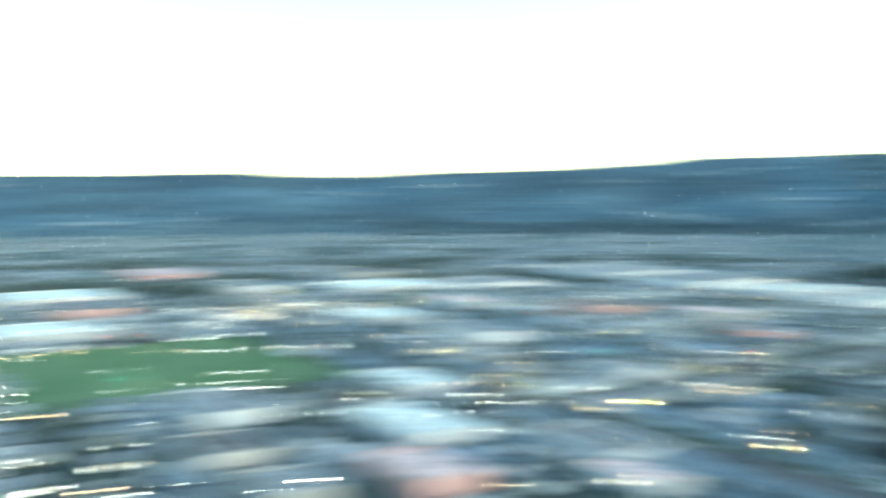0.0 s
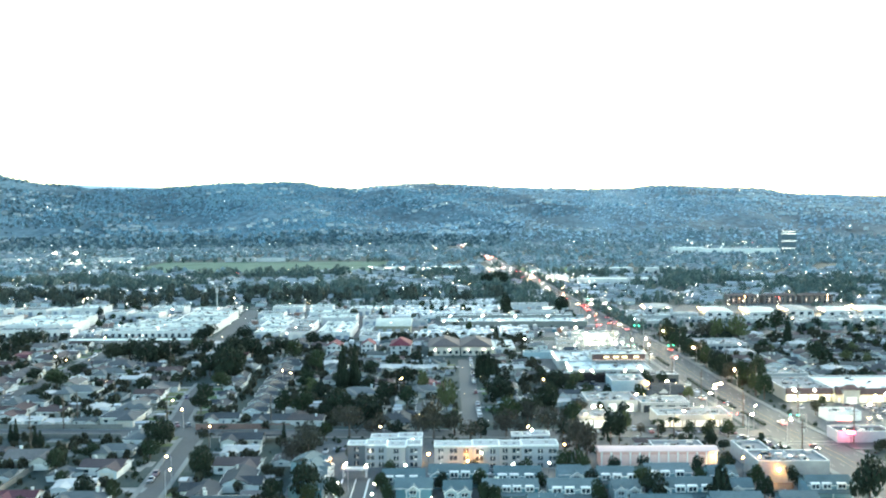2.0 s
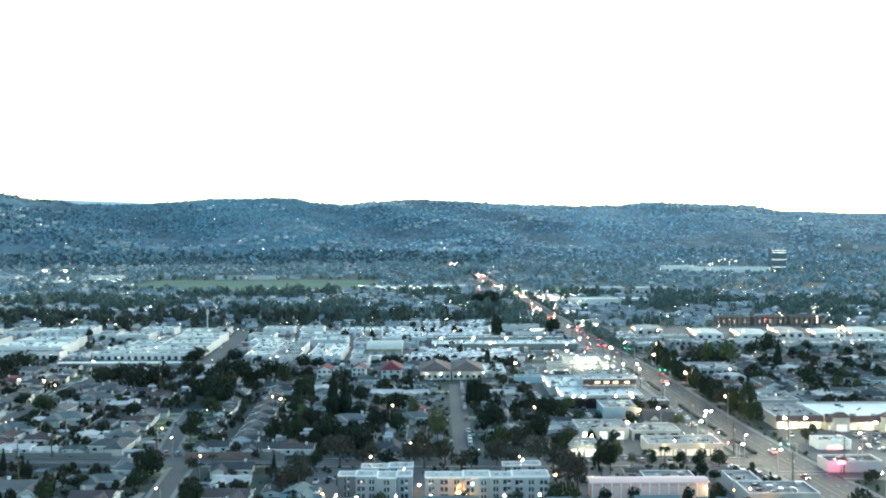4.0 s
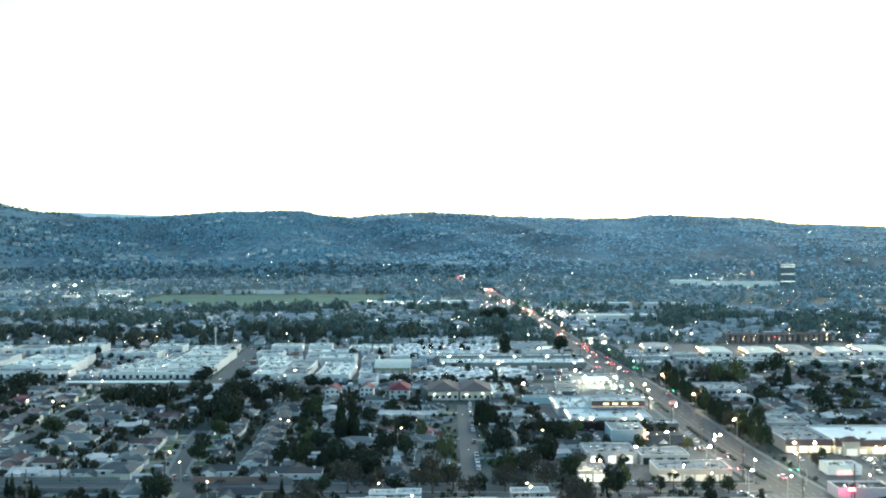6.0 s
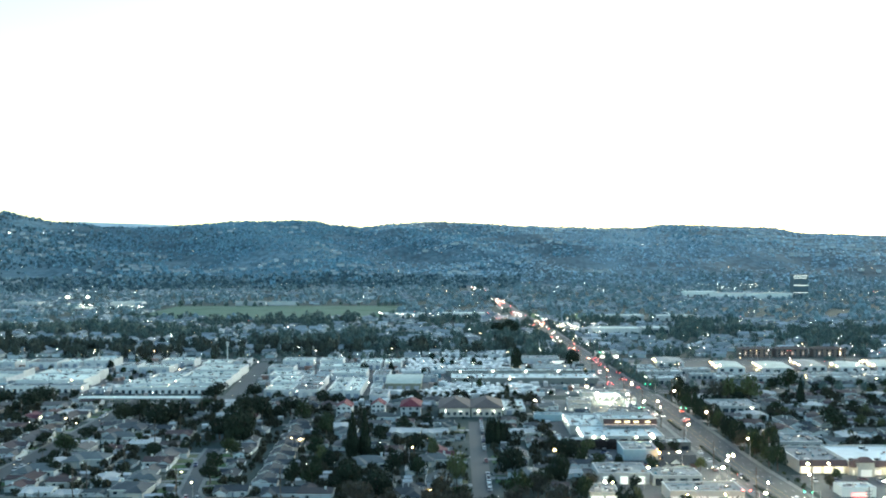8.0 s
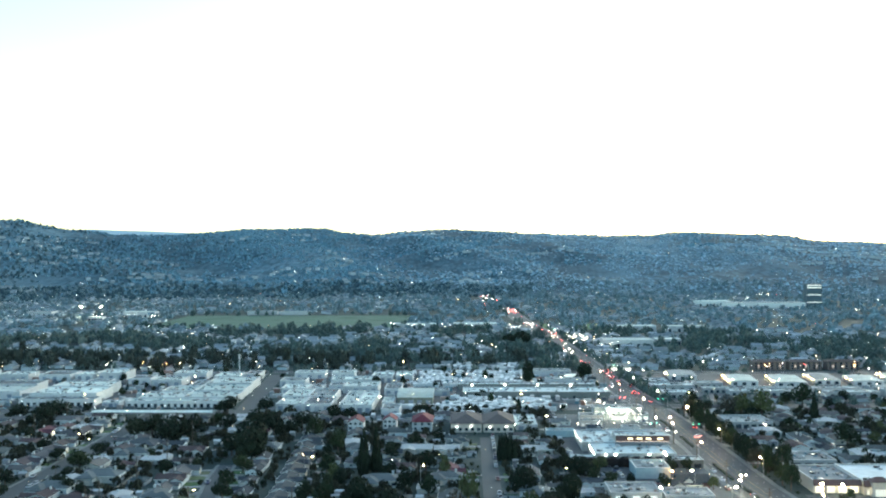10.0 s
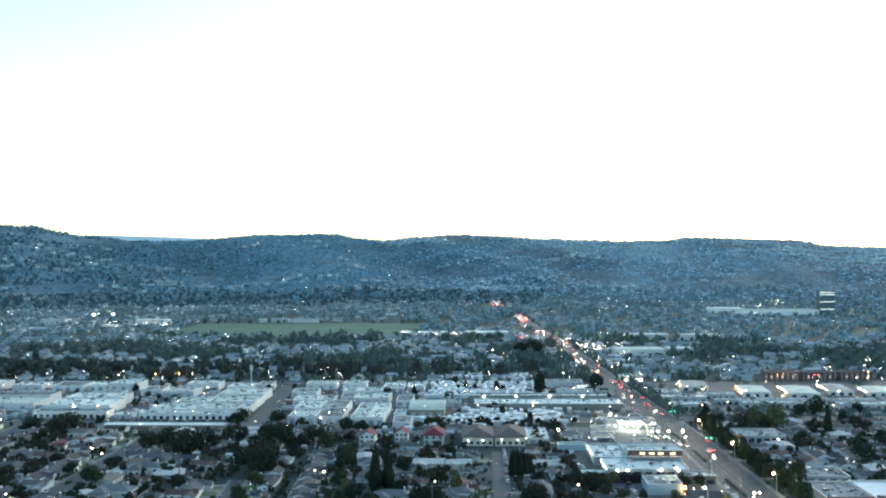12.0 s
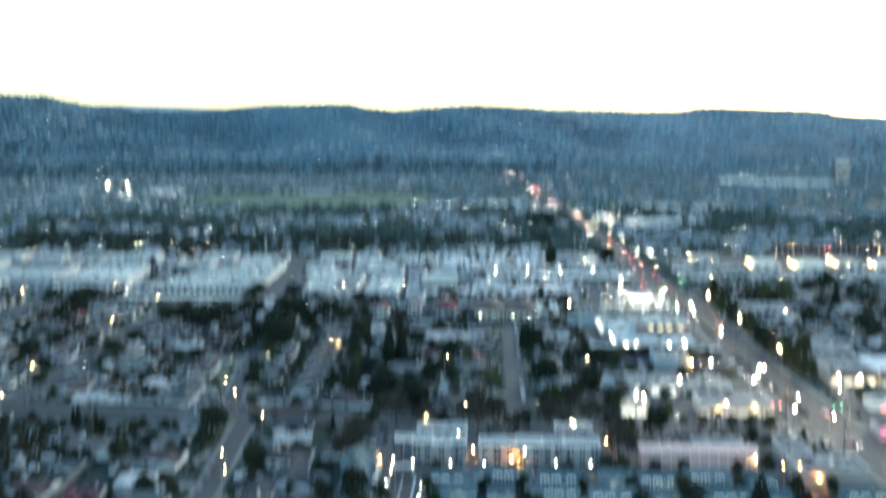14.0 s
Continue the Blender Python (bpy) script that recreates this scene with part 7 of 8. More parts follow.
for i in range(16000):
    x, y = rnd.uniform(-330, 330), rnd.uniform(258, 640)
    if abs(x) > y * 0.56 + 20 or (-48 < x < 128 and 255 < y < 365) or (x > 54 and x < 122 and y > 370) or (150 < x < 305 and 345 < y < 455):
        continue
    r = rnd.uniform(1.5, 4.8)
    if road_gap(x, y) < (1.0 if rnd.random() < 0.05 else 9.0) or (148 < x < 205 and 490 < y < 548) or not clear(x, y, r * 0.3):
        continue
    k = rnd.choice(BROAD + ROUND + ROUND + DARK + OLIVE + RUSSET + PALM)
    if n_tree < 40:
        if k in PALM:
            r = rnd.uniform(1.6, 2.4)
        put_tree(k, x, y, r, r * rnd.uniform(1.5, 2.3) if k not in PALM else rnd.uniform(7, 14))
        n_tree += 1
    else:
        if rnd.random() < 0.55:
            continue
        r = min(r, 2.9)
        garden.append((x, y, 0, r, r * rnd.uniform(1.2, 2.0)))
    claim(x, y, r * 0.6)


shrubs = []
for i in range(9000):
    x, y = rnd.uniform(-330, 330), rnd.uniform(258, 640)
    if len(shrubs) < 1500 and abs(x) < y * 0.56 + 20 and not (-48 < x < 128 and y < 330) and not (54 < x < 122 and y > 370) and not (150 < x < 305 and 345 < y < 455) and road_gap(x, y) > 2.2 and clear(x, y, 0.4):
        r = rnd.uniform(0.6, 1.7)
        shrubs.append((x, y, 0, r, r * rnd.uniform(1.0, 1.9)))

# front lawns, paths and drives of the street that bends north
for i in range(7):
    y = 399 + 10.5 * i
    x, dx, dy = line_at("a", y)
    for side in (-1, 1):
        flat_quad(LAWN2, x, y, side * dy, -side * dx, 5.8, 13.0, -3.6, 3.6, 0.05)
        flat_quad(PATHS, x, y + 5.2, side * dy, -side * dx, 4.0, 15.0, -1.5, 1.5, 0.06)
solid("front_lawn", LAWN2, M["lawn"], "green front lawns beside the bending street", "lawn")
solid("driveway", PATHS, M["drive"], "pale concrete drives between the lawns", "driveway")

put_tree(CYPRESS[0], 82.5, 279.5, 4.2, 14)
# block walls along the through street and behind the gardens
s = Shape()
for line in ([(-330, 387.5), (-180, 381.5), (-130, 380.5)], [(-95, 379), (-60, 378)], [(-330, 372), (-180, 366.5), (-125, 364)], [(-252, 395), (-254, 612)], [(-158, 398), (-160, 600)], [(-104, 470), (-108, 600)], [(-26, 398), (-30, 545)], [(48, 396), (50, 470)], [(-140, 280), (-141, 360)]):
    pts = sample(line, 8.0)
    for (x0, y0, dx, dy), (x1, y1, ex, ey) in zip(pts, pts[1:]):
        h = 0.12
        k = len(s.v)
        p = [(x0 + dy * h, y0 - dx * h), (x1 + dy * h, y1 - dx * h), (x1 - dy * h, y1 + dx * h), (x0 - dy * h, y0 + dx * h)]
        s.v += [(*q, -0.05) for q in p] + [(*q, 1.9) for q in p]
        s.f += [tuple(k + j for j in q) for q in ((4, 5, 6, 7), (0, 1, 5, 4), (2, 3, 7, 6), (1, 2, 6, 5), (3, 0, 4, 7))]
solid("garden_wall", s, M["block_wall"], "tan block walls along the street and gardens", "wall")
# sheds, patio covers and garden slabs
sheds, slabs = Shape(), Shape()
for i in range(2600):
    x, y = rnd.uniform(-330, 330), rnd.uniform(262, 635)
    if abs(x) > y * 0.56 + 20 or (-48 < x < 128 and y < 365) or (54 < x < 122 and y > 370) or (145 < x < 305 and 345 < y < 455) or road_gap(x, y) < 4 or not clear(x, y, 1.0):
        continue
    w, d = rnd.uniform(2, 5), rnd.uniform(2, 4)
    if rnd.random() < 0.5:
        sheds.box(x - w / 2, y - d / 2, 0, x + w / 2, y + d / 2, 2.1).gable(x - w / 2, y - d / 2, x + w / 2, y + d / 2, 2.1, 0.5, 0.2, 0.1)
    else:
        slabs.box(x - w, y - d, -0.1, x + w, y + d, 0.06)
tagged(new("garden_sheds", sheds.mesh("garden_sheds", M["shed"])), "small sheds and patio covers in the gardens", "sheds", "", "stuff")
solid("garden_slab", slabs, M["drive"], "pale concrete patios in the gardens", "patio")

# ---------------------------------------------------------------- far town and hills, past counting
def scatter_trees(name, spots, lumps, count, size, material, label, seed, flat=0.0):
    """Many trees in one mesh: spots are rows x, y, z, radius, height."""
    base = [leaf_cloud(crown_lumps(seed + k, 5), count, size, seed + k, flat) for k in range(6)]
    vs, qs, off = [], [], 0
    for i, (x, y, z, r, h) in enumerate(spots):
        v, q = base[i % 6]
        a = i * 2.399
        c, s = cos(a), sin(a)
        u = np.empty_like(v)
        u[:, 0], u[:, 1], u[:, 2] = x + r * (v[:, 0] * c - v[:, 1] * s), y + r * (v[:, 0] * s + v[:, 1] * c), z + h * (v[:, 2] * 1.25 - 0.25)
        vs.append(u)
        qs.append(q + off)
        off += len(v)
    return bulk(name, np.concatenate(vs), np.concatenate(qs), M[material], label, "trees")


def blocked(x, y):
    return (-445 < x < -80 and 1268 < y < 1535) or (-900 < x < 120 and 640 < y < 822) or (145 < x < 420 and 680 < y < 822) or (-560 < x < -400 and 60 < y < 215)


def grove(x, y):
    return noise.noise(Vector((x / 95, y / 130, 11.3))) + 0.5 * noise.noise(Vector((x / 38, y / 52, 4.1)))


def scatter_houses(name, spots, label, wall):
    walls, roofs = Shape(), Shape()
    for x, y, z, a, w, d, h in spots:
        for sh, cut in ((walls, 0), (roofs, 1)):
            k = len(sh.v)
            if cut:
                sh.gable(-w / 2, -d / 2, w / 2, d / 2, h, d * 0.2, 0.5, 0.2)
            else:
                sh.box(-w / 2, -d / 2, -3, w / 2, d / 2, h + 0.1)
            c, s = cos(a), sin(a)
            sh.v[k:] = [(x + px * c - py * s, y + px * s + py * c, z + pz) for px, py, pz in sh.v[k:]]
    tagged(new(name, roofs.mesh(name, M["far_roof"])), label + ", grey roofs with a bluish haze tint", "houses", "", "stuff")
    tagged(new(name, walls.mesh(name, M[wall])), label + ", pale walls with a bluish haze tint", "houses", "", "stuff")


spots = []
for i in range(40000):
    rr, a = sqrt(rnd.uniform(240 ** 2, 2150 ** 2)), radians(rnd.uniform(-92, 33))
    x, y = rr * sin(a), rr * cos(a)
    if len(spots) >= 4000 or (-330 < x < 330 and y < 640 and abs(x) < y * 0.56 + 20) or blocked(x, y) or road_gap(x, y) < 8 or not clear(x, y, 5) or (rr > 820 and grove(x, y) > 0.12) or (rr > 1320 and rnd.random() < 0.55):
        continue
    claim_plot(x, y)
    spots.append((x, y, 0, rnd.choice((0, pi / 2)) + rnd.uniform(-0.08, 0.08), rnd.uniform(9, 15), rnd.uniform(8, 10.5), rnd.uniform(2.5, 3.2)))
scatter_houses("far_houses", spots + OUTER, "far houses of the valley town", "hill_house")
near_spots, far_spots, belt = [], [], []
for i in range(60000):
    rr, a = sqrt(rnd.uniform(240 ** 2, 1250 ** 2)), radians(rnd.uniform(-92, 33))
    x, y = rr * sin(a), rr * cos(a)
    if (-330 < x < 330 and y < 640 and abs(x) < y * 0.56 + 20) or blocked(x, y) or road_gap(x, y) < 1.5 or (a < -0.65 and i % 5 > 2):
        continue
    r = (rnd.uniform(2.8, 6.2) if grove(x, y) > 0.1 else rnd.uniform(1.4, 3.2)) if rr > 830 else rnd.uniform(1.8, 4.8)
    if len(near_spots) < 5700 and clear(x, y, r * 0.3):
        near_spots.append((x, y, 0, r, r * rnd.uniform(1.5, 2.4)))
        claim(x, y, r * 0.45)
for y in range(650, 2080, 9):
    x, dx, dy = line_at("boulevard", y)
    for side in (-1, 1):
        r = rnd.uniform(2.6, 4.8)
        if rnd.random() < (0.8 if y < 900 else 0.42 if y < 1150 else 0.12) and not blocked(x + side * 15, y):
            near_spots.append((x + side * rnd.uniform(11.5, 17), y + rnd.uniform(-4, 4), 0, r, r * rnd.uniform(1.7, 2.6)))
for i in range(150):
    x, y, r = rnd.uniform(150, 425), rnd.uniform(684, 842), rnd.uniform(1.8, 4.4)
    if clear(x, y, r * 0.7) and road_gap(x, y) > 2:
        near_spots.append((x, y, 0, r, r * rnd.uniform(1.5, 2.3)))
        claim(x, y, r * 0.8)
for i in range(70):
    y = rnd.uniform(1640, 1790)
    x, dx, dy = line_at("boulevard", y)
    r = rnd.uniform(4, 7)
    far_spots.append((x + rnd.choice((-1, 1)) * rnd.uniform(9, 18), y, 0, r, r * rnd.uniform(1.5, 2.3)))
for i in range(64):
    r = rnd.uniform(2.6, 6)
    x, y = (rnd.uniform(-450, -80), rnd.uniform(1262, 1282)) if i < 44 else (rnd.uniform(-440, -90), rnd.uniform(1500, 1516))
    near_spots.append((x, y, 0, r, r * rnd.uniform(1.3, 2.2)))
for i in range(180):
    x = rnd.uniform(-560, -110) if i < 160 else rnd.uniform(-110, 60)
    y = rnd.uniform(842, 945) if i < 160 else rnd.uniform(850, 960)
    belt.append((x, y, 0, rnd.uniform(4, 10), rnd.choice((8, 10, 12, 14, 17)) + rnd.uniform(-2, 2)))
for i in range(10000):
    rr, a = sqrt(rnd.uniform(1250 ** 2, 2350 ** 2)), radians(rnd.uniform(-92, 33))
    x, y = rr * sin(a), rr * cos(a)
    if blocked(x, y) or road_gap(x, y) < 4 or (a < -0.65 and i % 5 > 1):
        continue
    r = rnd.uniform(3.2, 8)
    if grove(x, y) < 0 and i % 2:
        r *= 0.65
    xr = line_at("boulevard", y)[0]
    if abs(x - xr + 6) < 26 and (1250 < y < 1610 or 1800 < y < 2060):
        continue
    far_spots.append((x, y, hill(x, y), r, r * rnd.uniform(0.95, 1.6)))
scatter_trees("garden_trees", garden, None, 110, 0.15, "leaf", "bushes and small trees in the gardens", 380)
scatter_trees("garden_shrubs", shrubs, None, 28, 0.27, "leaf", "low shrubs in the gardens", 390)
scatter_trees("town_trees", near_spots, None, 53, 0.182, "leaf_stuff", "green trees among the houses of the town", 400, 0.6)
scatter_trees("tree_belt", belt, None, 120, 0.15, "belt_leaf", "belt of tall dark trees behind the works units", 420)
scatter_trees("valley_trees", far_spots, None, 18, 0.34, "valley_leaf", "trees across the far valley floor", 440, 0.9)
woods, scrubs, foot, dark_woods = [], [], [], []
for i in range(36000):
    wide = i % 8 == 0
    rr, deg = 2190 + 1760 * rnd.random() ** 0.85, rnd.uniform(-92, 33) if wide else rnd.uniform(-34, 31)
    x, y = rr * sin(radians(deg)), rr * cos(radians(deg))
    cover = noise.noise(Vector((x / 260, y / 260, 7.7))) + 0.5 * noise.noise(Vector((x / 70, y / 70, 2.2)))
    if cover < -0.3 + 0.5 * rnd.random() - 0.25:
        continue
    r = rnd.uniform(2.6, 6.2)
    grove = noise.noise(Vector((x / 380, y / 620, 3.3)))
    # paler leaves eastwards and darker westwards stand in for haze near the sun
    oak = rnd.random() < 0.5 + 0.03 * (-4 - deg) + 0.3 * cover + 1.6 * grove or deg < -9 - 7 * rnd.random()
    (dark_woods if rnd.random() < 0.04 * (-12 - deg) else woods if oak else scrubs).append((x, y, hill(x, y) - 1, r, r * rnd.uniform(0.9, 1.6) * (1.15 if oak else 0.7)))
for i in range(2300):
    rr, deg = rnd.uniform(2040, 2330), rnd.uniform(-60, 4)
    x, y = rr * sin(radians(deg)), rr * cos(radians(deg))
    r = rnd.uniform(4, 8)
    if road_gap(x, y) > 3:
        foot.append((x, y, hill(x, y) - 1, r * 1.15, r * rnd.uniform(0.95, 1.5)))
scatter_trees("hill_trees", woods, None, 8, 0.5, "hill_leaf_less_haze", "woods on the hillsides, blue haze tint in the leaf colour", 460, 1.4)
scatter_trees("hill_scrub", scrubs, None, 7, 0.5, "hill_leaf", "scrub on the hillsides, paler blue haze tint in the leaf colour", 470, 2.2)
scatter_trees("hill_trees", dark_woods, None, 8, 0.5, "foot_leaf", "woods on the western hills, darkest leaf colour for thinner haze", 490, 1.4)
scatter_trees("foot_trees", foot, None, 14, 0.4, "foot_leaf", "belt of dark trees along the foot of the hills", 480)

# hillside streets: rows of houses that follow the slope
spots, hill_lights = [], []
terraces = [(5.5, 10.5, 3420), (9, 17.5, 3560), (11.5, 16, 3440), (17, 24, 3300), (-4, -1, 3350), (-26, -21, 3100), (-6, -2.5, 3480), (-1, 4, 3250), (2, 5, 2900), (-15, -9, 2450), (-22, -14, 2420), (-9, -3, 2330), (-30, -24, 2700), (0, 6, 2500)]
for i in range(88):
    a0 = rnd.uniform(-92, -35) if i % 4 == 0 else rnd.uniform(-34, 30)
    terraces.append((a0, a0 + rnd.uniform(1.2, 4.5), 2250 + 1300 * rnd.random() ** 1.2))
for k, (a0, a1, r0) in enumerate(terraces):
    n = int(radians(a1 - a0) * r0 / rnd.uniform(15, 24))
    tilt, lit = rnd.uniform(-60, 60), rnd.uniform(0.04, 0.3)
    for i in range(n):
        if rnd.random() < 0.3:
            continue
        a = radians(a0 + (a1 - a0) * (i + rnd.random()) / n)
        r = r0 + tilt * (i / n - 0.5) + 40 * sin(9 * a + k) + rnd.uniform(-14, 14)
        x, y = r * sin(a), r * cos(a)
        spots.append((x, y, hill(x, y) + 3.5, -a + rnd.uniform(-0.3, 0.3), rnd.uniform(8, 16), rnd.uniform(7, 9), rnd.uniform(2, 4.5)))
        if rnd.random() < (0.55 if k < 5 else lit):
            hill_lights.append((x, y - 5, hill(x, y) + rnd.uniform(6, 10), 0.28 + 0.5 * rnd.random() ** 3))
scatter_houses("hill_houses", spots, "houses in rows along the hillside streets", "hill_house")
# white trailers and vans parked behind the long units
spots = []
for i in range(1500):
    x, y = (rnd.uniform(-44, 56), rnd.uniform(742, 824)) if i % 3 else (rnd.uniform(-40, 48), rnd.uniform(842, 880))
    if len(spots) < 290 and clear(x, y, 2.2):
        claim(x, y, 2.4)
        spots.append((x, y))
for i in range(500):
    x, y = (rnd.uniform(-8, 58), rnd.uniform(634, 688)) if i % 2 else (rnd.uniform(-60, 30), rnd.uniform(606, 660))
    if len(spots) < 370 and clear(x, y, 1.8):
        claim(x, y, 2.2)
        spots.append((x, y))
s = Shape()
for x, y in spots:
    w, d, h = rnd.uniform(2.3, 3.2), rnd.uniform(5, 9), rnd.uniform(2.4, 3.2)
    if rnd.random() < 0.5:
        w, d = d, w
    s.box(x - w / 2, y - d / 2, 0.5, x + w / 2, y + d / 2, h, 0.15)
    s.box(x - w / 2 + 0.3, y - d / 2 + 0.3, 0.0, x + w / 2 - 0.3, y + d / 2 - 0.3, 0.5)
tagged(new("trailers", s.mesh("trailers", M["trailer"])), "white trailers and mobile homes parked in rows", "trailers", "", "stuff")


# cars standing in the yards and car parks, past counting
bodies, cabins = Shape(), Shape()


def stand_car(x, y, turn):
    c, s = cos(turn), sin(turn)
    for sh, prof, hw in ((bodies, [(-2.2, 0.3), (-2.25, 0.75), (-0.95, 0.95), (1.5, 0.98), (2.2, 0.88), (2.2, 0.3)], 0.88), (cabins, [(-0.95, 0.95), (-0.35, 1.45), (1.05, 1.45), (1.6, 0.98)], 0.76)):
        k = len(sh.v)
        sh.extrude(prof, -hw, hw)
        sh.v[k:] = [(x + a * c - b * s, y + a * s + b * c, z) for a, b, z in sh.v[k:]]


for x0, y0, x1, y1, n in ((-320, 640, -170, 652, 14), (-134, 634, -60, 643, 12), (-60, 600, 60, 660, 60), (-12, 678, 115, 697, 40), (-10, 612, 58, 686, 130), (56, 549, 118, 562, 20), (100, 571, 120, 604, 16), (50, 502, 62, 546, 10), (58, 452, 80, 472, 7), (70, 600, 118, 618, 12), (54, 366, 120, 376, 8), (58, 428, 120, 444, 16), (58, 462, 118, 478, 16), (54, 366, 86, 380, 8), (118, 372, 121, 470, 6), (150, 492, 205, 543, 34), (150, 674, 350, 690, 34), (170, 716, 350, 736, 36), (150, 566, 180, 572, 6), (-46, 341, 50, 345, 12), (-30, 311, 40, 317, 12), (54, 330, 74, 345, 6), (114, 320, 126, 360, 8), (178, 370, 300, 420, 80)):
    for i in range(n):
        x, y = rnd.uniform(x0, x1), rnd.uniform(y0, y1)
        if clear(x, y, 1.6):
            claim(x, y, 1.4)
            stand_car(x, y, rnd.choice((0, pi / 2, pi)) + rnd.uniform(-0.05, 0.05))
tagged(new("standing_cars", bodies.mesh("standing_cars", M["car_stuff"])), "cars standing in rows in yards and car parks", "cars", "", "stuff")
tagged(new("standing_car_windows", cabins.mesh("standing_car_windows", M["car_glass"])), "dark glass cabins of the standing cars", "cars", "", "stuff")


def light_dots(name, spots, key, label):
    s = Shape()
    for x, y, z, r in spots:
        k = len(s.v)
        s.v += [(x + r, y, z), (x - r, y, z), (x, y + r, z), (x, y - r, z), (x, y, z + r), (x, y, z - r)]
        s.f += [tuple(k + i for i in q) for q in ((0, 2, 4), (2, 1, 4), (1, 3, 4), (3, 0, 4), (2, 0, 5), (1, 2, 5), (3, 1, 5), (0, 3, 5))]
    tagged(new(name, s.mesh(name, M[key])), label, "lights", "", "stuff")


white, warm, red = [], [], []
for i in range(2100):
    rr, a = sqrt(rnd.uniform(640 ** 2, 2200 ** 2)), radians(rnd.uniform(-90, 32))
    x, y = rr * sin(a), rr * cos(a)
    if -445 < x < -80 and 1268 < y < 1535:
        continue
    k = rnd.random()
    (white if k < 0.78 else warm if k < 0.95 else red).append((x, y, rnd.uniform(4, 8), rr / 4200 * (0.22 + 0.7 * rnd.random() ** 4)))
for i in range(420):
    rr, a = rnd.uniform(880, 1320), radians(rnd.uniform(-30, 31))
    if not blocked(rr * sin(a), rr * cos(a)):
        (warm if i % 4 == 0 else white).append((rr * sin(a), rr * cos(a), rnd.uniform(3.5, 6.5), 0.13 + 0.3 * rnd.random() ** 3))
for i in range(320):
    rr, a = rnd.uniform(900, 2250), radians(rnd.uniform(1, 31))
    (warm if i % 6 == 0 else white).append((rr * sin(a), rr * cos(a), rnd.uniform(4, 8), rr / 4200 * (0.2 + 0.5 * rnd.random() ** 4)))
for i in range(260):
    rr, a = rnd.uniform(240, 900), radians(rnd.uniform(-90, -32))
    (white if i % 3 else warm).append((rr * sin(a), rr * cos(a), rnd.uniform(4, 8), rnd.uniform(0.18, 0.55)))
for i in range(170):
    (warm if i % 3 == 0 else white).append((rnd.uniform(-420, 118), rnd.choice((629, 645, 690, 741, 776, 826)) + rnd.uniform(-6, 6), rnd.uniform(3.5, 6.5), 0.1 + 0.2 * rnd.random() ** 2))
for i in range(18):
    (warm if i % 3 == 0 else white).append((rnd.uniform(74, 116), rnd.uniform(572, 636), rnd.uniform(3, 6.5), rnd.uniform(0.1, 0.25)))
for i in range(60):
    (white if i % 2 else warm).append((rnd.uniform(64, 120), rnd.uniform(548, 650), rnd.uniform(2.0, 4), 0.06 + 0.14 * rnd.random() ** 3))
for i in range(24):
    (white if i % 2 else warm).append((rnd.uniform(58, 120), rnd.uniform(375, 480), rnd.uniform(2.2, 4), 0.06 + 0.12 * rnd.random() ** 2))
for i in range(26):
    (white if i % 3 else warm).append((rnd.uniform(150, 420), rnd.uniform(682, 825), rnd.uniform(3, 6.5), rnd.uniform(0.15, 0.35)))
for i in range(30):
    white.append((rnd.uniform(-590, -455), rnd.uniform(1440, 1470), rnd.uniform(3, 7), 0.2 + 0.4 * rnd.random() ** 2))
    white.append((rnd.uniform(440, 600), rnd.uniform(1790, 1930), rnd.uniform(8, 16), 0.2 + 0.35 * rnd.random() ** 2))
for i in range(150):
    (white if i % 2 else warm).append((rnd.uniform(-300, 50), rnd.uniform(380, 620), rnd.uniform(2.2, 2.8), rnd.uniform(0.05, 0.12)))
for i in range(480):
    rr, a = 2250 + 1500 * rnd.random(), radians(rnd.uniform(-92, 33))
    x, y = rr * sin(a), rr * cos(a)
    hill_lights.append((x, y, hill(x, y) + rnd.uniform(6, 10), rnd.uniform(0.15, 0.4)))
for x, y, z, r in hill_lights:
    (white if rnd.random() < 0.88 else warm).append((x, y, z, r))
for i in range(40):
    (white if i % 4 else warm).append((rnd.uniform(-100, 88), rnd.uniform(1240, 1275), rnd.uniform(3, 8), rnd.uniform(0.2, 0.55)))
for i in range(46):
    (white if i % 3 else warm).append((rnd.uniform(118, 165), rnd.uniform(1025, 1110), rnd.uniform(3, 8), rnd.uniform(0.2, 0.5)))
    if i % 2:
        white.append((rnd.uniform(180, 320), rnd.uniform(1205, 1245), rnd.uniform(3, 7), rnd.uniform(0.2, 0.4)))
for i in range(125):
    y = rnd.choice((rnd.uniform(880, 1260), rnd.uniform(1150, 1600), rnd.gauss(1585, 34), rnd.uniform(1150, 1210), rnd.gauss(1960, 60), rnd.uniform(1500, 1610)))
    x, dx, dy = line_at("boulevard", y)
    (red if rnd.random() < 0.6 else white).append((x + rnd.uniform(-10, 10), y, rnd.uniform(1.0, 5.0) if y > 1400 else 1.0, rnd.uniform(0.25, 0.5)))
green = []
for i in range(60):
    rr, a = rnd.uniform(300, 1100), radians(rnd.uniform(-88, -36))
    (red, green, white, warm)[i % 4].append((rr * sin(a), rr * cos(a), rnd.uniform(1, 6), rnd.uniform(0.25, 0.5)))
light_dots("far_signals", green, "lamp_green", "green signals and signs far off")
light_dots("far_lights", white, "far_white", "white lamps and windows lit far off")
light_dots("far_lights", warm, "far_warm", "warm lamps lit far off")
light_dots("far_tail_lights", red, "far_red", "red tail lights far along the boulevard")

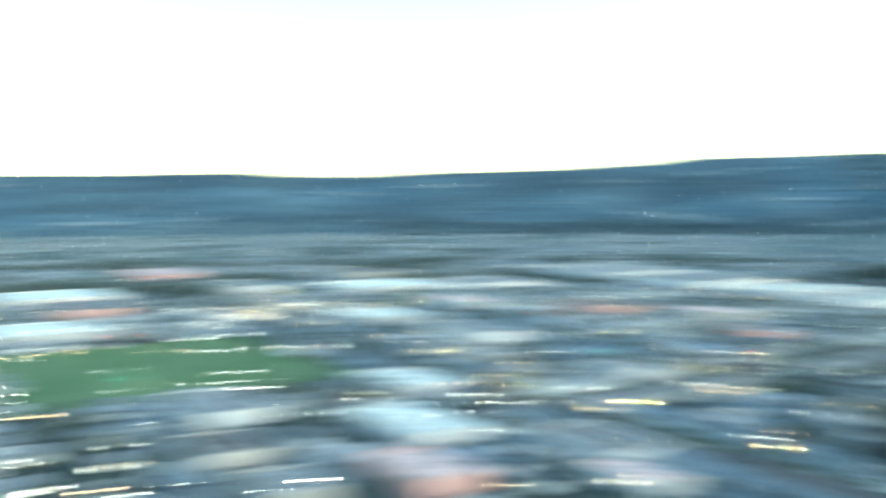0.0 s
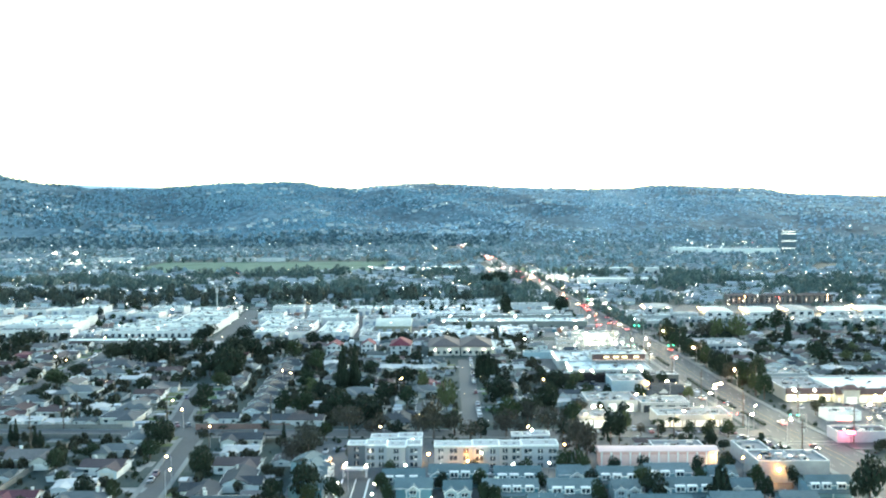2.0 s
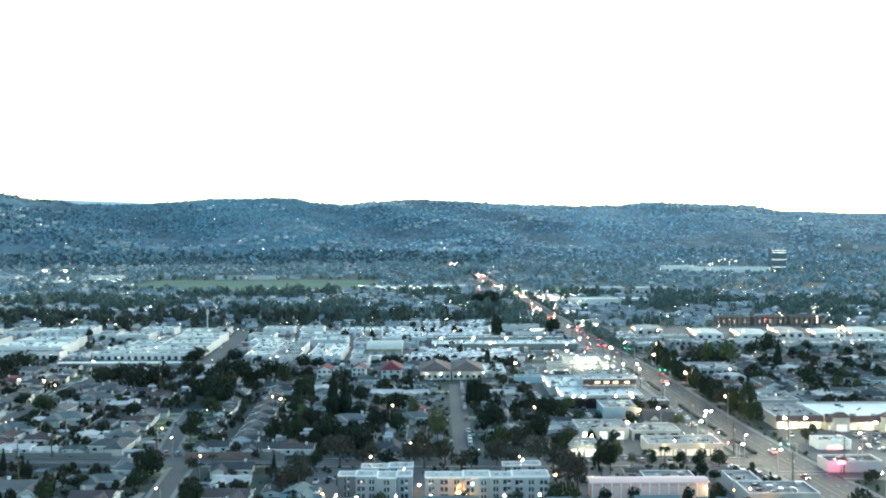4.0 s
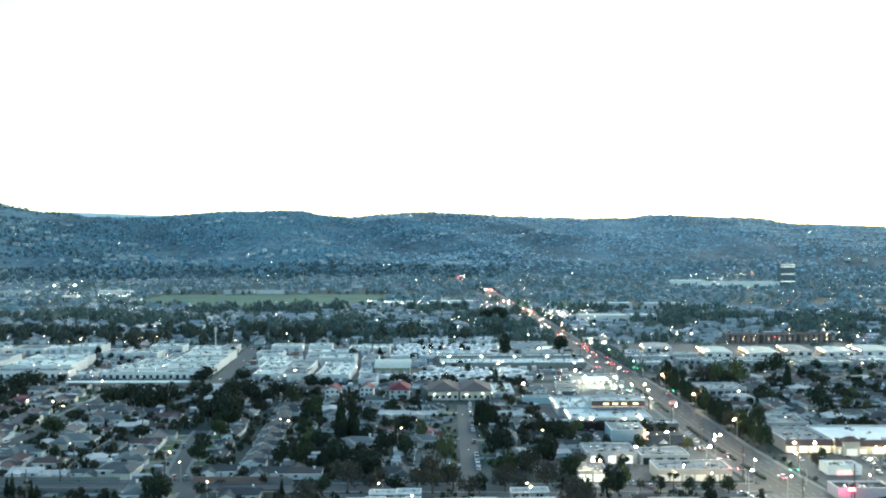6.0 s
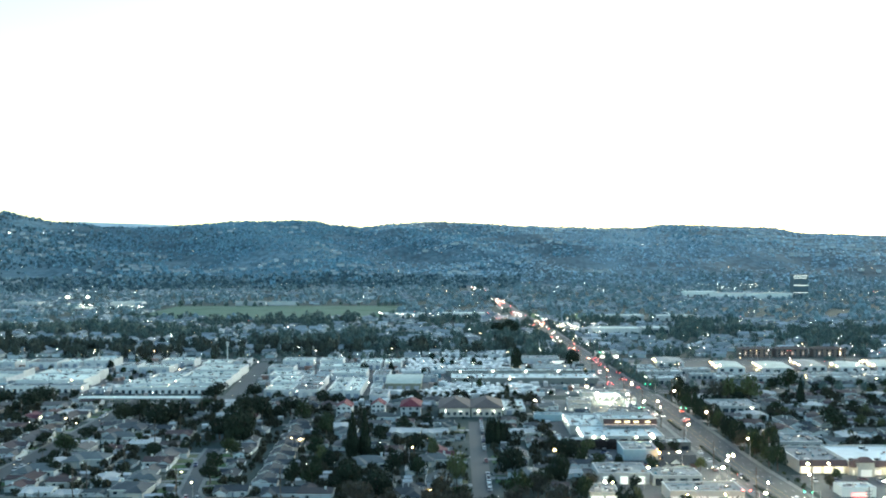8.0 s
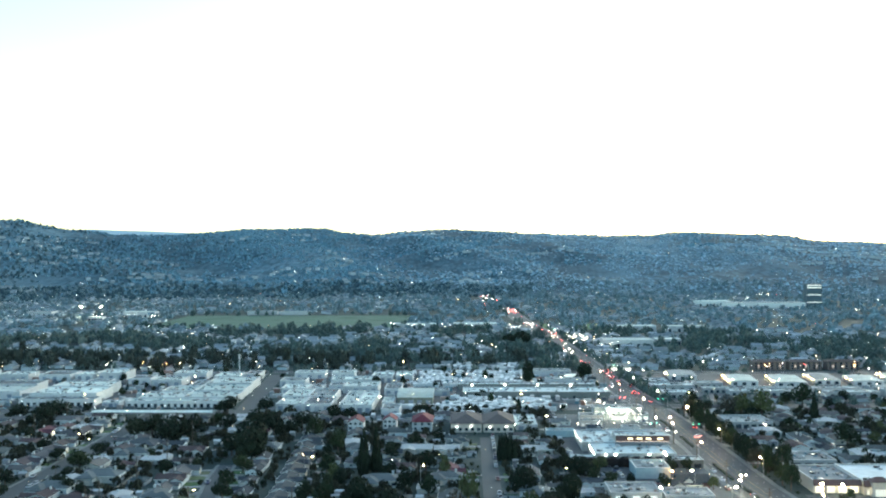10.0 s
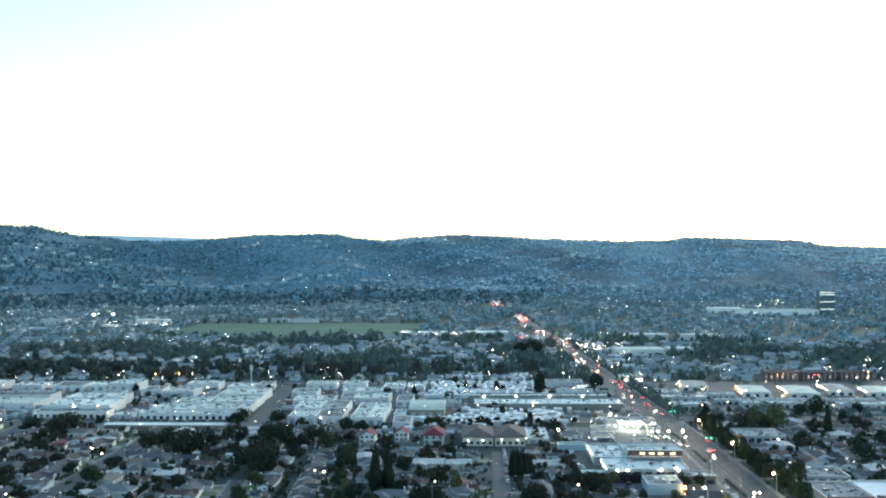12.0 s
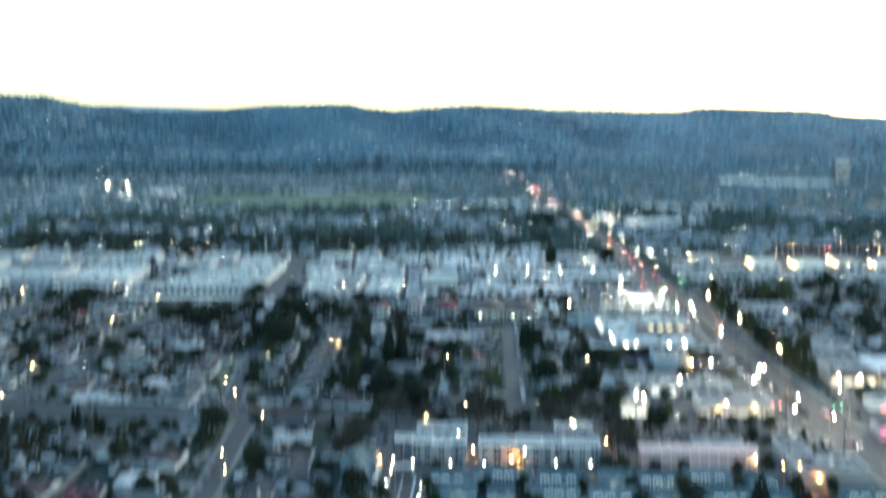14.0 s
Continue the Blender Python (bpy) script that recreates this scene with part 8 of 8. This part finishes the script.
# tall dark hedge before the shop units
t = thing("hedge", "tall dark russet hedge before the shop units", "hedge", "hedges")
heart = Shape()
for i in range(24):
    heart.box(49 + 2 * i, 475.4 + 0.3 * sin(i), -0.1, 51 + 2 * i, 477.2 + 0.3 * sin(1.7 * i), 4.2 + 0.35 * sin(2.3 * i))
part("heart", heart, M["leaf_hedge"], t)
leaves = leaf_cloud([(49.5 + 1.6 * i, 476.2 + 0.3 * sin(i), 2.5, 1.7, 2.7 + 0.35 * sin(2.3 * i)) for i in range(30)], 3400, 0.3, 9)
part("foliage", cloud_mesh("hedge_leaves", leaves, M["leaf_hedge"]), M["leaf_hedge"], t)

# goods, bins, containers and lean-tos in the works yards
yard = Shape()
for i in range(2600):
    x, y = rnd.uniform(-420, 118), rnd.uniform(640, 824)
    w, d, h = rnd.choice(((2.4, 6, 2.5), (1.2, 1.5, 1.3), (3, 2, 2.2), (5, 3, 3.0), (1, 4, 1.0), (6, 2.4, 2.5)))
    if road_gap(x, y) > 2 and clear(x, y, 0.8):
        k = rnd.uniform(0.7, 1.2)
        yard.box(x - w * k / 2, y - d * k / 2, -0.02, x + w * k / 2, y + d * k / 2, h * k, 0.04)
        claim(x, y, 1.5)
tagged(new("yard_goods", yard.mesh("yard_goods", M["clutter"])), "containers, bins and goods standing about the works yards", "yard goods", "", "stuff")
# ducts, vents and pipe runs on the flat roofs
roofs = Shape()
for x0, y0, x1, y1, h in BLOCKS:
    if y0 > 900 or x1 - x0 < 8:
        continue
    z = h - 0.551
    for i in range(min(26, int((x1 - x0) * (y1 - y0) / 28))):
        x, y, w, d = rnd.uniform(x0 + 1.5, x1 - 1.5), rnd.uniform(y0 + 1.5, y1 - 1.5), rnd.uniform(0.3, 0.9), rnd.uniform(0.3, 0.9)
        roofs.box(x - w, y - d, z, x + w, y + d, z + rnd.uniform(0.25, 0.9), 0.05)
    for i in range(2):
        if x1 - x0 > 14:
            xa, y = rnd.uniform(x0 + 2, x1 - 9), rnd.uniform(y0 + 2, y1 - 2)
            roofs.box(xa, y - 0.12, z, xa + rnd.uniform(4, 7), y + 0.12, z + 0.3)
tagged(new("roof_vents", roofs.mesh("roof_vents", M["clutter"])), "small vents, ducts and pipes on the flat roofs", "vents", "", "stuff")
